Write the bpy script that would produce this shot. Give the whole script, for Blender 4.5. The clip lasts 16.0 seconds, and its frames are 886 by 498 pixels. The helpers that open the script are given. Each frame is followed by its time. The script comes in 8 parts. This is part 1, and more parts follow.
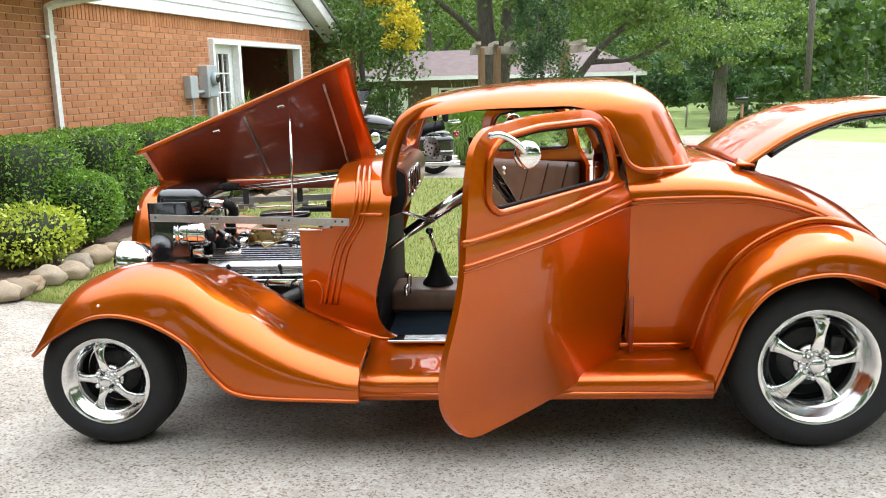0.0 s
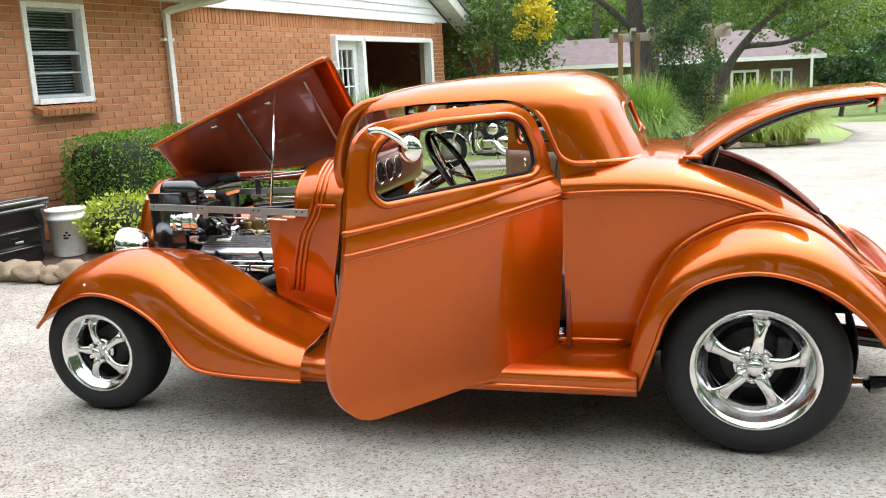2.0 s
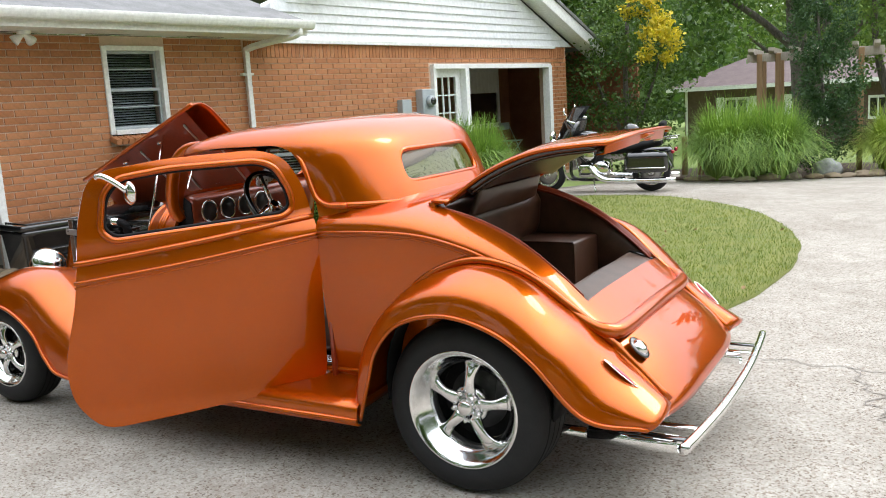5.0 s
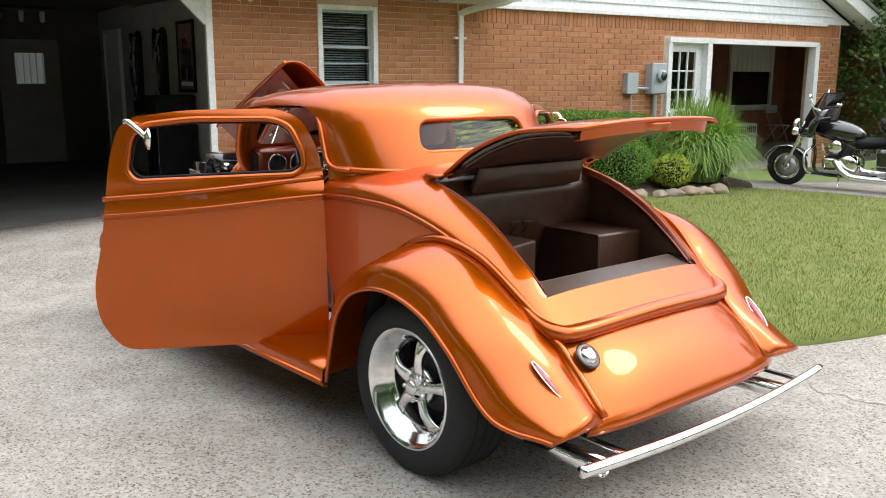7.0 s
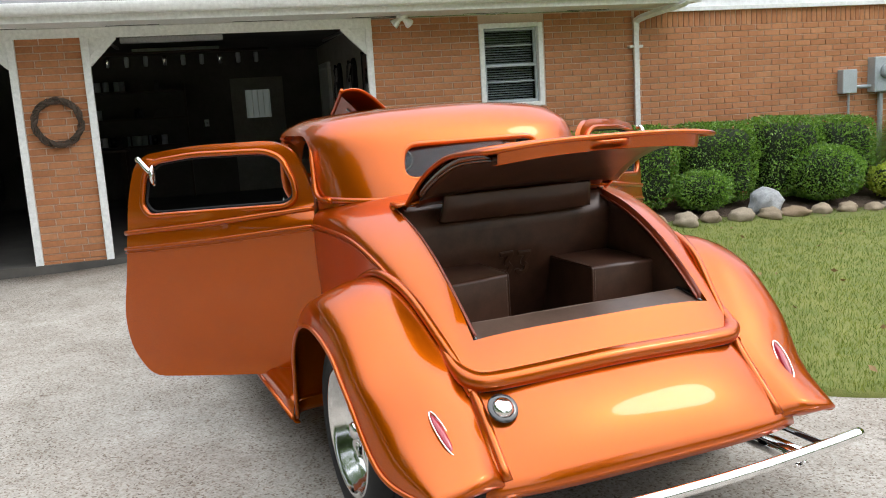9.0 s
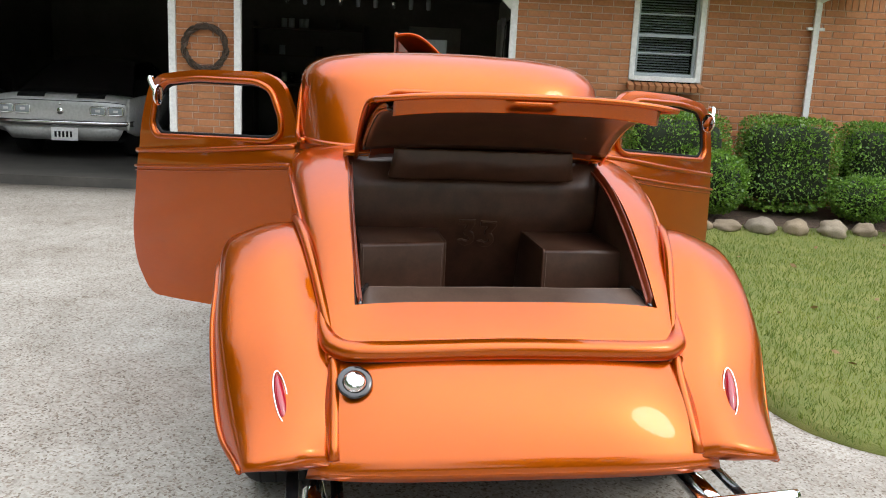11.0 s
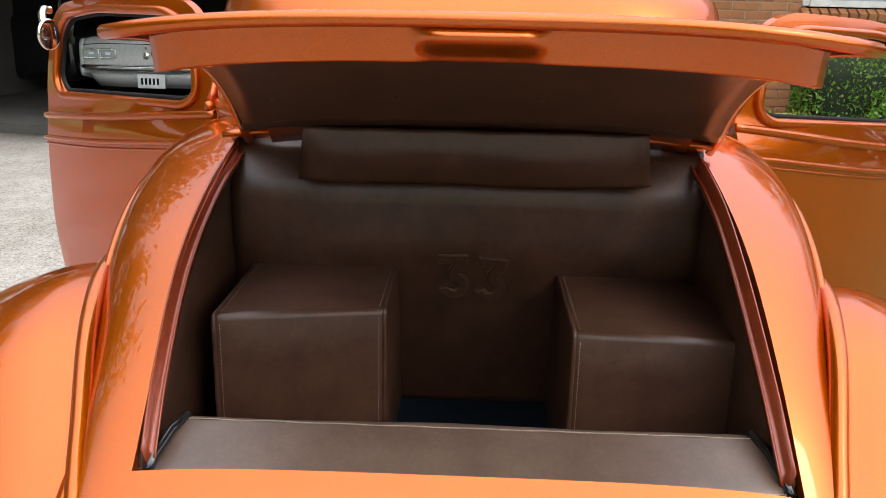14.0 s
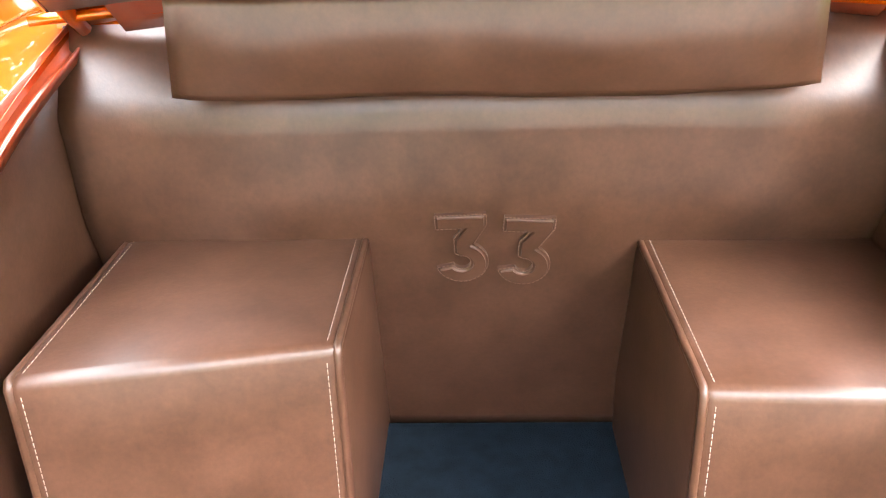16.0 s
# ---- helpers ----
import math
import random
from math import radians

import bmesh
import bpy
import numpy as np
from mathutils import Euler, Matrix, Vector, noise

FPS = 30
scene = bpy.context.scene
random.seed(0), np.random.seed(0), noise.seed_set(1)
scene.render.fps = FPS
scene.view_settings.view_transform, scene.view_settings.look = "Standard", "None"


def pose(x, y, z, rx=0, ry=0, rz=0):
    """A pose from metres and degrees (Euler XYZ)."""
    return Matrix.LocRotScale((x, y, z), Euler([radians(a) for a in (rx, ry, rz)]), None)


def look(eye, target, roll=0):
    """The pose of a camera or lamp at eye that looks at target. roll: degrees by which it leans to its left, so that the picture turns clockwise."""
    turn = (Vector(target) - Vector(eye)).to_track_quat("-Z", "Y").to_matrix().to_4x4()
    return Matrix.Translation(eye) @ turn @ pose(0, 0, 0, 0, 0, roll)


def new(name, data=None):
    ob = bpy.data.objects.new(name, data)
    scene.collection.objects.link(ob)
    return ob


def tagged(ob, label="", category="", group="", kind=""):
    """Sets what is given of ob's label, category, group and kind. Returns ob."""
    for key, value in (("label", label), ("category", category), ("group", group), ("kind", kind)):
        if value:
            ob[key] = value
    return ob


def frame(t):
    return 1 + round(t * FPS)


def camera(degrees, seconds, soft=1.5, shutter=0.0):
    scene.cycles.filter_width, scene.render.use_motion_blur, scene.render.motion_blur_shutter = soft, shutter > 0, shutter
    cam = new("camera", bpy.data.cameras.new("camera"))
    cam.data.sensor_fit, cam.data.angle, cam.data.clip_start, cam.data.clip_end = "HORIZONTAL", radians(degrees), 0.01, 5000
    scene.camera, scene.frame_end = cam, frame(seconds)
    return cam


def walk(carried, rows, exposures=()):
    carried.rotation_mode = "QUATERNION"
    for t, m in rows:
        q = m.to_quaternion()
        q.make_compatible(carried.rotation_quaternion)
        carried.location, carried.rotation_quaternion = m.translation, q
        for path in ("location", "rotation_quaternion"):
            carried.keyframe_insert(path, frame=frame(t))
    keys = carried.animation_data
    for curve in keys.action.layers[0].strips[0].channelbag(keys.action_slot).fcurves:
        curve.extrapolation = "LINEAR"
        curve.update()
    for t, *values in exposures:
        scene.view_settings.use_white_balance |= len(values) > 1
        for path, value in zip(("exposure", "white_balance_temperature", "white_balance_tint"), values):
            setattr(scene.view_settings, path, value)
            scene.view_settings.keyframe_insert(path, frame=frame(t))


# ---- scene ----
from mathutils import bvhtree

cam = camera(54.0, 16.0, soft=1.0)
PATH = [
    (0, (1.602, -4.083, 1.496), (1.48, -2.126, 1.102), -1.4),
    (0.5, (1.892, -4.134, 1.502), (1.6, -2.199, 1.092), 0.4),
    (1, (2.106, -4.092, 1.487), (1.79, -2.155, 1.104), -1.6),
    (1.5, (2.295, -4.016, 1.5), (1.828, -2.105, 1.142), -3.2),
    (2, (2.585, -4.027, 1.486), (2.055, -2.141, 1.084), -2.8),
    (2.5, (2.886, -3.993, 1.494), (2.333, -2.12, 1.062), -2.8),
    (3, (3.163, -3.936, 1.502), (2.524, -2.079, 1.125), -3.6),
    (3.5, (3.531, -3.9, 1.483), (2.787, -2.086, 1.088), -3.4),
    (4, (3.808, -3.813, 1.505), (3.007, -2.021, 1.122), -3.0),
    (4.5, (4.104, -3.69, 1.519), (3.222, -1.932, 1.155), -3.2),
    (6.8, (5.236, -2.805, 1.47), (3.798, -1.463, 1.111), -0.3),
    (7, (5.291, -2.697, 1.493), (3.803, -1.419, 1.104), 0.2),
    (7.5, (5.463, -2.415, 1.503), (3.842, -1.303, 1.137), -1.7),
    (8, (5.588, -2.149, 1.478), (3.893, -1.169, 1.068), -0.9),
    (8.5, (5.61, -1.852, 1.484), (3.857, -0.961, 1.117), -1.3),
    (9, (5.713, -1.56, 1.487), (3.893, -0.805, 1.148), -3.4),
    (9.2, (5.748, -1.466, 1.476), (3.945, -0.679, 1.115), -2.3),
    (11.3, (5.699, -0.442, 1.418), (3.754, -0.206, 1.014), 2.0),
    (11.5, (5.624, -0.357, 1.421), (3.673, -0.156, 1.028), 1.0),
    (12, (5.403, -0.223, 1.41), (3.448, -0.168, 0.992), -0.3),
    (12.5, (5.169, -0.097, 1.408), (3.222, -0.046, 0.957), 0.9),
    (13, (4.851, -0.091, 1.392), (2.905, -0.099, 0.93), -0.4),
    (13.5, (4.581, -0.05, 1.361), (2.652, -0.036, 0.833), -0.6),
    (14, (4.315, 0.01, 1.365), (2.395, -0.046, 0.808), 1.3),
    (14.5, (4.047, -0.011, 1.337), (2.139, -0.103, 0.742), -1.1),
    (15, (3.856, -0.021, 1.303), (1.987, -0.083, 0.593), -1.1),
    (15.5, (3.676, 0.018, 1.29), (1.831, -0.103, 0.529), 0.9),
    (16, (3.579, -0.003, 1.257), (1.765, -0.073, 0.418), -1.6),
]
EXPOSURES = [(t, stops, 6150, 10) for t, stops in ((0.0, 0.92), (2.0, 0.87), (3.5, 0.74), (4.5, 0.56), (8.0, 0.38), (9.0, 0.30), (11.0, 0.28), (12.5, 0.24), (13.0, 0.26), (14.0, 0.48), (14.5, 1.08), (15.0, 2.05), (15.5, 2.95), (16.0, 3.6))]
walk(cam, [(t, look(eye, target, roll)) for t, eye, target, roll in PATH], EXPOSURES)

# ---- world and sun: bright hazy daylight ----
SUN_DIR = Vector((0.366, 0.600, 0.702)).normalized()
SUN_ELEV, SUN_TURN = math.asin(SUN_DIR.z), math.atan2(SUN_DIR.x, SUN_DIR.y)
world = bpy.data.worlds.new("sky")
scene.world = world
world.use_nodes = True
wn = world.node_tree
sky = wn.nodes.new("ShaderNodeTexSky")
sky.sky_type = "NISHITA"
sky.sun_disc = False
sky.sun_elevation, sky.sun_rotation = SUN_ELEV, SUN_TURN
sky.air_density, sky.dust_density, sky.ozone_density = 1.2, 6.0, 0.6
haze = wn.nodes.new("ShaderNodeMix")
haze.data_type = "RGBA"
haze.inputs["Factor"].default_value = 0.66
# thin cloud veil, brightest overhead
spot = wn.nodes.new("ShaderNodeTexCoord")
overhead = wn.nodes.new("ShaderNodeVectorMath")
overhead.operation = "DOT_PRODUCT"
overhead.inputs[1].default_value = Vector((0.12, 0.16, 0.98)).normalized()
wn.links.new(spot.outputs["Generated"], overhead.inputs[0])
glow_fall = wn.nodes.new("ShaderNodeMath")
glow_fall.operation, glow_fall.use_clamp = "MAXIMUM", True
glow_fall.inputs[1].default_value = 0.0
wn.links.new(overhead.outputs["Value"], glow_fall.inputs[0])
glow_curve = wn.nodes.new("ShaderNodeMath")
glow_curve.operation = "POWER"
glow_curve.inputs[1].default_value = 1.6
wn.links.new(glow_fall.outputs[0], glow_curve.inputs[0])
glow_gain = wn.nodes.new("ShaderNodeMath")
glow_gain.operation = "MULTIPLY_ADD"
glow_gain.inputs[1].default_value, glow_gain.inputs[2].default_value = 1.45, 0.42
wn.links.new(glow_curve.outputs[0], glow_gain.inputs[0])
veil = wn.nodes.new("ShaderNodeVectorMath")
veil.operation = "SCALE"
veil.inputs[0].default_value = (20.5, 20.7, 20.9)
wn.links.new(glow_gain.outputs[0], veil.inputs["Scale"])
wn.links.new(veil.outputs["Vector"], haze.inputs["B"])
wn.links.new(sky.outputs[0], haze.inputs["A"])
bg = wn.nodes["Background"]
bg.inputs["Strength"].default_value = 0.108
wn.links.new(haze.outputs["Result"], bg.inputs["Color"])

sun = new("sun", bpy.data.lights.new("sun", "SUN"))
sun.data.energy, sun.data.angle, sun.data.color = 0.32, radians(14), (1.0, 0.96, 0.90)
sun.matrix_world = look(SUN_DIR * 60, (0, 0, 0))


# ---- materials ----
def material(name):
    m = bpy.data.materials.new(name)
    m.use_nodes = True
    return m, m.node_tree.nodes, m.node_tree.links, m.node_tree.nodes["Principled BSDF"]


def noise_ramp(n, l, scale, stops, detail=6, rough=0.6, coord="Object", stretch=None):
    tc = n.new("ShaderNodeTexCoord")
    tex = n.new("ShaderNodeTexNoise")
    tex.inputs["Scale"].default_value, tex.inputs["Detail"].default_value, tex.inputs["Roughness"].default_value = scale, detail, rough
    src = tc.outputs[coord]
    if stretch:
        mp = n.new("ShaderNodeMapping")
        mp.inputs["Scale"].default_value = stretch
        l.new(src, mp.inputs["Vector"])
        src = mp.outputs[0]
    l.new(src, tex.inputs["Vector"])
    ramp = n.new("ShaderNodeValToRGB")
    while len(ramp.color_ramp.elements) < len(stops):
        ramp.color_ramp.elements.new(0.5)
    for e, (p, c) in zip(ramp.color_ramp.elements, stops):
        e.position, e.color = p, (*c, 1) if len(c) == 3 else c
    l.new(tex.outputs["Fac"], ramp.inputs[0])
    return tex, ramp


def mixed(n, l, kind, a, b, fac=1.0):
    mx = n.new("ShaderNodeMix")
    mx.data_type, mx.blend_type = "RGBA", kind
    for slot, v in (("Factor", fac), ("A", a), ("B", b)):
        if isinstance(v, (int, float)):
            mx.inputs[slot].default_value = v
        elif isinstance(v, tuple):
            mx.inputs[slot].default_value = (*v, 1)
        else:
            l.new(v, mx.inputs[slot])
    return mx.outputs["Result"]


def bump(n, l, p, height, strength, distance):
    b = n.new("ShaderNodeBump")
    b.inputs["Strength"].default_value, b.inputs["Distance"].default_value = strength, distance
    l.new(height, b.inputs["Height"])
    l.new(b.outputs[0], p.inputs["Normal"])


def surface(name, a, b, scale, rough=0.6, metal=0.0, relief=0.0, dist=0.002, fine=None, rough_var=0.1, coat=0.0, stretch=None):
    """Two tones at a coarse scale, grain at a fine one, roughness that varies, and relief."""
    m, n, l, p = material(name)
    _, r1 = noise_ramp(n, l, scale, [(0.3, a), (0.7, b)], stretch=stretch)
    t2, r2 = noise_ramp(n, l, fine or scale * 9, [(0.25, (0.82, 0.82, 0.82)), (0.75, (1.12, 1.12, 1.12))], stretch=stretch)
    l.new(mixed(n, l, "MULTIPLY", r1.outputs[0], r2.outputs[0]), p.inputs["Base Color"])
    mr = n.new("ShaderNodeMapRange")
    mr.inputs["To Min"].default_value, mr.inputs["To Max"].default_value = max(0.02, rough - rough_var), min(1, rough + rough_var)
    l.new(t2.outputs["Fac"], mr.inputs["Value"])
    l.new(mr.outputs[0], p.inputs["Roughness"])
    p.inputs["Metallic"].default_value = metal
    p.inputs["Coat Weight"].default_value, p.inputs["Coat Roughness"].default_value = coat, 0.03
    if relief:
        bump(n, l, p, t2.outputs["Fac"], relief, dist)
    return m


def candy_paint():
    """Translucent orange over fine metallic flake, under a thick polished clear coat."""
    m, n, l, p = material("candy_orange_paint")
    _, flake = noise_ramp(n, l, 900, [(0.35, (0.375, 0.069, 0.0001)), (0.65, (0.555, 0.107, 0.0002))], detail=1)
    _, cloud = noise_ramp(n, l, 2.5, [(0.3, (0.93, 0.92, 0.92)), (0.7, (1.05, 1.05, 1.05))])
    l.new(mixed(n, l, "MULTIPLY", flake.outputs[0], cloud.outputs[0]), p.inputs["Base Color"])
    p.inputs["Metallic"].default_value, p.inputs["Roughness"].default_value = 0.74, 0.30
    p.inputs["Coat Weight"].default_value, p.inputs["Coat Roughness"].default_value = 1.0, 0.028
    p.inputs["Coat IOR"].default_value = 1.44
    p.inputs["Specular IOR Level"].default_value = 0.1
    p.inputs["Specular Tint"].default_value = (1.0, 0.35, 0.06, 1)
    return m


def leather(name, a, b):
    m, n, l, p = material(name)
    _, r1 = noise_ramp(n, l, 13, [(0.34, a), (0.66, b)], detail=9)
    t2, r2 = noise_ramp(n, l, 160, [(0.3, (0.88, 0.88, 0.88)), (0.7, (1.08, 1.08, 1.08))])
    l.new(mixed(n, l, "MULTIPLY", r1.outputs[0], r2.outputs[0]), p.inputs["Base Color"])
    p.inputs["Roughness"].default_value = 0.36
    p.inputs["Specular IOR Level"].default_value = 0.5
    bump(n, l, p, t2.outputs["Fac"], 0.18, 0.001)
    return m


def concrete():
    """Exposed-aggregate driveway: small pebbles in pale paste, with stains."""
    m, n, l, p = material("exposed_aggregate_concrete")
    tc = n.new("ShaderNodeTexCoord")
    vor = n.new("ShaderNodeTexVoronoi")
    vor.inputs["Scale"].default_value = 122
    l.new(tc.outputs["Object"], vor.inputs["Vector"])
    hue = n.new("ShaderNodeSeparateColor")
    l.new(vor.outputs["Color"], hue.inputs[0])
    ramp = n.new("ShaderNodeValToRGB")
    cr = ramp.color_ramp
    while len(cr.elements) < 5:
        cr.elements.new(0.5)
    for e, (q, c) in zip(cr.elements, [(0.0, (0.18, 0.15, 0.125)), (0.12, (0.32, 0.27, 0.225)), (0.25, (0.42, 0.388, 0.346)), (0.6, (0.485, 0.462, 0.426)), (1.0, (0.53, 0.51, 0.474))]):
        e.position, e.color = q, (*c, 1)
    patch, _ = noise_ramp(n, l, 1.7, [(0.3, (0, 0, 0)), (0.7, (1, 1, 1))], detail=6)
    more = n.new("ShaderNodeMath")
    more.operation = "MULTIPLY_ADD"
    more.inputs[1].default_value, more.inputs[2].default_value = 0.32, -0.15
    l.new(patch.outputs["Fac"], more.inputs[0])
    dense = n.new("ShaderNodeMath")
    l.new(hue.outputs[0], dense.inputs[0])
    l.new(more.outputs[0], dense.inputs[1])
    l.new(dense.outputs[0], ramp.inputs[0])
    _, stains = noise_ramp(n, l, 0.9, [(0.3, (0.61, 0.585, 0.55)), (0.62, (0.79, 0.78, 0.755))], detail=7)
    _, streak = noise_ramp(n, l, 5, [(0.3, (0.84, 0.83, 0.81)), (0.6, (1.05, 1.05, 1.05))], detail=9)
    t3, grain = noise_ramp(n, l, 38, [(0.3, (0.82, 0.81, 0.80)), (0.62, (1.08, 1.08, 1.08))], detail=4)
    c = mixed(n, l, "MULTIPLY", ramp.outputs[0], stains.outputs[0])
    c = mixed(n, l, "MULTIPLY", c, streak.outputs[0])
    c = mixed(n, l, "MULTIPLY", c, grain.outputs[0])
    l.new(c, p.inputs["Base Color"])
    p.inputs["Roughness"].default_value = 0.9
    p.inputs["Specular IOR Level"].default_value = 0.2
    bump(n, l, p, vor.outputs["Distance"], 0.2, 0.003)
    return m


def glass(name, tint=(1, 1, 1), rough=0.0):
    m, n, l, p = material(name)
    p.inputs["Base Color"].default_value = (*tint, 1)
    p.inputs["Transmission Weight"].default_value, p.inputs["Roughness"].default_value = 1.0, rough
    p.inputs["IOR"].default_value = 1.45
    return m


def foliage(name, dark, light, rough=0.5, drift_lo=(0.7, 0.74, 0.7), drift_hi=(1.2, 1.16, 1.0)):
    """Leaf tones that differ from leaf to leaf and drift across the plant."""
    m, n, l, p = material(name)
    geo = n.new("ShaderNodeNewGeometry")
    ramp = n.new("ShaderNodeValToRGB")
    ramp.color_ramp.elements[0].color, ramp.color_ramp.elements[1].color = (*dark, 1), (*light, 1)
    l.new(geo.outputs["Random Per Island"], ramp.inputs[0])
    _, drift = noise_ramp(n, l, 1.6, [(0.3, drift_lo), (0.7, drift_hi)], detail=5)
    l.new(mixed(n, l, "MULTIPLY", ramp.outputs[0], drift.outputs[0]), p.inputs["Base Color"])
    p.inputs["Roughness"].default_value = rough
    tr = n.new("ShaderNodeBsdfTranslucent")
    l.new(mixed(n, l, "MULTIPLY", ramp.outputs[0], (1.3, 1.4, 0.6)), tr.inputs["Color"])
    mx = n.new("ShaderNodeMixShader")
    mx.inputs[0].default_value = 0.3
    l.new(p.outputs[0], mx.inputs[1])
    l.new(tr.outputs[0], mx.inputs[2])
    l.new(mx.outputs[0], n["Material Output"].inputs["Surface"])
    return m


def by_piece(name, tones, rough=0.85, scale=30, relief=0.4, island=False):
    """Bricks, stones and shingles: one tone a piece, with grain."""
    m, n, l, p = material(name)
    src = n.new("ShaderNodeNewGeometry").outputs["Random Per Island"] if island else n.new("ShaderNodeObjectInfo").outputs["Random"]
    ramp = n.new("ShaderNodeValToRGB")
    while len(ramp.color_ramp.elements) < len(tones):
        ramp.color_ramp.elements.new(0.5)
    for i, (e, c) in enumerate(zip(ramp.color_ramp.elements, tones)):
        e.position, e.color = i / (len(tones) - 1), (*c, 1)
    l.new(src, ramp.inputs[0])
    t, grain = noise_ramp(n, l, scale, [(0.3, (0.8, 0.79, 0.78)), (0.7, (1.12, 1.12, 1.12))], detail=8)
    _, wash = noise_ramp(n, l, 1.3, [(0.35, (0.88, 0.87, 0.86)), (0.65, (1.06, 1.06, 1.06))], detail=4)
    l.new(mixed(n, l, "MULTIPLY", mixed(n, l, "MULTIPLY", ramp.outputs[0], grain.outputs[0]), wash.outputs[0]), p.inputs["Base Color"])
    p.inputs["Roughness"].default_value = rough
    bump(n, l, p, t.outputs["Fac"], relief, 0.004)
    return m


PAINT = candy_paint()
# Darker copy of the orange, with shade put into its colour.
PAINT_SHADED = surface("shaded_orange_paint", (0.23, 0.035, 0.009), (0.28, 0.046, 0.012), 6, 0.33, 0.2, coat=0.5)
LEATHER = leather("brown_leather", (0.056, 0.0238, 0.0128), (0.093, 0.041, 0.0235))
CHROME = surface("polished_chrome", (0.86, 0.86, 0.86), (0.92, 0.92, 0.92), 3, 0.06, 1.0, rough_var=0.03)
CAST_ALU = surface("cast_aluminium", (0.34, 0.34, 0.35), (0.46, 0.46, 0.47), 9, 0.24, 1.0, rough_var=0.08)
POLISHED = surface("polished_aluminium", (0.78, 0.78, 0.78), (0.88, 0.88, 0.88), 5, 0.13, 1.0, rough_var=0.05)
BRUSHED = surface("brushed_steel", (0.42, 0.41, 0.40), (0.52, 0.51, 0.50), 12, 0.38, 1.0, rough_var=0.08)
CAST = surface("cast_iron", (0.05, 0.05, 0.05), (0.11, 0.11, 0.11), 14, 0.5, 0.7, 0.3)
RUBBER = surface("tyre_rubber", (0.005, 0.005, 0.006), (0.011, 0.011, 0.012), 12, 0.72, 0, 0.25)
BLACK_GLOSS = surface("gloss_black", (0.008, 0.008, 0.009), (0.016, 0.016, 0.017), 5, 0.12, 0, coat=1.0, rough_var=0.04)
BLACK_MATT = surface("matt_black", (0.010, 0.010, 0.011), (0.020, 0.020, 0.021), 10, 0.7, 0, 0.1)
CARPET = surface("dark_carpet", (0.004, 0.009, 0.015), (0.010, 0.019, 0.030), 40, 0.95, 0, 0.8, 0.003, fine=420)
STITCH = surface("pale_thread", (0.27, 0.21, 0.17), (0.36, 0.29, 0.24), 90, 0.8)
LENS_RED = surface("ruby_lens", (0.30, 0.006, 0.018), (0.40, 0.012, 0.03), 9, 0.1, 0, coat=1.0)
GLASS = glass("clear_glass", (0.93, 0.95, 0.95))
# Rear glass darkened; the dim cabin behind it is put into the tint.
DARK_GLASS = glass("shade_toned_glass", (0.30, 0.31, 0.31))
CONCRETE = concrete()
MORTAR = surface("mortar", (0.54, 0.40, 0.31), (0.66, 0.50, 0.40), 8, 0.9, 0, 0.4, 0.004)
BRICK_A = by_piece("red_brick", [(0.37, 0.148, 0.055), (0.43, 0.178, 0.070), (0.47, 0.203, 0.084), (0.40, 0.158, 0.060), (0.50, 0.23, 0.10)])
BRICK_B = by_piece("red_brick_joined", [(0.37, 0.148, 0.055), (0.43, 0.178, 0.070), (0.47, 0.203, 0.084), (0.40, 0.158, 0.060), (0.50, 0.23, 0.10)], island=True)
WHITE = surface("white_paint", (0.76, 0.77, 0.75), (0.84, 0.85, 0.83), 3, 0.55, 0, 0.1)
SIDING = surface("white_siding", (0.74, 0.76, 0.77), (0.82, 0.84, 0.85), 2, 0.5, 0, 0.1)
# plaster tone with the garage's shade mixed into it
PLASTER = surface("shade_toned_plaster", (0.075, 0.07, 0.06), (0.11, 0.10, 0.09), 2, 0.9, 0, 0.2)
DARK_WOOD = surface("dark_wood", (0.035, 0.022, 0.014), (0.07, 0.045, 0.028), 5, 0.6, 0, 0.3, stretch=(1, 1, 8))
PALE_WOOD = surface("weathered_wood", (0.38, 0.33, 0.27), (0.52, 0.47, 0.40), 5, 0.85, 0, 0.4, stretch=(6, 1, 1))
POST_WOOD = surface("cedar_post", (0.30, 0.18, 0.09), (0.40, 0.26, 0.14), 5, 0.8, 0, 0.4, stretch=(1, 1, 0.2))
GREY_BOX = surface("grey_enamel", (0.36, 0.40, 0.42), (0.44, 0.48, 0.50), 6, 0.45, 0.1)
STONE = by_piece("field_stone", [(0.20, 0.155, 0.105), (0.29, 0.23, 0.155), (0.25, 0.18, 0.11), (0.33, 0.27, 0.19), (0.21, 0.18, 0.14)], scale=18, relief=0.8)
PALE_STONE = surface("pale_limestone", (0.26, 0.265, 0.27), (0.44, 0.45, 0.45), 7, 0.9, 0, 0.9, 0.01)
MULCH = surface("bark_mulch", (0.045, 0.028, 0.018), (0.13, 0.085, 0.055), 28, 0.95, 0, 1.0, 0.012)
SOIL_GREEN = surface("lawn_thatch", (0.115, 0.148, 0.028), (0.20, 0.205, 0.05), 4.5, 0.95, 0, 0.6, 0.01, fine=160)
FAR_GREEN = surface("far_grass", (0.17, 0.24, 0.06), (0.26, 0.33, 0.10), 0.35, 0.95, 0, 0.3, fine=20)
GRASS = foliage("grass_blades", (0.085, 0.138, 0.019), (0.21, 0.255, 0.047), 0.6, (0.58, 0.68, 0.55), (1.36, 1.14, 1.0))
BOXWOOD = foliage("boxwood_leaves", (0.065, 0.15, 0.022), (0.24, 0.40, 0.07), 0.4)
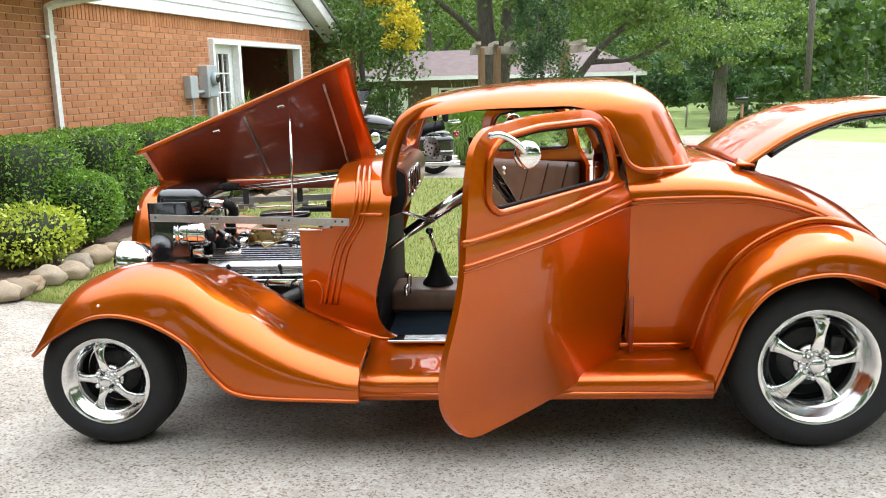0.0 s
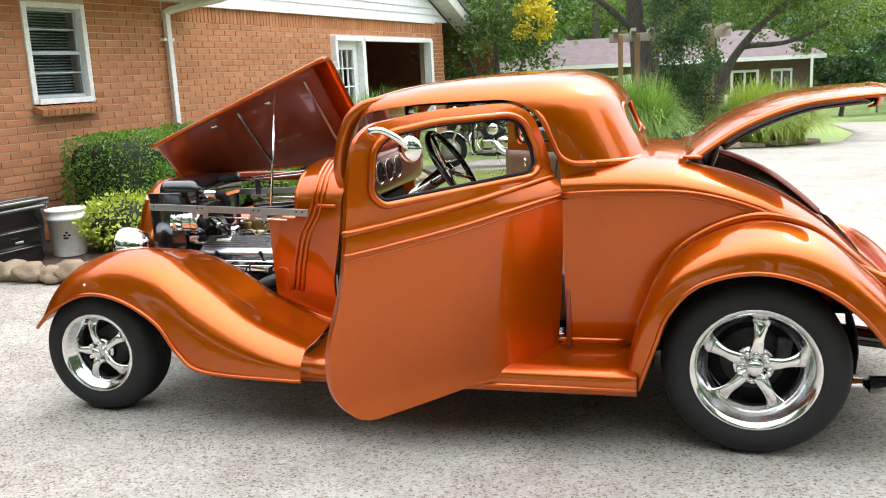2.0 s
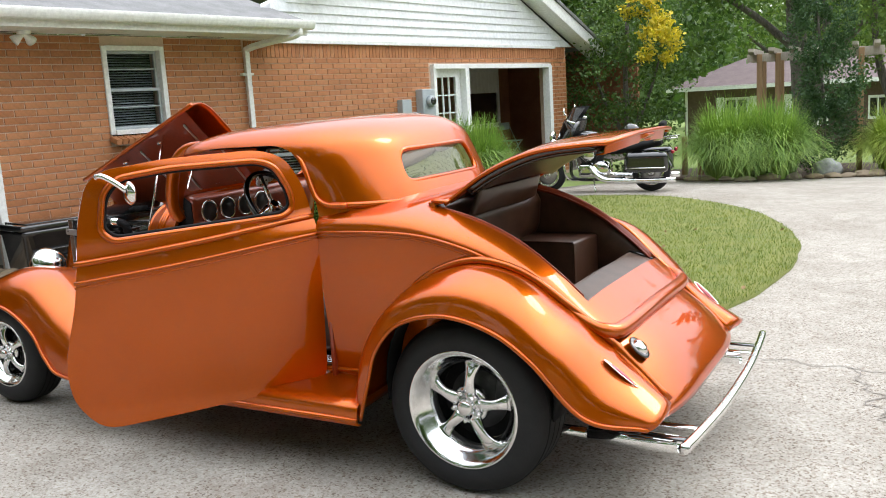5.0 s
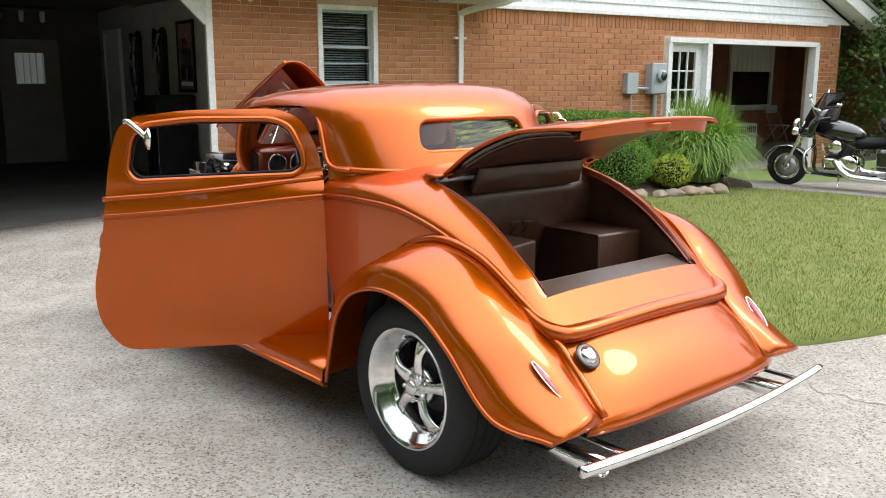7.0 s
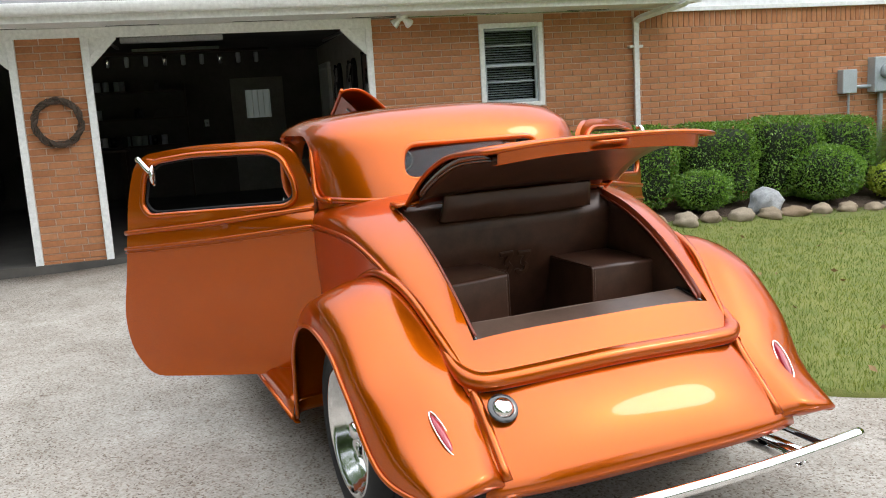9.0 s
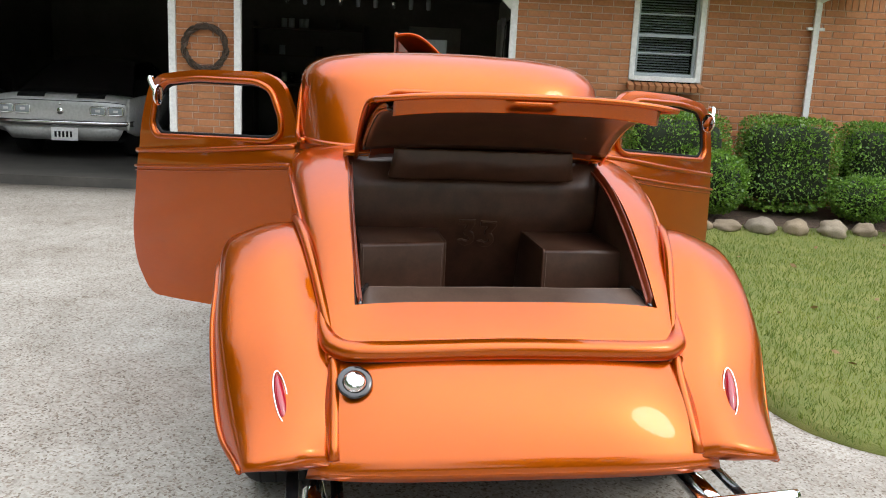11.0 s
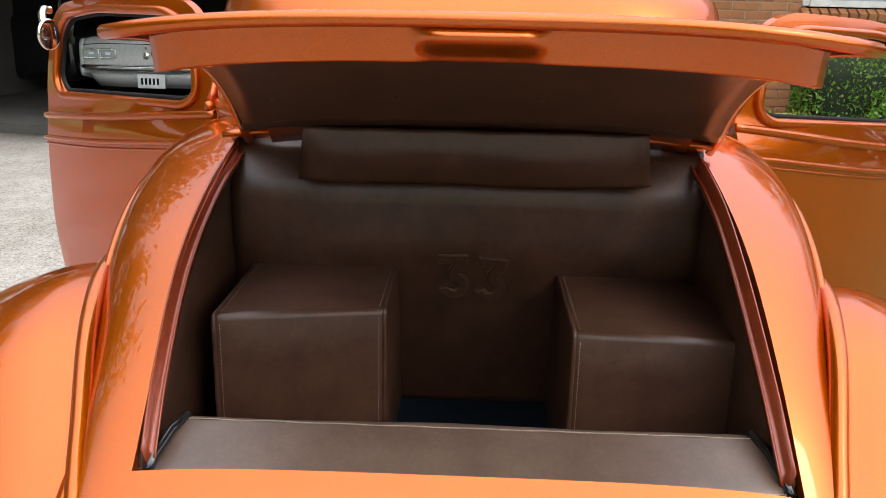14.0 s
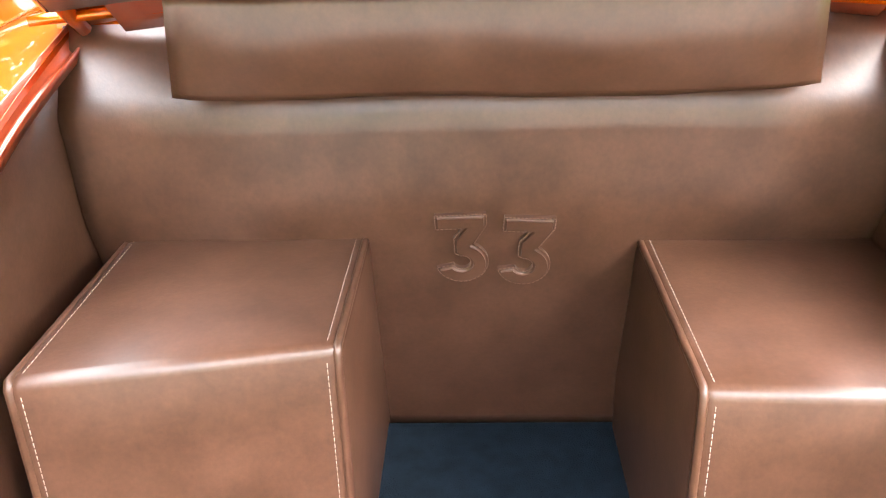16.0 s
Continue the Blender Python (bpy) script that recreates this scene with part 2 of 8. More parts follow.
LIME_SHRUB = foliage("lime_leaves", (0.24, 0.32, 0.035), (0.55, 0.60, 0.10))
TREE_LEAF = foliage("tree_leaves", (0.035, 0.082, 0.018), (0.125, 0.205, 0.05))
TREE_LIGHT = foliage("light_leaves", (0.07, 0.135, 0.028), (0.20, 0.285, 0.075))
YELLOW_LEAF = foliage("yellowing_leaves", (0.40, 0.36, 0.02), (0.80, 0.62, 0.05))
PINE_LEAF = foliage("pine_needles", (0.026, 0.07, 0.026), (0.08, 0.15, 0.06))
REED = foliage("ornamental_grass", (0.10, 0.20, 0.035), (0.32, 0.46, 0.11))
BARK = surface("bark", (0.08, 0.07, 0.06), (0.21, 0.185, 0.16), 9, 0.95, 0, 1.0, 0.02, stretch=(3, 3, 0.6))
SHINGLE = surface("mauve_shingles", (0.135, 0.100, 0.100), (0.19, 0.145, 0.142), 3, 0.95, 0, 0.6, 0.01, fine=26)
ROOF_GREY = surface("grey_shingles", (0.15, 0.15, 0.15), (0.24, 0.24, 0.24), 4, 0.95, 0, 0.6, 0.01)
FAR_BRICK = surface("brown_brick", (0.10, 0.065, 0.05), (0.15, 0.10, 0.08), 6, 0.9, 0, 0.3)
SILVER = surface("silver_car_paint", (0.56, 0.57, 0.56), (0.64, 0.65, 0.64), 4, 0.34, 0.25, coat=1.0)
PLASTIC_WHITE = surface("white_plastic", (0.84, 0.84, 0.83), (0.89, 0.89, 0.88), 5, 0.4)
CLOTH = surface("pale_dotted_fabric", (0.55, 0.52, 0.50), (0.66, 0.63, 0.60), 30, 0.9)
TWIG = surface("dry_twigs", (0.05, 0.035, 0.025), (0.12, 0.085, 0.06), 30, 0.9, 0, 0.6)
PAPER = surface("poster_print", (0.10, 0.05, 0.04), (0.28, 0.20, 0.16), 6, 0.6)
DASH_FACE = surface("dark_dial", (0.03, 0.03, 0.03), (0.06, 0.058, 0.055), 20, 0.4)
DOOR_LEATHER = leather("door_leather", (0.13, 0.072, 0.046), (0.18, 0.10, 0.066))
# Paler copy of the leather; sky light on the pad is in its colour.
PAD_LEATHER = leather("lit_pad_leather", (0.085, 0.052, 0.037), (0.125, 0.080, 0.058))
for dull in (BLACK_MATT, CARPET):
    dull.node_tree.nodes["Principled BSDF"].inputs["Specular IOR Level"].default_value = 0.15
TAN = leather("tan_leather", (0.17, 0.085, 0.045), (0.22, 0.12, 0.07))


# ---- shaping helpers ----
def part(name, bm, mat, parent=None, label="", smooth=True):
    """Links a bmesh, or mesh data, as one mesh object under a thing or under a part."""
    if isinstance(bm, bpy.types.Mesh):
        me = bm
    else:
        me = bpy.data.meshes.new(name)
        bm.to_mesh(me)
        bm.free()
    if mat is not None and not me.materials:
        me.materials.append(mat)
    if smooth:
        me.shade_smooth()
    ob = new(name, me)
    if parent is not None:
        ob.parent = parent
    if label:
        ob["label"] = label
    return ob


def thing(name, label, category, m=None, group="", kind=""):
    ob = new(name)
    ob.empty_display_size = 0.1
    if m is not None:
        ob.matrix_world = m
    return tagged(ob, label, category, group, kind)


def sharp(me, angle=35):
    me.shade_smooth()
    me.set_sharp_from_angle(angle=radians(angle))
    return me


def crisp(ob, angle=35):
    sharp(ob.data, angle)
    return ob


def curve_at(pts, u):
    """Catmull-Rom through pts at u in 0..1."""
    pts = [Vector(p) for p in pts]
    n = len(pts) - 1
    f = min(max(u, 0), 1) * n
    i = min(int(f), n - 1)
    f -= i
    p1, p2 = pts[i], pts[i + 1]
    p0 = pts[i - 1] if i else p1 * 2 - p2
    p3 = pts[i + 2] if i + 2 <= n else p2 * 2 - p1
    return 0.5 * (2 * p1 + (p2 - p0) * f + (2 * p0 - 5 * p1 + 4 * p2 - p3) * f * f + (3 * p1 - p0 - 3 * p2 + p3) * f ** 3)


def smooth_line(pts, n):
    return [curve_at(pts, k / (n - 1)) for k in range(n)]


def value(table, x):
    """Smooth value from (x, value) pairs in x order."""
    xs = [a for a, _ in table]
    if x <= xs[0]:
        return table[0][1]
    for i in range(len(xs) - 1):
        if x <= xs[i + 1]:
            h = xs[i + 1] - xs[i]
            f = (x - xs[i]) / h
            def slope(k):
                if k <= 0 or k >= len(xs) - 1:
                    j = min(max(k, 0), len(xs) - 2) if k <= 0 else len(xs) - 2
                    return (table[j + 1][1] - table[j][1]) / (xs[j + 1] - xs[j])
                return (table[k + 1][1] - table[k - 1][1]) / (xs[k + 1] - xs[k - 1])
            a, b, m0, m1 = table[i][1], table[i + 1][1], slope(i) * h, slope(i + 1) * h
            return (2 * f ** 3 - 3 * f * f + 1) * a + (f ** 3 - 2 * f * f + f) * m0 + (3 * f * f - 2 * f ** 3) * b + (f ** 3 - f * f) * m1
    return table[-1][1]


def sheet(rows, loop=False, ends=False):
    """A bmesh skin over rows of points."""
    bm = bmesh.new()
    vs = [[bm.verts.new(p) for p in r] for r in rows]
    w = len(vs[0])
    for a, b in zip(vs, vs[1:]):
        for j in range(w if loop else w - 1):
            bm.faces.new((a[j], a[(j + 1) % w], b[(j + 1) % w], b[j]))
    if ends:
        bm.faces.new(vs[0][::-1])
        bm.faces.new(vs[-1])
    return bm


def skin(guides, nu, nv):
    """A smooth sheet through guide curves, each a list of points; nu along, nv across."""
    lines = [smooth_line(g, nu) for g in guides]
    return [smooth_line([ln[i] for ln in lines], nv) for i in range(nu)]


def thick(bm, t):
    """Gives a sheet thickness t against its normals, closed all round."""
    bmesh.ops.recalc_face_normals(bm, faces=bm.faces)
    bmesh.ops.solidify(bm, geom=bm.faces[:], thickness=t)
    return bm


def box_bm(cx, cy, cz, sx, sy, sz, bevel=0.0, seg=2):
    bm = bmesh.new()
    bmesh.ops.create_cube(bm, size=1, matrix=Matrix.Translation((cx, cy, cz)) @ Matrix.Diagonal((sx, sy, sz, 1)))
    if bevel:
        bmesh.ops.bevel(bm, geom=bm.edges[:], offset=bevel, segments=seg, profile=0.5, affect="EDGES")
    return bm


def join(*bms):
    """Several pieces of one part as one bmesh."""
    out = bms[0]
    for b in bms[1:]:
        me = bpy.data.meshes.new("tmp")
        b.to_mesh(me)
        b.free()
        out.from_mesh(me)
        bpy.data.meshes.remove(me)
    return out


def tube(pts, r, seg=10, closed=False, caps=True, radii=None):
    pts = [Vector(p) for p in pts]
    n = len(pts)
    rows = []
    up = None
    for i, p in enumerate(pts):
        if closed:
            d = pts[(i + 1) % n] - pts[i - 1]
        else:
            d = pts[min(i + 1, n - 1)] - pts[max(i - 1, 0)]
        d.normalize()
        if up is None:
            up = d.orthogonal().normalized()
        up = (up - d * up.dot(d)).normalized()
        side = d.cross(up)
        rr = radii[i] if radii else r
        rows.append([p + (up * math.cos(a) + side * math.sin(a)) * rr for a in (2 * math.pi * k / seg for k in range(seg))])
    if closed:
        rows.append(rows[0])
        bm = sheet(rows, loop=True)
        bmesh.ops.remove_doubles(bm, verts=bm.verts, dist=1e-6)
        return bm
    return sheet(rows, loop=True, ends=caps)


def lathe(profile, seg=40, axis="y", centre=(0, 0, 0)):
    """Turns (radius, along) pairs round an axis."""
    rows = []
    for r, a in profile:
        row = []
        for k in range(seg):
            c, s = math.cos(2 * math.pi * k / seg) * r, math.sin(2 * math.pi * k / seg) * r
            row.append(Vector({"y": (c, a, s), "z": (c, s, a), "x": (a, c, s)}[axis]) + Vector(centre))
        rows.append(row)
    bm = sheet(rows, loop=True)
    bmesh.ops.remove_doubles(bm, verts=bm.verts, dist=1e-6)
    bmesh.ops.recalc_face_normals(bm, faces=bm.faces)
    return bm


def prism(outline, axis, a, b):
    """A solid from an outline of pairs, drawn out along an axis from a to b."""
    def place(p, t):
        return {"x": (t, p[0], p[1]), "y": (p[0], t, p[1]), "z": (p[0], p[1], t)}[axis]
    bm = bmesh.new()
    lo = [bm.verts.new(place(p, a)) for p in outline]
    hi = [bm.verts.new(place(p, b)) for p in outline]
    n = len(outline)
    bm.faces.new(lo)
    bm.faces.new(hi[::-1])
    for i in range(n):
        bm.faces.new((lo[i], hi[i], hi[(i + 1) % n], lo[(i + 1) % n]))
    bmesh.ops.recalc_face_normals(bm, faces=bm.faces)
    return bm


def round_outline(pts, r, n=5):
    """An outline with its corners rounded."""
    out = []
    pts = [Vector(p) for p in pts]
    for i, p in enumerate(pts):
        a, b = pts[i - 1] - p, pts[(i + 1) % len(pts)] - p
        q = min(r, a.length * 0.45, b.length * 0.45)
        s, e = p + a.normalized() * q, p + b.normalized() * q
        out += [(s * (1 - t) + p * t) * (1 - t) + (p * (1 - t) + e * t) * t for t in (k / n for k in range(n + 1))]
    return [tuple(v) for v in out]


def left_inside(me, cutter, keep_inside):
    """Faces of me that a cut with this cutter ought to have taken away."""
    tree = bvhtree.BVHTree.FromBMesh(cutter)
    wrong = 0
    for f in me.polygons:
        c = f.center
        near = tree.find_nearest(c)
        if near[3] is None or near[3] < 0.01:
            continue
        hits, p = 0, c.copy()
        while hits < 40:
            q = tree.ray_cast(p, Vector((0.0371, 0.0533, 0.9979)))
            if q[0] is None:
                break
            hits += 1
            p = q[0] + Vector((0.0371, 0.0533, 0.9979)) * 1e-4
        if (hits % 2 == 1) != keep_inside:
            wrong += 1
    return wrong


def strays(me, tree):
    """Corners of me that lie off the sheet metal it was cut from."""
    return sum(1 for v in me.vertices if tree.find_nearest(v.co)[3] > 0.03)


def carve(bm, cuts):
    """Thin solid bm after a list of (operation, cutter bmesh), one by one; a cut that did not take is tried again."""
    skin_tree = bvhtree.BVHTree.FromBMesh(bm)
    me = bpy.data.meshes.new("solid")
    bm.to_mesh(me)
    bm.free()
    for op, c in cuts:
        for attempt in range(14):
            ob = new("solid", me)
            cm = bpy.data.meshes.new("cut")
            c.to_mesh(cm)
            co = new("cut", cm)
            co.location = Vector((0.00003, 0.00002, 0.00004)) * attempt
            md = ob.modifiers.new("cut", "BOOLEAN")
            md.operation, md.object, md.solver = op, co, "EXACT"
            bpy.context.view_layer.update()
            dg = bpy.context.evaluated_depsgraph_get()
            out = bpy.data.meshes.new_from_object(ob.evaluated_get(dg))
            bpy.data.objects.remove(ob)
            bpy.data.objects.remove(co)
            bpy.data.meshes.remove(cm)
            good = len(out.polygons) > 100 and not strays(out, skin_tree) and not left_inside(out, c, op == "INTERSECT")
            if good or attempt == 13:
                break
            bpy.data.meshes.remove(out)
        c.free()
        bpy.data.meshes.remove(me)
        me = out
    return me


def mesh_bm(me):
    bm = bmesh.new()
    bm.from_mesh(me)
    return bm


def raw_mesh(name, verts, quads, mat):
    """Mesh from numpy arrays: verts (n, 3), faces (m, k)."""
    me = bpy.data.meshes.new(name)
    k = quads.shape[1]
    me.vertices.add(len(verts))
    me.vertices.foreach_set("co", np.asarray(verts, dtype=np.float32).ravel())
    me.loops.add(quads.size)
    me.loops.foreach_set("vertex_index", quads.astype(np.int32).ravel())
    me.polygons.add(len(quads))
    me.polygons.foreach_set("loop_start", np.arange(0, quads.size, k, dtype=np.int32))
    me.polygons.foreach_set("loop_total", np.full(len(quads), k, dtype=np.int32))
    me.update(calc_edges=True)
    me.validate()
    me.materials.append(mat)
    return me


def leaf_mesh(name, centres, size, mat, rng, aim=None, slim=0.55, flat=0.0):
    """Many small pointed leaves, each a four-cornered blade folded along nothing, turned at random or outwards."""
    n = len(centres)
    d = rng.normal(size=(n, 3))
    if aim is not None:
        d = d * 0.75 + aim
    d[:, 2] *= 1 - flat
    d /= np.linalg.norm(d, axis=1, keepdims=True) + 1e-9
    h = rng.normal(size=(n, 3))
    s = np.cross(d, h)
    s /= np.linalg.norm(s, axis=1, keepdims=True) + 1e-9
    L = (size * rng.uniform(0.6, 1.3, n))[:, None]
    c = np.asarray(centres)
    v = np.stack([c - d * L * 0.5, c + s * L * slim * 0.5, c + d * L * 0.5, c - s * L * slim * 0.5], axis=1).reshape(-1, 3)
    return raw_mesh(name, v, np.arange(4 * n).reshape(n, 4), mat)

# ---- ground: one sheet to the horizon; the drive, lawn and beds lie on it ----
def ease(f):
    f = min(1, max(0, f))
    return f * f * (3 - 2 * f)


def gz(x, y):
    """Height of the ground: rises to the house, falls away behind it."""
    up = 0.13 * ease((-0.9 - x) / 1.3) * ease((y + 2.4) / 3.0)
    within = ease((-0.02 - (0.9912 * (x + 3.62) - 0.1323 * (y + 1.664))) / 0.25) if -7 < y < 16 and x > -16 else 0.0
    up -= 0.30 * within
    return up - 0.045 * max(0, min(y, 60) - 9)


def spaced(lo, hi, fine_lo, fine_hi, step, grow=1.35):
    xs = list(np.arange(fine_lo, fine_hi + step / 2, step))
    d = step
    while xs[-1] < hi:
        d *= grow
        xs.append(min(hi, xs[-1] + d))
    d = step
    while xs[0] > lo:
        d *= grow
        xs.insert(0, max(lo, xs[0] - d))
    return xs


gx, gy = spaced(-700, 700, -8, 16, 0.5), spaced(-700, 900, -10, 40, 0.6)
tagged(part("ground", sheet([[Vector((x, y, gz(x, y) - 0.03)) for y in gy] for x in gx]), FAR_GREEN), "mown green grass reaching to the distant trees", "ground", kind="structure")


def inside(p, poly):
    hit = False
    for i in range(len(poly)):
        a, b = poly[i - 1], poly[i]
        if (a[1] > p[1]) != (b[1] > p[1]) and p[0] < (b[0] - a[0]) * (p[1] - a[1]) / (b[1] - a[1]) + a[0]:
            hit = not hit
    return hit


def patch(outline, lift, step=0.35, skirt=0.05):
    """A sheet over an outline that follows the ground, with a skirt at its edge."""
    bm = bmesh.new()
    vs = [bm.verts.new((x, y, 0)) for x, y in outline]
    f = bm.faces.new(vs)
    bmesh.ops.triangulate(bm, faces=[f])
    for _ in range(40):
        long = [e for e in bm.edges if e.calc_length() > step * 1.9]
        if not long:
            break
        bmesh.ops.subdivide_edges(bm, edges=long, cuts=1)
        bmesh.ops.triangulate(bm, faces=[q for q in bm.faces if len(q.verts) > 3])
    for v in bm.verts:
        v.co.z = gz(v.co.x, v.co.y) + lift
    rim = [e for e in bm.edges if e.is_boundary]
    out = bmesh.ops.extrude_edge_only(bm, edges=rim)
    for g in out["geom"]:
        if isinstance(g, bmesh.types.BMVert):
            g.co.z -= skirt
    bmesh.ops.recalc_face_normals(bm, faces=bm.faces)
    return bm


def soft_edge(pts, n=60):
    """A closed smooth outline through pts."""
    out = []
    k = len(pts)
    for i in range(n):
        f = i / n * k
        j = int(f)
        p = [Vector(pts[(j + d) % k]) for d in (-1, 0, 1, 2)]
        t = f - j
        q = 0.5 * (2 * p[1] + (p[2] - p[0]) * t + (2 * p[0] - 5 * p[1] + 4 * p[2] - p[3]) * t * t + (3 * p[1] - p[0] - 3 * p[2] + p[3]) * t ** 3)
        out.append((q.x, q.y))
    return out


DRIVE = [(-4.9, -12), (14, -12), (14.5, 8), (12.5, 13), (10.6, 19), (9.6, 27), (7.2, 27), (6.6, 19), (5.6, 14.6), (4.3, 13.3), (2.5, 12.3), (0.2, 11.8), (-0.9, 11.0), (-1.3, 9.0), (-2.55, 7.0), (-3.2, 1.6)]
tagged(part("driveway", patch(DRIVE, 0.0, 0.5), CONCRETE), "pale exposed-aggregate concrete driveway with stains", "driveway", kind="structure")
LAWN = [(-1.75, 1.45), (-0.6, 1.5), (0.8, 1.46), (2.2, 1.42), (2.75, 1.56), (3.1, 2.1), (3.32, 3.0), (3.38, 4.2), (3.2, 5.4), (2.5, 7.1), (1.3, 8.3), (0.2, 8.5), (-1.05, 8.0), (-1.15, 6.9), (-1.45, 5.3), (-1.62, 4.0), (-1.7, 2.8), (-1.78, 2.0)]
lawn_edge = [(x + 0.025 * noise.noise((x * 3, y * 3, 0)), y + 0.025 * noise.noise((x * 3, y * 3, 5))) for x, y in soft_edge(LAWN, 150)]
tagged(part("lawn", patch(lawn_edge, 0.022, 0.3), SOIL_GREEN), "short green lawn island with a few dry leaves", "lawn", kind="structure")
BED = [(-3.15, 1.1), (-2.3, 1.2), (-1.72, 1.32), (-1.62, 2.0), (-1.6, 3.0), (-1.5, 4.2), (-1.35, 5.3), (-1.05, 6.6), (-0.9, 8.0), (-1.4, 8.7), (-2.1, 7.6)]
tagged(part("planting_bed", patch(soft_edge(BED, 70), 0.012, 0.3), MULCH), "dark bark mulch bed along the house wall", "planting bed", kind="structure")
FAR_BED = [(0.0, 12.0), (1.4, 11.7), (2.6, 12.3), (3.9, 13.0), (5.0, 14.1), (5.2, 16), (3.5, 17.5), (0.5, 17), (-1.0, 14.5), (-0.8, 12.6)]
tagged(part("far_planting_bed", patch(soft_edge(FAR_BED, 60), 0.02, 0.6), MULCH), "mulch bed with clumps of ornamental grass", "planting bed", kind="structure")

# grass blades on the lawn, and shorter ones thinned out at its edge
rng = np.random.default_rng(7)
pts = rng.uniform((-1.8, 1.35), (3.45, 8.6), (130000, 2))


def mask(pts, poly):
    x, y = pts[:, 0], pts[:, 1]
    hit = np.zeros(len(pts), bool)
    for i in range(len(poly)):
        (ax, ay), (bx, by) = poly[i - 1], poly[i]
        if ay == by:
            continue
        hit ^= ((ay > y) != (by > y)) & (x < (bx - ax) * (y - ay) / (by - ay) + ax)
    return hit


pts = pts[mask(pts, lawn_edge)]
near = np.exp(-np.maximum(0, pts[:, 1] - 2.0) / 3.5)
pts = pts[rng.uniform(size=len(pts)) < 0.25 + 0.75 * near]
n = len(pts)
base = np.column_stack([pts, [gz(x, y) + 0.02 for x, y in pts]])
lean_v = rng.normal(0, 0.014, (n, 2))
hgt = rng.uniform(0.018, 0.042, n)
ang = rng.uniform(0, math.pi, n)
wid = np.column_stack([np.cos(ang), np.sin(ang)]) * rng.uniform(0.0016, 0.0032, n)[:, None]
v = np.zeros((n, 3, 3))
v[:, 0], v[:, 1], v[:, 2] = base, base, base
v[:, 0, :2] += wid
v[:, 1, :2] -= wid
v[:, 2, :2] += lean_v
v[:, 2, 2] += hgt
tagged(new("lawn_grass", raw_mesh("lawn_grass", v.reshape(-1, 3), np.arange(3 * n).reshape(n, 3), GRASS)), "fine mown grass blades on the lawn", "grass", kind="stuff")
# fallen leaves on lawn and drive
pts = rng.uniform((-1.2, 1.6), (3.2, 6.0), (60, 2))
pts = pts[mask(pts, lawn_edge)]
cen = np.array([(x, y, gz(x, y) + 0.05) for x, y in pts])
tagged(new("fallen_leaves", leaf_mesh("fallen_leaves", cen, 0.05, surface("dry_leaf", (0.20, 0.12, 0.05), (0.34, 0.22, 0.10), 20, 0.8), rng, flat=0.8)), "scattered dry brown leaves on the lawn", "leaves", kind="stuff")

# joints and cracks in the slab
def strip(pts, w, lift=0.004):
    rows = []
    for i, p in enumerate(pts):
        p = Vector(p)
        d = (Vector(pts[min(i + 1, len(pts) - 1)]) - Vector(pts[max(i - 1, 0)])).normalized()
        q = Vector((-d.y, d.x)) * w / 2
        rows.append([Vector((*(p + q), gz(p.x, p.y) + lift)), Vector((*(p - q), gz(p.x, p.y) + lift))])
    return sheet(rows)


def wander(a, b, n, amp, seed):
    a, b = Vector(a), Vector(b)
    d = b - a
    s = Vector((-d.y, d.x)).normalized()
    return [a + d * (k / n) + s * amp * (noise.noise((k * 0.16, seed, 0)) + 0.3 * noise.noise((k * 0.7, seed, 3))) for k in range(n + 1)]


CRACK = surface("crack_dirt", (0.17, 0.15, 0.13), (0.28, 0.25, 0.22), 20, 0.95)
for k, (a, b) in enumerate((((3.25, 1.35), (4.55, 1.25)), ((4.0, 1.3), (4.35, 0.4)), ((5.0, 4.2), (8.2, 5.1)), ((5.5, 8.0), (7.5, 7.4)))):
    tagged(part("driveway_crack", strip(wander(a, b, 60, 0.10, k * 7.3), 0.007), CRACK), "thin wandering crack in the concrete", "crack", kind="structure")

# ---- the brick house: its own frame, x out of the wall, y along it ----
HOUSE = pose(-3.62, -1.664, 0, 0, 0, -7.6)
house = thing("house", "orange-red brick ranch house with white trim and open garage bays", "house", HOUSE)
FLOOR_Z = 0.10


def wall_box(y0, y1, z0, z1, x0=-0.20, x1=0.0):
    return box_bm((x0 + x1) / 2, (y0 + y1) / 2, (z0 + z1) / 2, x1 - x0, y1 - y0, z1 - z0)


def hpart(name, bm, mat, parent=None, label="", smooth=False):
    return part(name, bm, mat, parent or house, label, smooth)


# openings: bay two, bay one, window, door, wide opening
WALLS = [(-4.4, -3.55, 0.0, 2.36), (-0.29, 0.30, 0.0, 2.36), (3.16, 4.37, 0.0, 2.36), (4.37, 5.05, 0.0, 1.34), (4.37, 5.05, 2.26, 2.36), (5.05, 9.80, 0.0, 2.36), (9.80, 13.32, 2.02, 2.36), (13.32, 13.95, 0.0, 2.36)]
walls = [hpart("front_wall", wall_box(*w), MORTAR, None, "brick front wall with pale mortar joints") for w in WALLS]
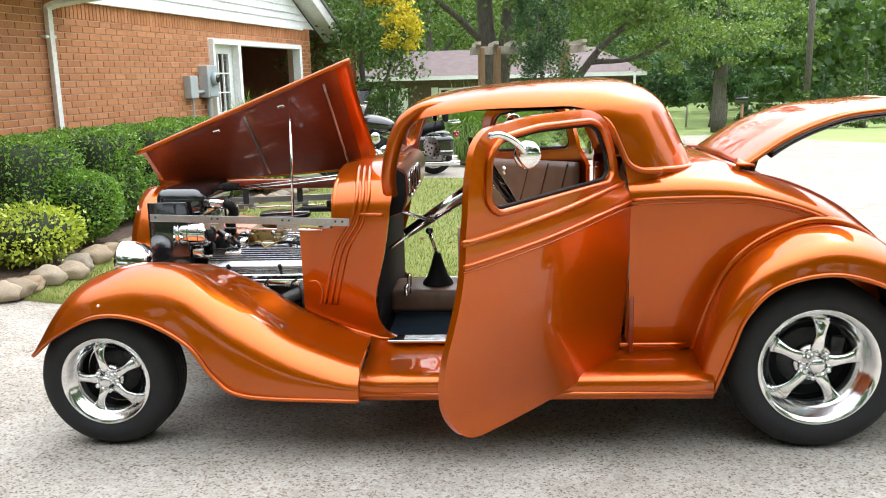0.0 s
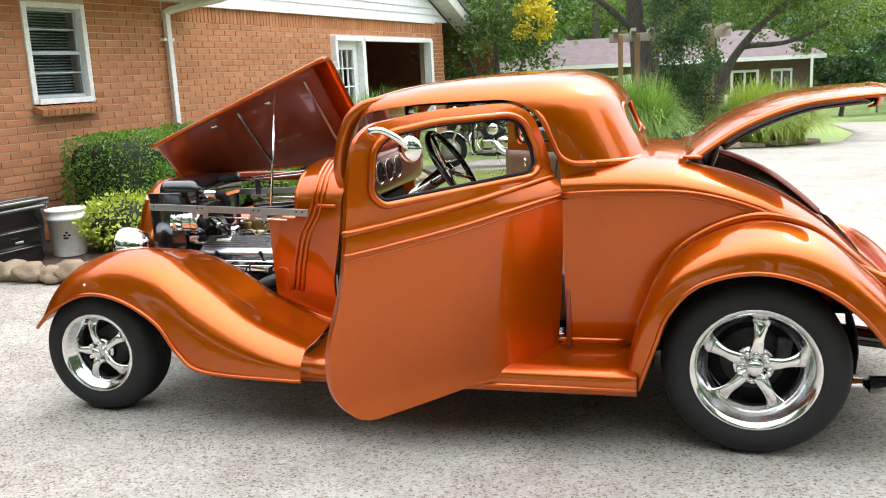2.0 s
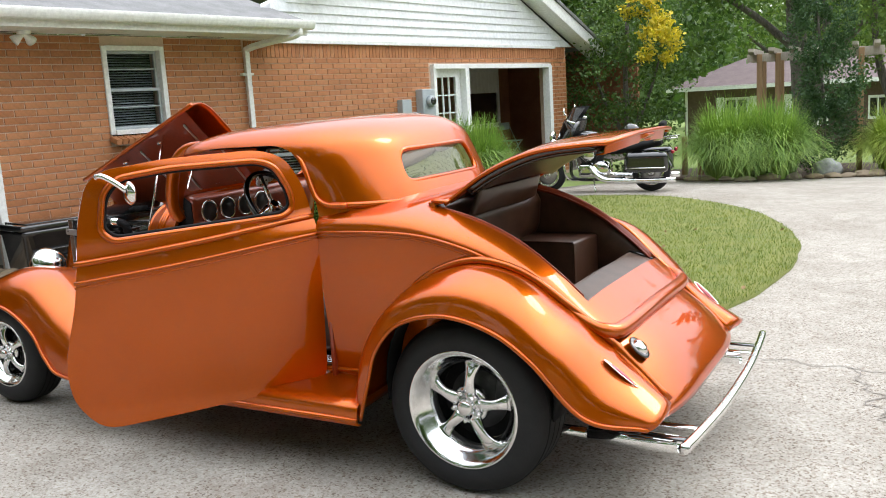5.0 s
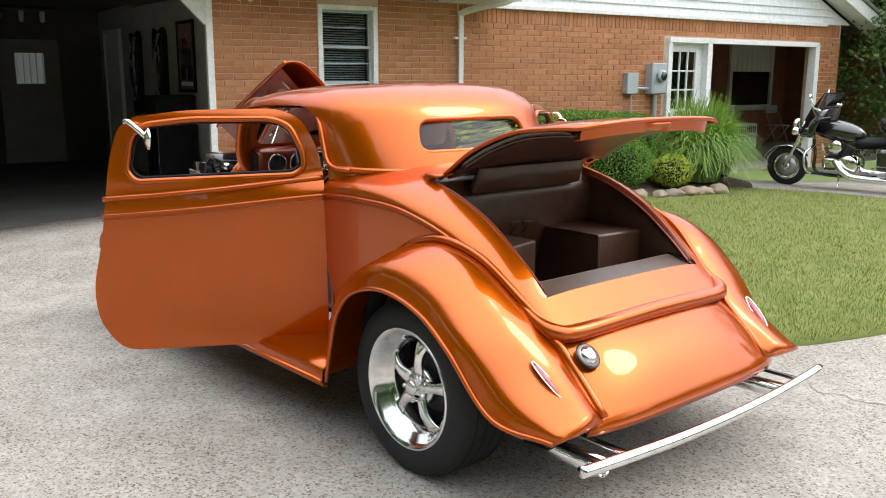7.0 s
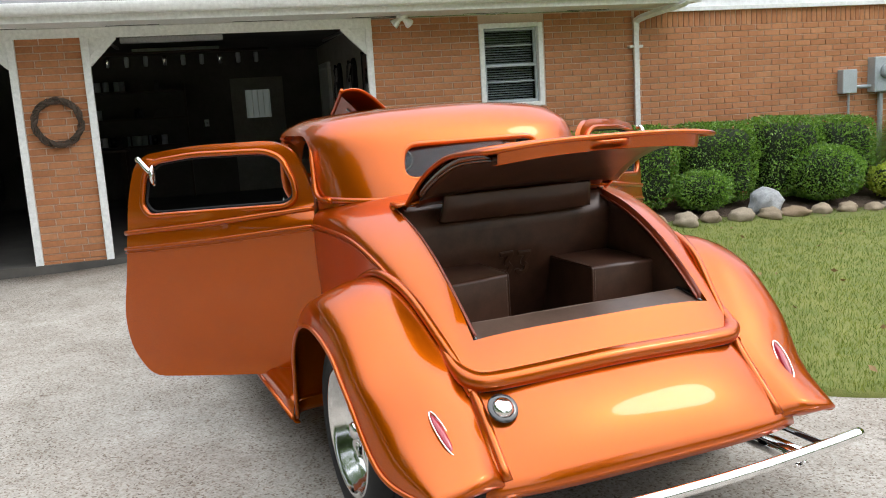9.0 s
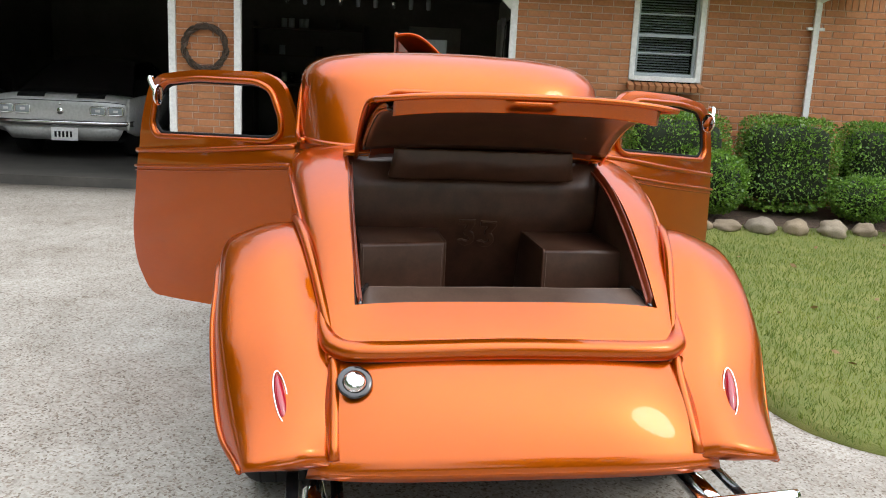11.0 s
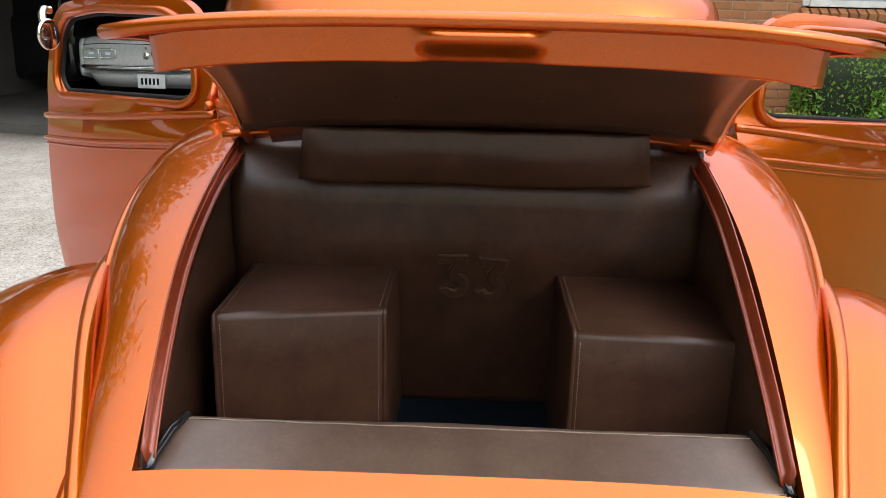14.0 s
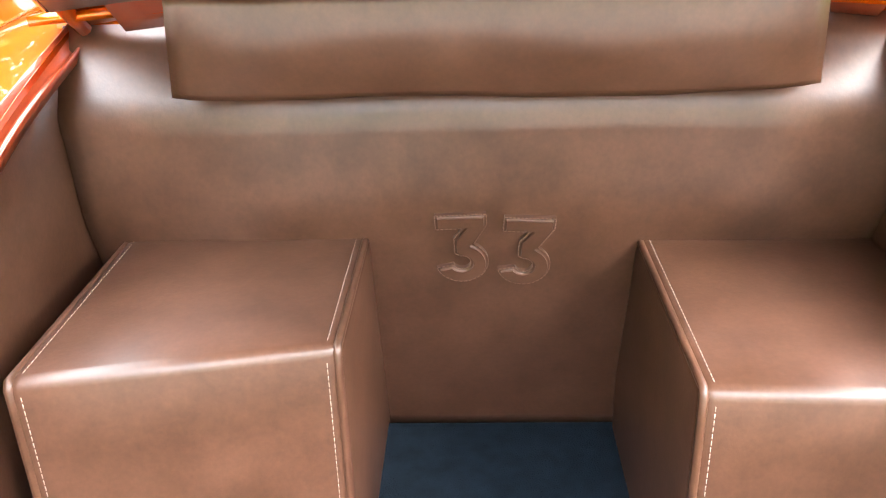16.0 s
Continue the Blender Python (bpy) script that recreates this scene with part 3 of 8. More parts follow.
# white header, jambs and corner braces of the garage bays
for y0, y1 in ((-3.55, -0.29), (0.30, 3.16)):
    bay = hpart("garage_frame", join(box_bm(0.012, (y0 + y1) / 2, 2.315, 0.05, y1 - y0, 0.10, 0.004), box_bm(0.012, y0 + 0.035, 1.15, 0.06, 0.07, 2.25, 0.004), box_bm(0.012, y1 - 0.035, 1.15, 0.06, 0.07, 2.25, 0.004)), WHITE, None, "white painted garage door frame")
    for s, yy in ((1, y0 + 0.07), (-1, y1 - 0.07)):
        b = box_bm(0, 0, 0, 0.045, 0.36, 0.07, 0.004)
        ob = hpart("corner_brace", b, WHITE, bay)
        ob.matrix_local = pose(0.014, yy + s * 0.11, 2.15, s * 45, 0, 0)
        fill = prism([(yy, 2.265), (yy + s * 0.22, 2.265), (yy, 2.05)], "x", 0.0, 0.02)
        hpart("brace_panel", fill, WHITE, bay)
hpart("frieze_board", box_bm(0.015, -0.02, 2.32, 0.04, 0.72, 0.09, 0.004), WHITE)
# eave over the garage: soffit, fascia, gutter, roof
soffit = hpart("soffit", box_bm(0.27, 1.15, 2.378, 0.56, 11.1, 0.02, 0.003), WHITE, None, "white boarded soffit")
for k in range(9):
    hpart("vent_hole", box_bm(0.10, -4 + 1.2 * k, 2.366, 0.012, 0.5, 0.004), BLACK_MATT, soffit)
hpart("fascia", box_bm(0.555, 1.15, 2.44, 0.03, 11.15, 0.15, 0.004), WHITE)
gut = smooth_line([(0.572, 0, 2.52), (0.575, 0, 2.46), (0.60, 0, 2.425), (0.655, 0, 2.43), (0.685, 0, 2.48), (0.69, 0, 2.525), (0.675, 0, 2.528)], 16)
hpart("gutter", thick(sheet([[p + Vector((0, y, 0)) for p in gut] for y in np.linspace(-4.4, 6.75, 6)]), 0.004), WHITE, None, "white gutter along the garage eave")
for k in range(12):
    hpart("gutter_bracket", box_bm(0.635, -4.2 + 0.95 * k, 2.522, 0.11, 0.02, 0.008), WHITE)
hpart("garage_roof", thick(sheet([[Vector((0.60 - 6.5 * f, y, 2.53 + 2.3 * f)) for y in np.linspace(-4.6, 6.7, 8)] for f in np.linspace(0, 1, 6)]), 0.05), ROOF_GREY, None, "grey shingled garage roof")
# gable with lapped siding
GABLE_R, PEAK_Y, PEAK_Z, FOOT = 14.35, 10.1, 4.15, 2.36
slope = (PEAK_Z - FOOT) / (GABLE_R - PEAK_Y)
lap_z = FOOT
k = 0
while lap_z < PEAK_Z - 0.1:
    hi = lap_z + 0.115
    yr = GABLE_R - (lap_z - FOOT) / slope - 0.22
    yl = max(5.6, PEAK_Y - (PEAK_Z - lap_z) / slope)
    if yr - yl > 0.2:
        b = bmesh.new()
        vs = [b.verts.new(p) for p in ((0.032, yl, lap_z), (0.032, yr, lap_z), (0.010, yr - 0.115 / slope * 0.9, hi + 0.01), (0.010, yl, hi + 0.01), (0.0, yl, lap_z), (0.0, yr, lap_z))]
        b.faces.new(vs[:4])
        b.faces.new((vs[0], vs[4], vs[5], vs[1]))
        hpart("siding_board", b, SIDING)
    lap_z = hi
hpart("gable_backing", prism([(5.6, 2.37), (14.2, 2.37), (PEAK_Y, PEAK_Z)], "x", -0.2, 0.0), SIDING)
hpart("gable_skirt", box_bm(0.03, 10.0, 2.345, 0.05, 7.0, 0.05, 0.004), WHITE)
for s in (1, -1):
    run, off = (5.4, 2.35) if s > 0 else (3.2, 1.45)
    rk = box_bm(0, 0, 0, 0.34, run, 0.20, 0.01)
    ob = hpart("rake_board", rk, WHITE, None, "white rake board under the roof edge")
    mid = Vector((0.15, PEAK_Y + s * off, PEAK_Z - slope * off + 0.12))
    ob.matrix_local = Matrix.Translation(mid) @ Matrix.Rotation(-s * math.atan(slope), 4, "X")
    rf = box_bm(0, 0, 0, 9.0, run + 0.2, 0.06, 0.01)
    ob = hpart("main_roof", rf, ROOF_GREY)
    ob.matrix_local = Matrix.Translation(mid + Vector((-4.3, 0, 0.14))) @ Matrix.Rotation(-s * math.atan(slope), 4, "X")
# downspout
spout = hpart("downspout", tube(smooth_line([(0.63, 6.55, 2.44), (0.60, 6.50, 2.36), (0.30, 6.33, 2.30), (0.08, 6.21, 2.24), (0.055, 6.20, 2.15), (0.055, 6.20, 1.6), (0.055, 6.20, 0.18)], 40), 0.04, 4), WHITE, None, "white metal downspout with an elbow")
for z in (1.95, 0.9):
    hpart("spout_strap", box_bm(0.03, 6.20, z, 0.07, 0.17, 0.03, 0.004), WHITE, spout)
# window beside the garage
win = new("window_1")
win.parent = house
win["label"] = "white double-hung window with half-drawn blinds"
hpart("window_frame", join(box_bm(-0.03, 4.365, 1.81, 0.12, 0.055, 0.90, 0.004), box_bm(-0.03, 5.05, 1.81, 0.12, 0.055, 0.90, 0.004), box_bm(-0.03, 4.707, 2.24, 0.12, 0.63, 0.05, 0.004), box_bm(-0.02, 4.707, 1.38, 0.14, 0.63, 0.05, 0.004)), WHITE, win)
for z0, z1, x in ((1.80, 2.215, -0.06), (1.405, 1.825, -0.035)):
    hpart("sash", join(box_bm(x, 4.41, (z0 + z1) / 2, 0.03, 0.03, z1 - z0, 0.003), box_bm(x, 5.005, (z0 + z1) / 2, 0.03, 0.03, z1 - z0, 0.003), box_bm(x, 4.707, z0 + 0.016, 0.03, 0.57, 0.032, 0.003), box_bm(x, 4.707, z1 - 0.014, 0.03, 0.57, 0.028, 0.003)), GREY_BOX, win)
    hpart("glazing_bar", box_bm(x, 4.707, z0 + (z1 - z0) * 0.55, 0.018, 0.57, 0.014, 0.002), GREY_BOX, win)
    g = hpart("pane", box_bm(x - 0.004, 4.707, (z0 + z1) / 2, 0.004, 0.57, z1 - z0 - 0.04), GLASS, win)
    g.visible_shadow = False
for k in range(30):
    b = hpart("blind_slat", box_bm(0, 0, 0, 0.022, 0.56, 0.0022), GREY_BOX, win)
    b.matrix_local = pose(-0.12, 4.707, 1.415 + 0.0265 * k, 0, 28, 0)
# Solid black box behind the blinds paints the shade of the room.
hpart("room_shade_box", box_bm(-0.55, 4.707, 1.8, 0.7, 0.75, 1.0), BLACK_MATT, win)
# meter boxes
meter = hpart("meter_box", box_bm(0.07, 9.545, 1.475, 0.14, 0.30, 0.43, 0.012), GREY_BOX, None, "grey electric meter cabinet with a glass dial")
hpart("meter_socket", lathe([(0.0, 0.07), (0.07, 0.065), (0.085, 0.05), (0.09, 0.0), (0.0, 0.0)], 24, "x", (0.14, 9.56, 1.51)), GREY_BOX, meter, smooth=True)
hpart("meter_dial", lathe([(0.0, 0.085), (0.05, 0.08), (0.062, 0.068), (0.0, 0.066)], 20, "x", (0.14, 9.56, 1.51)), BLACK_GLOSS, meter, smooth=True)
hpart("meter_door", box_bm(0.145, 9.545, 1.33, 0.008, 0.25, 0.11, 0.003), GREY_BOX, meter)
hpart("small_box", box_bm(0.055, 9.06, 1.41, 0.11, 0.21, 0.29, 0.01), GREY_BOX, None, "small grey switch box")
hpart("conduit", join(tube([(0.06, 9.55, 1.28), (0.06, 9.55, 0.12)], 0.032, 12), tube([(0.06, 9.12, 1.34), (0.06, 9.4, 1.34)], 0.022, 10), tube([(0.06, 9.08, 1.27), (0.06, 9.08, 0.12)], 0.014, 8)), GREY_BOX, None, "grey metal conduit")
# double floodlight under the eave
fl = hpart("flood_light", lathe([(0.0, -0.03), (0.06, -0.03), (0.06, 0.0), (0.0, 0.0)], 16, "z", (0.22, 3.45, 2.366)), WHITE, None, "twin white floodlight under the soffit", smooth=True)
for s in (-1, 1):
    lampm = lathe([(0.02, 0.0), (0.025, 0.04), (0.05, 0.10), (0.05, 0.115), (0.0, 0.12)], 16, "z")
    ob = hpart("lamp_head", lampm, PLASTIC_WHITE, fl, smooth=True)
    ob.matrix_local = pose(0.22, 3.45, 2.34, s * 130, 25, 0)
# glazed door and the wide opening beside it
hpart("door_surround", join(box_bm(0.0, 9.83, 1.05, 0.12, 0.07, 2.0, 0.004), box_bm(0.0, 10.66, 1.05, 0.14, 0.10, 2.0, 0.004), box_bm(0.0, 11.55, 2.02, 0.14, 3.5, 0.07, 0.004), box_bm(0.0, 13.27, 1.02, 0.14, 0.11, 2.0, 0.004)), WHITE, None, "white surround of door and wide opening")
dr = hpart("door_1", join(box_bm(-0.06, 9.92, 1.03, 0.045, 0.13, 1.94, 0.003), box_bm(-0.06, 10.54, 1.03, 0.045, 0.13, 1.94, 0.003), box_bm(-0.06, 10.23, 1.93, 0.045, 0.5, 0.14, 0.003), box_bm(-0.06, 10.23, 0.55, 0.045, 0.5, 0.98, 0.003)), WHITE, None, "white half-glazed house door")
for k in (1, 2):
    hpart("glazing_bar", box_bm(-0.06, 9.985 + 0.163 * k, 1.45, 0.03, 0.018, 0.84), WHITE, dr)
    hpart("glazing_bar", box_bm(-0.06, 10.23, 1.04 + 0.273 * k, 0.03, 0.5, 0.018), WHITE, dr)
g = hpart("pane", box_bm(-0.062, 10.23, 1.45, 0.005, 0.5, 0.84), GLASS, dr)
g.visible_shadow = False
hpart("door_knob", lathe([(0.0, 0.05), (0.025, 0.045), (0.03, 0.03), (0.012, 0.02), (0.012, 0.0), (0.0, 0.0)], 16, "x", (-0.04, 9.93, 0.98)), CHROME, dr, smooth=True)
# room behind the wide opening
PANEL = surface("brown_panelling", (0.24, 0.095, 0.045), (0.33, 0.14, 0.07), 4, 0.7)
room = hpart("porch_back_wall", box_bm(-3.65, 13.6, 1.2, 0.1, 8.0, 2.5), PANEL, None, "brown back wall of the dim porch")
hpart("porch_side_wall", box_bm(-1.9, 9.62, 1.2, 3.4, 0.1, 2.5), PANEL, room)
hpart("porch_side_wall", box_bm(-1.9, 17.6, 1.2, 3.4, 0.1, 2.5), PANEL, room)
hpart("porch_ceiling", box_bm(-1.9, 13.6, 2.42, 3.4, 8.0, 0.08), PANEL, room)
hpart("room_floor", box_bm(-1.85, 13.6, 0.04, 3.5, 8.0, 0.05), CONCRETE, room)
hpart("porch_window", box_bm(-3.58, 16.3, 1.45, 0.03, 1.25, 1.15, 0.004), BLACK_GLOSS, room, "dark window pane")
hpart("porch_window_frame", join(box_bm(-3.57, 15.62, 1.5, 0.07, 0.08, 1.34), box_bm(-3.57, 16.98, 1.5, 0.07, 0.08, 1.34), box_bm(-3.57, 16.3, 2.14, 0.07, 1.3, 0.08), box_bm(-3.57, 16.3, 0.87, 0.07, 1.3, 0.08), box_bm(-3.54, 16.3, 0.81, 0.12, 1.5, 0.03)), WHITE, room)
hpart("window_curtain", thick(sheet([[Vector((-3.53 + 0.015 * math.sin(40 * y), y, z)) for y in np.linspace(15.66, 16.94, 60)] for z in (1.62, 2.1)]), 0.004), PLASTIC_WHITE, room, "pale gathered half curtain")
# No opening here; a black slab imitates the doorway's shade.
hpart("doorway_shade_slab", box_bm(-3.58, 13.6, 1.05, 0.04, 1.3, 2.0, 0.004), BLACK_MATT, room, "black slab painted as the shade in a doorway")
ac = thing("pet_carrier", "pale grey plastic pet carrier with slotted sides", "pet carrier", HOUSE @ pose(-2.7, 14.9, 0.067))
part("shell", box_bm(0, 0, 0.26, 0.45, 0.68, 0.52, 0.05, 3), PLASTIC_WHITE, ac, smooth=False)
part("shell_band", box_bm(0, 0, 0.27, 0.47, 0.70, 0.03, 0.01), GREY_BOX, ac, smooth=False)
for k in range(9):
    part("vent_slot", box_bm(0.226, -0.24 + 0.06 * k, 0.40, 0.012, 0.022, 0.13), BLACK_MATT, ac, smooth=False)
chair = thing("folding_chair", "grey metal folding chair in the dim room", "chair", HOUSE @ pose(-2.6, 16.0, 0.067))
for y in (-0.2, 0.2):
    part("leg", tube([(0.2, y, 0.0), (-0.2, y, 0.85)], 0.012, 8), BRUSHED, chair)
    part("leg", tube([(-0.2, y, 0.0), (0.15, y, 0.45)], 0.012, 8), BRUSHED, chair)
part("seat", box_bm(0, 0, 0.45, 0.38, 0.40, 0.02, 0.008), GREY_BOX, chair)
part("backrest", box_bm(-0.18, 0, 0.78, 0.02, 0.42, 0.16, 0.008), GREY_BOX, chair)

# ---- inside the garage ----
GX0, GY0, GY1 = -6.6, -4.3, 3.45
# Back wall, far side wall, ceiling and floor have shade put in their colour.
hpart("garage_back_wall", box_bm(GX0, (GY0 + GY1) / 2, 1.3, 0.12, GY1 - GY0 + 0.24, 2.7), PLASTER, None, "plain garage back wall with shade in its colour")
hpart("garage_side_wall", box_bm(GX0 / 2 - 0.1, GY1 + 0.06, 1.3, -GX0 - 0.2, 0.12, 2.6), surface("cream_wall", (0.36, 0.34, 0.29), (0.46, 0.44, 0.38), 2, 0.9, 0, 0.2))
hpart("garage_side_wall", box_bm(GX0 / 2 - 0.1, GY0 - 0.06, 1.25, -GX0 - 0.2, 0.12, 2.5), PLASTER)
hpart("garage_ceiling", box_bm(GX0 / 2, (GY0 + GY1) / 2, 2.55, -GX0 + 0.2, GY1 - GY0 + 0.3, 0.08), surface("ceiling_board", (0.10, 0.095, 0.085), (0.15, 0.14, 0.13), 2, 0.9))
hpart("garage_floor", box_bm(GX0 / 2 - 0.0, (GY0 + GY1) / 2, FLOOR_Z - 0.05, -GX0 + 0.1, GY1 - GY0, 0.10), surface("shade_toned_concrete", (0.05, 0.048, 0.043), (0.10, 0.092, 0.08), 1.5, 0.8, 0, 0.2), None, "worn concrete garage floor in a shade-darkened tone")
gd = hpart("garage_rear_door", box_bm(GX0 + 0.08, 2.35, 1.05, 0.05, 0.9, 2.0, 0.006), surface("dull_door", (0.20, 0.19, 0.17), (0.27, 0.26, 0.23), 3, 0.6), None, "pale rear door with a small window")
# Pane on a solid door; faint emission stands in for daylight outside.
glow = hpart("door_pane", box_bm(GX0 + 0.11, 2.35, 1.6, 0.012, 0.42, 0.48), None, gd)
m, nn, ll, pp = material("daylit_pane")
pp.inputs["Emission Color"].default_value, pp.inputs["Emission Strength"].default_value = (0.8, 0.9, 0.8, 1), 0.06
glow.data.materials.append(m)
for k in range(5):
    hpart("pane_bar", box_bm(GX0 + 0.125, 2.16 + 0.095 * k, 1.6, 0.012, 0.012, 0.48), WHITE, gd)
hpart("tube_light", box_bm(-2.6, 1.1, 2.44, 0.14, 1.25, 0.07, 0.01), PLASTIC_WHITE, None, "unlit white fluorescent batten")
hpart("tube_light", box_bm(-4.6, 1.1, 2.44, 0.14, 1.25, 0.07, 0.01), PLASTIC_WHITE, None, "unlit white fluorescent batten")
for y in (0.42, 3.05):
    hpart("door_track", tube([(-0.3, y, 2.32), (-2.8, y, 2.36)], 0.02, 6), BRUSHED, None, "steel overhead door track")
shelf = thing("storage_shelf", "dark storage shelf crowded with cans and tools", "shelf", HOUSE @ pose(GX0 + 0.35, 0.2, FLOOR_Z + 0.002))
for z in (0.9, 1.35, 1.8):
    part("shelf_board", box_bm(0, 0, z, 0.4, 1.9, 0.03), DARK_WOOD, shelf, smooth=False)
for y in (-0.93, 0.93):
    part("shelf_side", box_bm(0, y, 0.95, 0.4, 0.03, 1.9), DARK_WOOD, shelf, smooth=False)
rr = random.Random(4)
for k in range(22):
    z = rr.choice((0.915, 1.365, 1.815))
    part("can", lathe([(0.0, 0.16), (0.05, 0.16), (0.05, 0.0), (0.0, 0.0)], 10, "z", (rr.uniform(-0.05, 0.14), rr.uniform(-0.85, 0.85), z)), rr.choice((PLASTIC_WHITE, CAST, GREY_BOX, BLACK_GLOSS)), shelf)
rack = thing("tool_rack", "row of hanging glass jars under a ceiling board", "rack", HOUSE @ pose(-4.2, 1.2, 2.14))
part("rack_board", box_bm(0, 0, 0.24, 0.3, 2.4, 0.03), DARK_WOOD, rack)
for k in range(9):
    part("jar", lathe([(0.0, 0.2), (0.03, 0.2), (0.035, 0.15), (0.03, 0.06), (0.0, 0.05)], 12, "z", (0, -1.05 + 0.26 * k, 0)), CHROME if k % 3 == 0 else GREY_BOX, rack)
bench = thing("workbench", "low dark workbench with boxes", "workbench", HOUSE @ pose(-5.6, -0.6, FLOOR_Z + 0.002))
part("bench_top", box_bm(0, 0, 0.88, 0.7, 1.6, 0.05, 0.01), DARK_WOOD, bench)
for x in (-0.3, 0.3):
    for y in (-0.72, 0.72):
        part("leg", box_bm(x, y, 0.43, 0.08, 0.08, 0.86), DARK_WOOD, bench)
tool_rng = random.Random(12)
for k in range(2):
    hang = thing("wall_hanging", "dark tools and straps hung down the garage side wall", "tools", HOUSE @ pose(-2.9 - 1.25 * k, GY1 - 0.005, 1.55) @ Matrix.Diagonal((1.5, 1, 1.15, 1)))
    part("hanging_board", prism(round_outline([(-0.17, -0.55), (0.17, -0.5), (0.2, 0.4), (0.12, 0.5), (-0.1, 0.42), (-0.2, 0.5)], 0.05), "y", -0.03, 0.0), BLACK_MATT, hang, smooth=False)
    for j in range(7):
        part("tool", tube(smooth_line([(tool_rng.uniform(-0.15, 0.15), -0.05, 0.42), (tool_rng.uniform(-0.15, 0.15), -0.06, 0.1), (tool_rng.uniform(-0.15, 0.15), -0.05, tool_rng.uniform(-0.5, -0.1))], 8), tool_rng.uniform(0.008, 0.022), 6), tool_rng.choice((BRUSHED, BLACK_GLOSS, DARK_WOOD, CAST)), hang)
sdoor = hpart("side_door", box_bm(-5.55, GY1 - 0.02, 1.10, 0.85, 0.05, 2.0, 0.006), PLASTIC_WHITE, None, "white inner door of the garage")
hpart("side_door_casing", join(box_bm(-5.08, GY1 - 0.02, 1.12, 0.08, 0.07, 2.08), box_bm(-6.02, GY1 - 0.02, 1.12, 0.08, 0.07, 2.08), box_bm(-5.55, GY1 - 0.02, 2.15, 1.02, 0.07, 0.08)), WHITE, sdoor)
cab = thing("black_cabinet", "low black cabinet against the garage side wall", "cabinet", HOUSE @ pose(-1.75, GY1 - 0.26, FLOOR_Z + 0.002))
part("carcass", box_bm(0, 0, 0.58, 0.55, 0.45, 1.16, 0.012), BLACK_MATT, cab, smooth=False)
for j in range(4):
    part("drawer", box_bm(0, -0.228, 0.18 + 0.27 * j, 0.50, 0.015, 0.24, 0.006), BLACK_GLOSS, cab, smooth=False)
switch = thing("switch_plate", "white switch plate on the garage back wall", "switch", HOUSE @ pose(GX0 + 0.062, 1.45, 1.32))
part("plate", box_bm(0.005, 0, 0, 0.01, 0.08, 0.12, 0.003), PLASTIC_WHITE, switch)
part("toggle", box_bm(0.016, 0, 0, 0.016, 0.012, 0.03, 0.003), BLACK_MATT, switch)
for k in range(1):
    ob = thing("picture", "poster of a motorcycle in red and black on the garage wall", "poster", HOUSE @ pose(-1.8, GY1 - 0.015, 1.72) @ Matrix.Diagonal((1.3, 1, 1.2, 1)))
    part("picture_sheet", box_bm(0, 0, 0, 0.46, 0.012, 0.66), PAPER, ob, smooth=False)
    for px_, pz, w_, h_, m_ in ((0.0, -0.02, 0.30, 0.20, BLACK_GLOSS), (-0.02, 0.10, 0.16, 0.16, LENS_RED), (0.05, 0.20, 0.10, 0.10, TAN), (-0.10, -0.16, 0.14, 0.14, BLACK_MATT), (0.11, -0.17, 0.14, 0.14, BLACK_MATT), (0.0, -0.27, 0.34, 0.04, PLASTIC_WHITE)):
        part("printed_shape", prism(round_outline([(px_ - w_ / 2, pz - h_ / 2), (px_ + w_ / 2, pz - h_ / 2), (px_ + w_ / 2, pz + h_ / 2), (px_ - w_ / 2, pz + h_ / 2)], 0.03), "y", -0.011, -0.006), m_, ob, smooth=False)
    part("picture_frame", join(box_bm(-0.24, -0.004, 0, 0.03, 0.025, 0.7), box_bm(0.24, -0.004, 0, 0.03, 0.025, 0.7), box_bm(0, -0.004, 0.34, 0.5, 0.025, 0.03), box_bm(0, -0.004, -0.34, 0.5, 0.025, 0.03)), BLACK_MATT, ob, smooth=False)
clock = thing("wall_disc", "pale round disc hung on the garage back wall", "disc", HOUSE @ pose(GX0 + 0.085, 0.75, 1.45))
part("disc", lathe([(0.0, 0.03), (0.15, 0.03), (0.17, 0.015), (0.17, 0.0), (0.0, 0.0)], 28, "x"), PLASTER, clock)

# ---- wreath on the pier ----
wreath = thing("wreath", "twiggy grapevine wreath hung on the brick pier", "wreath", HOUSE @ pose(0.05, 0.012, 1.48))
rr = random.Random(2)
for k in range(16):
    ph, am = rr.uniform(0, 6.28), rr.uniform(0.010, 0.032)
    fr = rr.choice((5, 7, 9))
    ring = []
    for j in range(54):
        a = 2 * math.pi * j / 54
        r = 0.212 + am * math.sin(fr * a + ph)
        ring.append((am * math.cos(fr * a + ph) * 0.9, r * math.cos(a), r * math.sin(a)))
    part("vine", tube(ring, 0.006, 5, closed=True), TWIG, wreath)

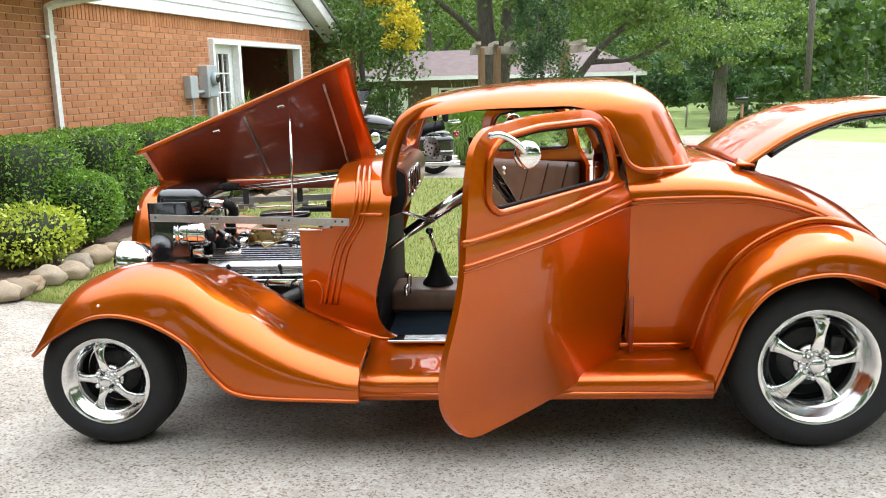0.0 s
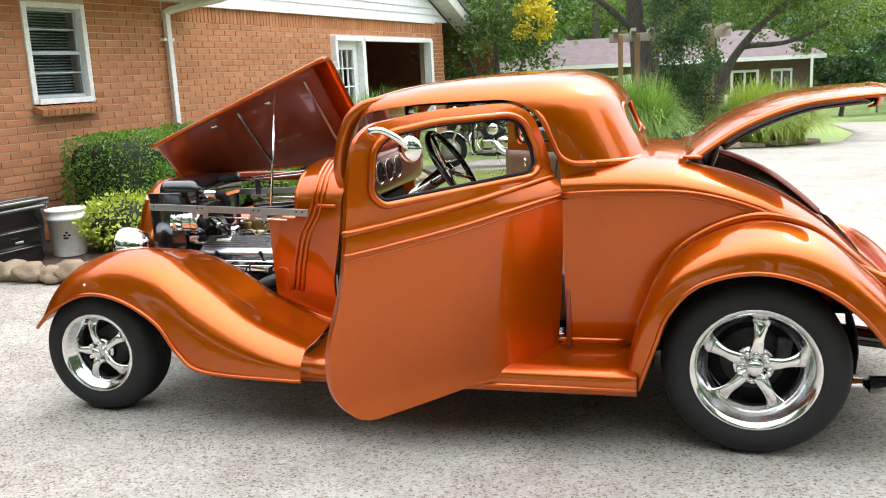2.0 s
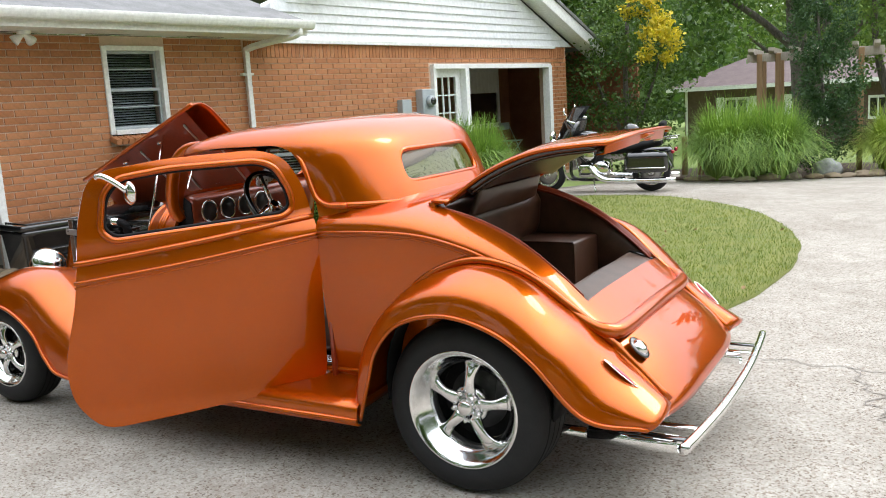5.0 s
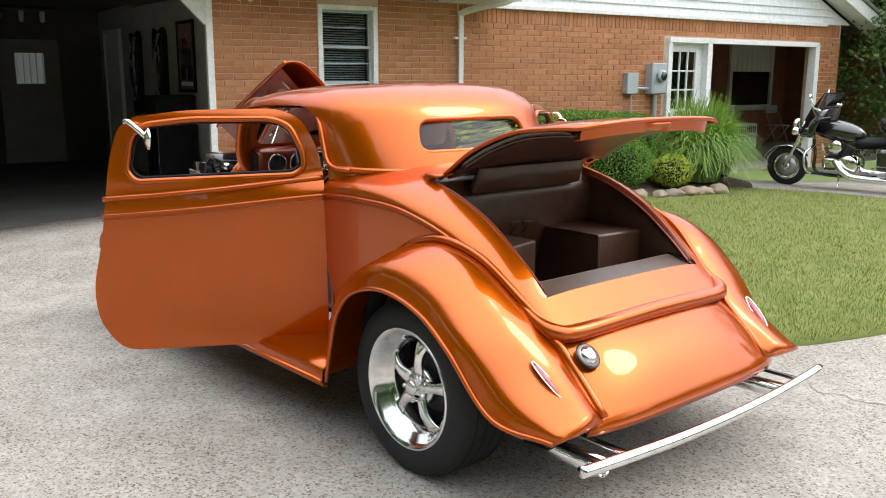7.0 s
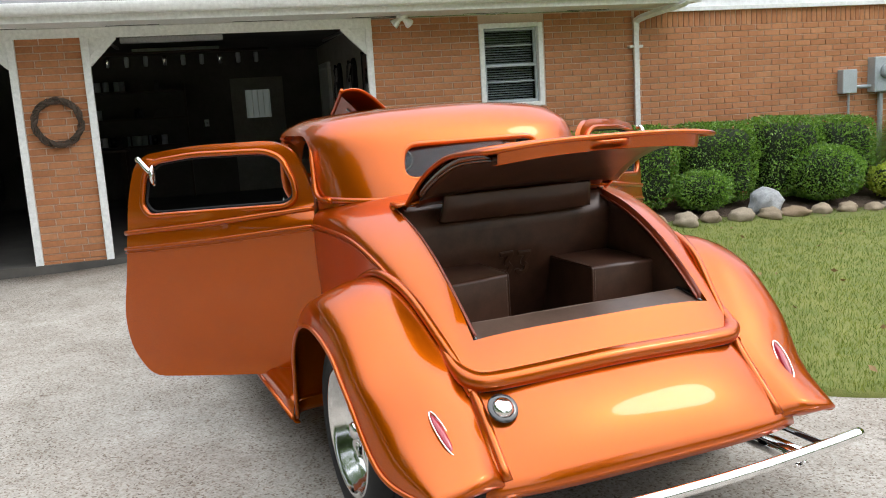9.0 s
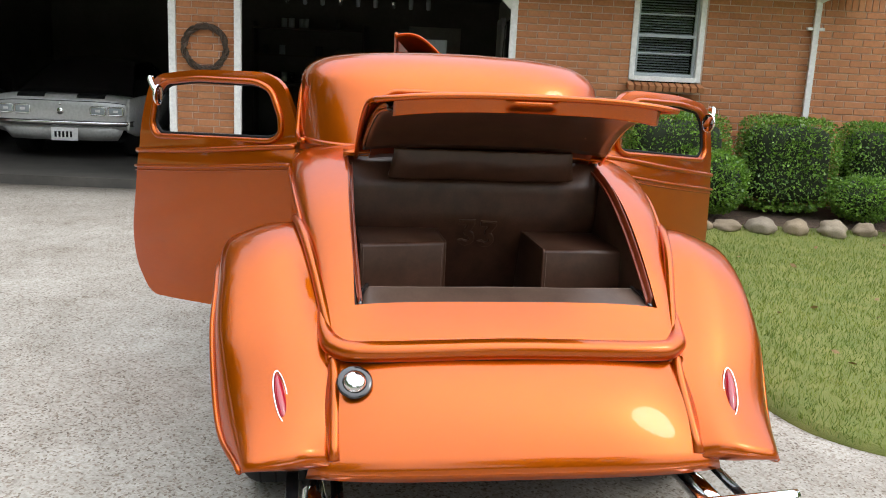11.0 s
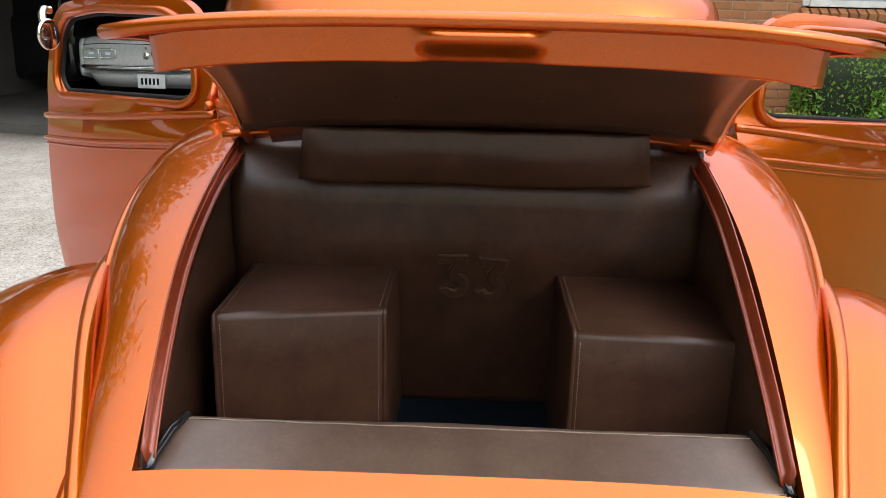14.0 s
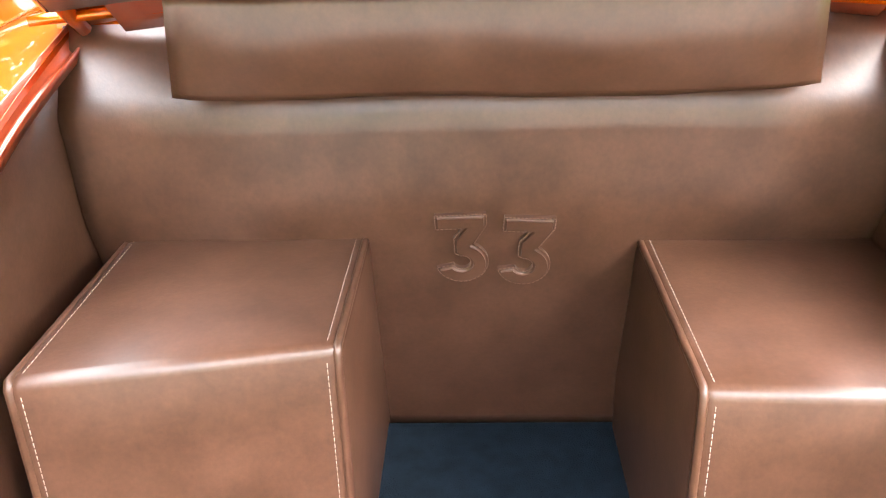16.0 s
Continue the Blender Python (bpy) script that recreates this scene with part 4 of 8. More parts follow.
# ---- silver car inside the second bay, tail to the door ----
def silver_car():
    car = thing("parked_silver_car", "silver coupe with two dark deck stripes parked tail-out in the garage", "car", pose(-5.07, -3.47, 0.105, 0, 0, -2))

    def across(p, w, bow=0.07, drop=0.03):
        return [Vector((p.x - bow * abs(f) ** 3, w * f, p.z - drop * abs(f) ** 5)) for f in np.linspace(-1, 1, 25)]

    deck = smooth_line([(0.0, 0, 0.40), (0.025, 0, 0.48), (0.03, 0, 0.60), (0.02, 0, 0.69), (0.0, 0, 0.735), (-0.035, 0, 0.770), (-0.10, 0, 0.784), (-0.22, 0, 0.787), (-0.36, 0, 0.780)], 40)
    body = part("body", thick(sheet([across(p, 0.755 if p.z < 0.6 else 0.755 - 0.12 * (p.z - 0.6)) for p in deck]), 0.015), SILVER, car, "silver tail panel and deck lid")
    roof = smooth_line([(-0.36, 0, 0.775), (-1.15, 0, 1.08), (-1.5, 0, 1.19), (-2.0, 0, 1.22), (-2.5, 0, 1.19), (-3.1, 0, 0.9)], 30)
    part("roof", thick(sheet([across(p, 0.73 - 0.5 * max(0, p.z - 0.80), 0.0, 0.06) for p in roof]), 0.015), BLACK_GLOSS, car, "black roof and rear window")
    for s in (-1, 1):
        part("side", prism(round_outline([(-0.02, 0.36), (-0.04, 0.70), (-0.10, 0.748), (-0.9, 0.76), (-3.2, 0.76), (-3.9, 0.66), (-3.9, 0.3), (-1.2, 0.26), (-0.4, 0.28)], 0.05), "y", s * 0.745 - 0.02, s * 0.745 + 0.02), SILVER, car)
        stripe = [p + Vector((0.004, 0, 0.004)) for p in deck if p.z > 0.735]
        part("deck_stripe", thick(sheet([[q + Vector((-0.07 * abs((s * 0.335 + d) / 0.74) ** 3, s * 0.335 + d, -0.03 * abs((s * 0.335 + d) / 0.74) ** 5)) for d in np.linspace(-0.155, 0.155, 7)] for q in stripe]), 0.004), BLACK_MATT, car, "matt black deck stripe")
        for k in (0, 1):
            y = s * (0.615 - 0.195 * k)
            bow = -0.07 * (abs(y) / 0.755) ** 3
            lamp = part("tail_light", tube([(0.046 + bow, y + a * 0.083, 0.598 + b * 0.046) for a, b in ((-1, -0.8), (-0.9, -1), (0.9, -1), (1, -0.8), (1, 0.8), (0.9, 1), (-0.9, 1), (-1, 0.8))], 0.010, 8, closed=True), CHROME, car, "chrome-framed rectangular lamp")
            part("lens", box_bm(0.040 + bow, y, 0.598, 0.008, 0.145, 0.072, 0.003), GREY_BOX, lamp)
            part("lens_rib", box_bm(0.046 + bow, y, 0.598, 0.006, 0.055, 0.028, 0.004), PLASTIC_WHITE, lamp)
        part("tyre", lathe([(0.2, -0.1), (0.30, -0.1), (0.315, -0.07), (0.315, 0.07), (0.30, 0.1), (0.2, 0.1)], 30, "y", (-0.85, s * 0.64, 0.317)), RUBBER, car)
    part("panel_crease", tube([q + Vector((0.006, 0, 0)) for q in across(Vector((0.012, 0, 0.705)), 0.74)], 0.005, 5), BLACK_MATT, car)
    part("lock_emblem", lathe([(0.0, 0.016), (0.022, 0.014), (0.026, 0.006), (0.036, 0.010), (0.042, 0.0), (0.0, 0.0)], 24, "x", (0.032, 0.0, 0.585)), CHROME, car, "round chrome lock cover")
    part("deck_button", lathe([(0.0, 0.012), (0.014, 0.008), (0.016, 0.0), (0.0, 0.0)], 14, "x", (0.026, 0.0, 0.665)), CHROME, car)
    part("bumper", thick(sheet([[q + Vector((d, 0, h)) for q in across(Vector((0.06, 0, 0.452)), 0.80, 0.13, 0.0)] for d, h in ((-0.04, 0.036), (0.012, 0.030), (0.028, 0.008), (0.012, -0.028), (-0.03, -0.036))]), 0.006), POLISHED, car, "chrome rear bumper blade")
    part("lower_valance", thick(sheet([across(Vector((0.02, 0, 0.415)), 0.70, 0.08, 0.0), across(Vector((0.0, 0, 0.33)), 0.66, 0.08, 0.0), across(Vector((-0.04, 0, 0.245)), 0.60, 0.08, 0.0)]), 0.012), SILVER, car)
    plate = part("number_plate", box_bm(0.052, 0.045, 0.322, 0.008, 0.30, 0.15, 0.003), PLASTIC_WHITE, car, "white plate with plain dark bars")
    for k in range(5):
        part("plate_bar", box_bm(0.058, -0.055 + 0.043 * k, 0.320, 0.004, 0.024, 0.068), BLACK_MATT, plate)
    part("underside", box_bm(-1.9, 0, 0.25, 3.4, 1.25, 0.06), BLACK_MATT, car)
    return car


silver_car()
post_car = thing("dark_vehicle", "dark parked vehicle deep in the garage", "vehicle", pose(-6.6, -5.35, 0.105, 0, 0, -4))
part("vehicle_body", box_bm(-0.4, 0, 0.55, 1.2, 1.1, 0.8, 0.12, 4), BLACK_GLOSS, post_car)
part("vehicle_screen", box_bm(0.1, 0, 1.1, 0.05, 0.7, 0.35, 0.03), BLACK_GLOSS, post_car)

# ---- the coupe: x runs from the front axle to the tail, y = 0 is its middle ----
BELT_W = [(0.78, 0.455), (0.95, 0.50), (1.15, 0.56), (1.5, 0.62), (1.85, 0.65), (2.13, 0.662), (2.45, 0.655), (2.75, 0.63), (3.0, 0.59), (3.2, 0.555), (3.38, 0.53)]
BELT_Z = [(0.78, 0.86), (1.15, 0.893), (1.6, 0.935), (2.13, 0.992), (2.42, 1.0), (2.64, 0.985), (2.86, 0.92), (3.02, 0.83), (3.2, 0.70), (3.38, 0.575)]
TOP_Z = [(0.78, 1.075), (0.97, 1.115), (1.15, 1.13), (1.6, 1.13), (2.3, 1.13), (2.46, 1.125), (2.58, 1.112), (2.81, 1.052), (3.0, 0.963), (3.145, 0.836), (3.24, 0.737), (3.38, 0.612)]
LOW_Z = [(0.78, 0.40), (1.1, 0.36), (1.5, 0.36), (2.2, 0.35), (2.6, 0.42), (3.0, 0.52), (3.38, 0.57)]


def body_section(x, n_low=14, n_top=30, low=None):
    w, zb, zt, zl = value(BELT_W, x), value(BELT_Z, x), value(TOP_Z, x), low if low else value(LOW_Z, x)
    half = []
    for k in range(n_low):
        f = k / n_low
        half.append((w * (0.93 + 0.07 * math.sin(f * math.pi / 2)), zl + (zb - zl) * f))
    n = 2.7 - 0.5 * ease((x - 2.35) / 0.45) + 1.3 * ease((x - 3.0) / 0.28)
    for k in range(n_top + 1):
        a = math.pi / 2 * k / n_top
        half.append((w * max(0, math.cos(a)) ** (2 / n), zb + (zt - zb) * math.sin(a) ** (2 / n)))
    return [Vector((x, -y, z)) for y, z in half] + [Vector((x, y, z)) for y, z in half[-2::-1]]


def body_shell(low=None):
    return thick(sheet([body_section(0.762 + 2.608 * k / 90, low=low) for k in range(91)]), 0.022)


# heights of the cabin with its front, rear, half width
CABIN = [(1.05, 1.115, 2.475, 0.645), (1.10, 1.125, 2.452, 0.645), (1.16, 1.145, 2.425, 0.644), (1.22, 1.165, 2.396, 0.643), (1.28, 1.19, 2.366, 0.640),
         (1.33, 1.212, 2.34, 0.633), (1.37, 1.245, 2.312, 0.617), (1.40, 1.31, 2.28, 0.588), (1.425, 1.42, 2.243, 0.540), (1.443, 1.56, 2.20, 0.460),
         (1.456, 1.72, 2.15, 0.33), (1.464, 1.84, 2.10, 0.15)]
# half width of the window frames on the doors, by height
FRAME_W = [(1.05, 0.632), (1.10, 0.628), (1.16, 0.622), (1.22, 0.616), (1.28, 0.609), (1.33, 0.598), (1.37, 0.580)]


def cabin_shell():
    rows, seg = [], 96

    for i in range(46):
        u = i / 45 * (len(CABIN) - 1)
        z, xf, xr, w = (curve_at([(c[j], 0, 0) for c in CABIN], u / (len(CABIN) - 1)).x for j in range(4))
        cx, hx = (xf + xr) / 2, (xr - xf) / 2
        row = []
        for k in range(seg):
            a = 2 * math.pi * k / seg
            c, s = math.cos(a), math.sin(a)
            n = 3.6 if c > 0 else 5.0
            blend = min(1, max(0, (z - 1.36) / 0.08))
            n = n * (1 - blend) + 3.0 * blend
            row.append(Vector((cx + hx * math.copysign(abs(c) ** (2 / n), c), w * math.copysign(abs(s) ** (2 / n), s), z)))
        rows.append(row)
    bm = sheet(rows, loop=True)
    top = [v for v in bm.verts][-seg:]
    bm.faces.new(top)
    bmesh.ops.recalc_face_normals(bm, faces=bm.faces)
    bmesh.ops.solidify(bm, geom=bm.faces[:], thickness=0.02)
    return bm


DOOR = [(1.118, 0.42), (1.088, 0.56), (1.15, 0.80), (1.198, 1.14), (1.24, 1.272), (1.305, 1.322), (1.55, 1.352), (1.92, 1.358), (2.025, 1.318), (2.095, 1.19), (2.124, 1.04), (2.132, 0.362), (1.30, 0.372)]


def door_outline(grow=0.0, leaf=False):
    c = Vector((1.62, 0.85))
    pts = [Vector(p) for p in DOOR]
    if leaf:
        pts = [Vector((1.10, 0.40))] + pts[1:-2] + [Vector((2.128, 0.335)), Vector((1.20, 0.275))]
    out = [tuple(p + (p - c).normalized() * grow) for p in pts]
    return round_outline(out, 0.07, 4)


WINDOW = [(1.315, 1.045), (1.275, 1.09), (1.30, 1.235), (1.36, 1.288), (1.56, 1.312), (1.90, 1.314), (1.975, 1.285), (2.03, 1.175), (2.035, 1.105), (1.99, 1.075)]
SCREEN = [(-0.47, 1.14), (0.47, 1.14), (0.45, 1.33), (-0.45, 1.33)]
REAR_LIGHT = [(-0.34, 1.17), (0.34, 1.17), (0.31, 1.31), (-0.31, 1.31)]


def trunk_outline():
    return [(2.60, -0.450), (2.95, -0.455), (3.248, -0.450), (3.248, 0.484), (2.95, 0.474), (2.60, 0.460)]


coupe = thing("hot_rod_coupe", "candy orange hot rod coupe with doors, hood and trunk open", "car", Matrix())

body_me = carve(body_shell(), [("DIFFERENCE", prism(door_outline(0.006), "y", -1.2, 1.2)),
                               ("DIFFERENCE", prism(round_outline([(1.19, -0.43), (1.3, -0.48), (2.34, -0.55), (2.34, 0.55), (1.3, 0.48), (1.19, 0.43)], 0.04), "z", 0.98, 1.6)),
                               ("DIFFERENCE", prism(round_outline([(0.60, 0.866), (0.912, 0.866), (0.905, 0.99), (0.93, 1.30), (0.60, 1.30)], 0.012), "y", -0.9, 0.9)),
                               ("DIFFERENCE", prism(trunk_outline(), "z", 0.3, 1.6))])
body_me.materials.append(PAINT)
body = part("body", sharp(body_me, 40), None, coupe, "glossy candy orange steel body")
roof_me = carve(cabin_shell(), [("DIFFERENCE", prism(door_outline(0.006), "y", -1.2, 1.2)),
                                ("DIFFERENCE", prism(round_outline(SCREEN, 0.06), "x", 0.8, 1.5)),
                                ("DIFFERENCE", prism(round_outline(REAR_LIGHT, 0.07, 7), "x", 2.05, 2.8))])
roof_me.materials.append(PAINT)
roof = part("roof", sharp(roof_me, 40), None, coupe, "chopped orange roof with rounded rear quarters")


def ring_on_cabin(z, grow=0.0):
    out = []
    for k in range(96):
        a = 2 * math.pi * k / 96
        c, s = math.cos(a), math.sin(a)
        n = 3.6 if c > 0 else 5.0
        out.append(Vector((1.795 + (0.68 + grow) * math.copysign(abs(c) ** (2 / n), c), (0.643 + grow) * math.copysign(abs(s) ** (2 / n), s), z)))
    return out


# bead round the foot of the cabin, behind the doors
quarter = [p + Vector((0, 0, 0.045 - 0.02 * max(0, p.x - 2.1))) for p in ring_on_cabin(1.06, -0.008) if p.x > 2.12]
quarter.sort(key=lambda p: math.atan2(p.y, p.x - 1.795))
part("quarter_bead", tube(quarter, 0.014, 12), PAINT, roof)
for side in (-1, 1):
    part("quarter_sweep", tube(smooth_line([(1.98, side * 0.602, 1.352), (2.05, side * 0.622, 1.29), (2.092, side * 0.632, 1.20), (2.125, side * 0.636, 1.135), (2.18, side * 0.632, 1.106), (2.26, side * 0.614, 1.103)], 26), 0.012, 10), PAINT, roof)
# glass of windscreen and rear light
pane = part("windscreen", sheet([[Vector((1.135 + (z - 1.08) * 0.36 + 0.02 * y * y, y, z)) for y in np.linspace(-0.49, 0.49, 9)] for z in np.linspace(1.10, 1.36, 5)]), GLASS, roof)
pane.visible_shadow = False
pane = part("rear_window", sheet([[Vector((2.405 - (z - 1.16) * 0.46 - 0.30 * y * y, y, z)) for y in np.linspace(-0.36, 0.36, 11)] for z in np.linspace(1.15, 1.34, 5)]), DARK_GLASS, roof)
pane.visible_shadow = False
ring = [Vector((2.445 - (z - 1.1) * 0.42 - 0.28 * y * y, y, z)) for y, z in round_outline(REAR_LIGHT, 0.07, 7)]
part("window_bead", tube(ring, 0.012, 8, closed=True), PAINT, roof)


def belt_path(x0, x1, dz, side, out=0.004, n=40):
    pts = []
    for k in range(n):
        x = x0 + (x1 - x0) * k / (n - 1)
        pts.append(Vector((x, side * (value(BELT_W, x) + out), value(BELT_Z, x) + dz)))
    return pts


def on_body(x, z, side, out=0.0):
    w, zb, zt, zl = value(BELT_W, x), value(BELT_Z, x), value(TOP_Z, x), value(LOW_Z, x)
    if z <= zb:
        f = min(1, max(0, (z - zl) / (zb - zl)))
        y = w * (0.93 + 0.07 * math.sin(f * math.pi / 2))
    else:
        f = min(0.999, (z - zb) / (zt - zb))
        y = w * (1 - f ** 2.7) ** (1 / 2.7)
    return Vector((x, side * (y + out), z))


for side in (-1, 1):
    part("belt_moulding", tube(belt_path(2.136, 3.20, 0.0, side), 0.0075, 8), PAINT, body)
    part("belt_pinstripe", tube(belt_path(2.136, 3.20, -0.020, side, 0.002), 0.004, 6), PAINT, body)
    part("cowl_moulding", tube([on_body(x, 0.932, side, 0.002) for x in np.linspace(1.036, 1.135, 10)], 0.008, 8), PAINT, body)
    part("cowl_edge", tube([on_body(0.918, z, side, -0.006) for z in np.linspace(0.872, 1.06, 22)], 0.010, 8), PAINT, body)
    part("panel_emboss", tube([on_body(x, z, side, -0.003) for x, z in [(p.x, p.z) for p in smooth_line([(0.792, 0, 0.625), (0.825, 0, 0.628), (0.845, 0, 0.60), (0.848, 0, 0.56), (0.835, 0, 0.52)], 16)]], 0.007, 8), PAINT, body)
    for d in (0.0, 0.027, 0.052):
        part("cowl_rib", tube([on_body(p.x + d, p.z, side, 0.001) for p in smooth_line([(1.000, 0, 1.105), (1.012, 0, 1.07), (1.022, 0, 1.0), (0.992, 0, 0.895), (0.930, 0, 0.794), (0.893, 0, 0.68), (0.857, 0, 0.53)], 34)], 0.0085, 8), PAINT, body)
    part("screen_pillar", tube(smooth_line([(1.165, side * 0.50, 1.01), (1.163, side * 0.532, 1.075), (1.176, side * 0.542, 1.16), (1.206, side * 0.543, 1.255), (1.243, side * 0.54, 1.315), (1.31, side * 0.537, 1.36), (1.42, side * 0.545, 1.376), (1.60, side * 0.585, 1.378), (1.85, side * 0.600, 1.378), (2.0, side * 0.598, 1.368)], 48), 0.031, 14, radii=[0.031 - 0.023 * min(1, max(0, (k - 22) / 14)) for k in range(48)]), PAINT, roof)


# ---- doors, hinged at the rear and swung open ----
def door_y(x, z):
    """Half width of the door's outer skin: body side, shoulder, then the window frame."""
    w, zb = value(BELT_W, x), value(BELT_Z, x)
    zl = value(LOW_Z, x)
    if z <= zb:
        f = min(1, max(0, (z - zl) / (zb - zl)))
        return w * (0.93 + 0.07 * math.sin(f * math.pi / 2))
    top = value(FRAME_W, max(z, 1.05))
    top *= 1 - 0.11 * (max(0, 1.8 - x) / 0.6) ** 1.6 - 0.03 * (max(0, x - 1.8) / 0.33) ** 2
    f = min(1, (z - zb) / 0.11)
    f = f * f * (3 - 2 * f)
    return w + (min(top, w - 0.004) - w) * f


def make_door(side):
    root = new("door")
    root.parent = coupe
    root["label"] = "wide-open rear-hinged orange door"
    grid = [[Vector((x, side * door_y(x, z), z)) for x in np.linspace(1.07, 2.15, 64)] for z in np.linspace(0.24, 1.37, 84)]
    shell = thick(sheet(grid), 0.024)
    bm = mesh_bm(carve(shell, [("INTERSECT", prism(door_outline(-0.002, True), "y", 0.2 * side, 1.2 * side)), ("DIFFERENCE", prism(round_outline(WINDOW, 0.05), "y", -1.2, 1.2))]))
    skin_ob = part("door_skin", bm, PAINT, root, "glossy orange door panel with raised window frame")
    crisp(skin_ob, 38)
    # raised frame round the window, belt lines
    def on_side(x, z, out):
        return Vector((x, side * (door_y(x, z) + out), z))
    rim = [on_side(x, z, 0.004) for x, z in round_outline(WINDOW, 0.05)]
    part("window_surround", tube(rim, 0.013, 8, closed=True), PAINT, root)
    part("belt_moulding", tube(belt_path(1.158, 2.118, 0.0, side), 0.0075, 8), PAINT, root)
    part("belt_pinstripe", tube(belt_path(1.158, 2.118, -0.020, side, 0.002), 0.004, 6), PAINT, root)
    part("belt_ridge", tube([on_side(p.x, p.z, 0.0) for p in belt_path(1.165, 2.116, 0.072, side)], 0.012, 8), PAINT, root)
    def inside_y(x, z, gap):
        w, zb = value(BELT_W, x), value(BELT_Z, x)
        f = min(1, max(0, (z - 0.35) / (zb - 0.35)))
        return side * (w * (0.93 + 0.07 * math.sin(f * math.pi / 2)) - gap)
    lob = part("door_lining", thick(sheet([[Vector((x, inside_y(x, z, 0.040), z)) for x in np.linspace(1.19, 2.09, 14)] for z in np.linspace(0.40, 1.01, 12)]), 0.014), DOOR_LEATHER, root, "brown quilted leather lining")
    for k in range(3):
        part("lining_seam", tube([(1.50 + 0.17 * k + 0.02 * j, inside_y(1.50 + 0.17 * k + 0.02 * j, 0.6 + 0.05 * j, 0.056), 0.6 + 0.05 * j) for j in range(9)], 0.004, 6), DOOR_LEATHER, lob)
    handle = part("inner_handle", lathe([(0.0, 0), (0.028, 0.002), (0.028, 0.008), (0.02, 0.014), (0.0, 0.016)], 20), CHROME, root, "chrome door handle")
    handle.matrix_local = pose(1.42, inside_y(1.42, 0.94, 0.062), 0.94)
    part("glass_channel", tube([on_side(x, z, -0.012) for x, z in round_outline([(1.33, 1.06), (1.29, 1.10), (1.315, 1.22), (1.37, 1.275), (1.56, 1.298), (1.90, 1.30), (1.965, 1.275), (2.015, 1.175), (2.02, 1.115), (1.98, 1.09)], 0.05)], 0.007, 6, closed=True), BLACK_MATT, root)
    # peep mirror on the front edge of the frame
    mirror = part("mirror", lathe([(0.0, -0.016), (0.022, -0.015), (0.04, -0.006), (0.046, 0.0), (0.0445, 0.006), (0.041, 0.007), (0.0, 0.007)], 28, "x"), CHROME, root, "round chrome peep mirror")
    mirror.matrix_local = pose(1.392, side * 0.652, 1.233, 0, 0, -side * 20)
    arm = part("mirror_arm", tube(smooth_line([(1.285, side * 0.585, 1.300), (1.305, side * 0.612, 1.302), (1.345, side * 0.640, 1.276), (1.386, side * 0.652, 1.238)], 12), 0.0115, 8), CHROME, mirror)
    arm.matrix_local = mirror.matrix_basis.inverted()
    clip = part("mirror_clamp", box_bm(1.287, side * 0.585, 1.300, 0.02, 0.018, 0.022, 0.005), CHROME, mirror)
    clip.matrix_local = mirror.matrix_basis.inverted()
    hinge = Vector((2.126, side * 0.648, 0))
    turn = DOOR_ANGLES[side] * -side
    root.matrix_local = Matrix.Translation(hinge) @ Matrix.Rotation(radians(turn), 4, "Z") @ Matrix.Rotation(radians(-DOOR_SAG[side]), 4, "Y") @ Matrix.Translation(-hinge)
    return root


DOOR_ANGLES = {-1: 54.8, 1: 58.2}
DOOR_SAG = {-1: 0.0, 1: 2.2}
for side in (-1, 1):
    make_door(side)


# ---- fenders and running boards ----
def fender(name, guides, side, nu=60, nv=26):
    rows = skin([[(x, side * y, z) for x, y, z in g] for g in guides], nu, nv)
    bm = thick(sheet(rows), 0.006)
    ob = part(name, bm, PAINT, coupe, "swept orange fender with a rolled edge")
    part("fender_edge", tube([r[-1] for r in rows], 0.009, 8), PAINT, ob)
    return ob, rows


F_IN = [(-0.275, 0.52, 0.44), (-0.17, 0.45, 0.59), (-0.01, 0.40, 0.67), (0.16, 0.37, 0.695), (0.34, 0.37, 0.69), (0.56, 0.41, 0.615), (0.79, 0.44, 0.485), (0.98, 0.485, 0.42), (1.06, 0.505, 0.40)]
F_MID = [(-0.295, 0.58, 0.435), (-0.17, 0.55, 0.63), (-0.01, 0.52, 0.715), (0.16, 0.50, 0.735), (0.34, 0.51, 0.705), (0.55, 0.56, 0.595), (0.78, 0.62, 0.455), (0.98, 0.67, 0.385), (1.06, 0.69, 0.366)]
F_CREST = [(-0.305, 0.67, 0.428), (-0.165, 0.66, 0.64), (0.0, 0.655, 0.722), (0.165, 0.655, 0.752), (0.345, 0.67, 0.715), (0.55, 0.71, 0.58), (0.77, 0.75, 0.452), (0.98, 0.785, 0.376), (1.06, 0.80, 0.358)]
F_SHOULDER = [(-0.30, 0.76, 0.42), (-0.165, 0.77, 0.60), (0.0, 0.785, 0.672), (0.175, 0.79, 0.695), (0.36, 0.80, 0.645), (0.555, 0.825, 0.488), (0.77, 0.85, 0.376), (0.98, 0.865, 0.318), (1.06, 0.87, 0.308)]
F_EDGE = [(-0.285, 0.80, 0.412), (-0.165, 0.83, 0.505), (0.018, 0.84, 0.585), (0.20, 0.845, 0.566), (0.373, 0.85, 0.468), (0.475, 0.858, 0.335), (0.60, 0.87, 0.262), (0.98, 0.88, 0.246), (1.06, 0.88, 0.246)]
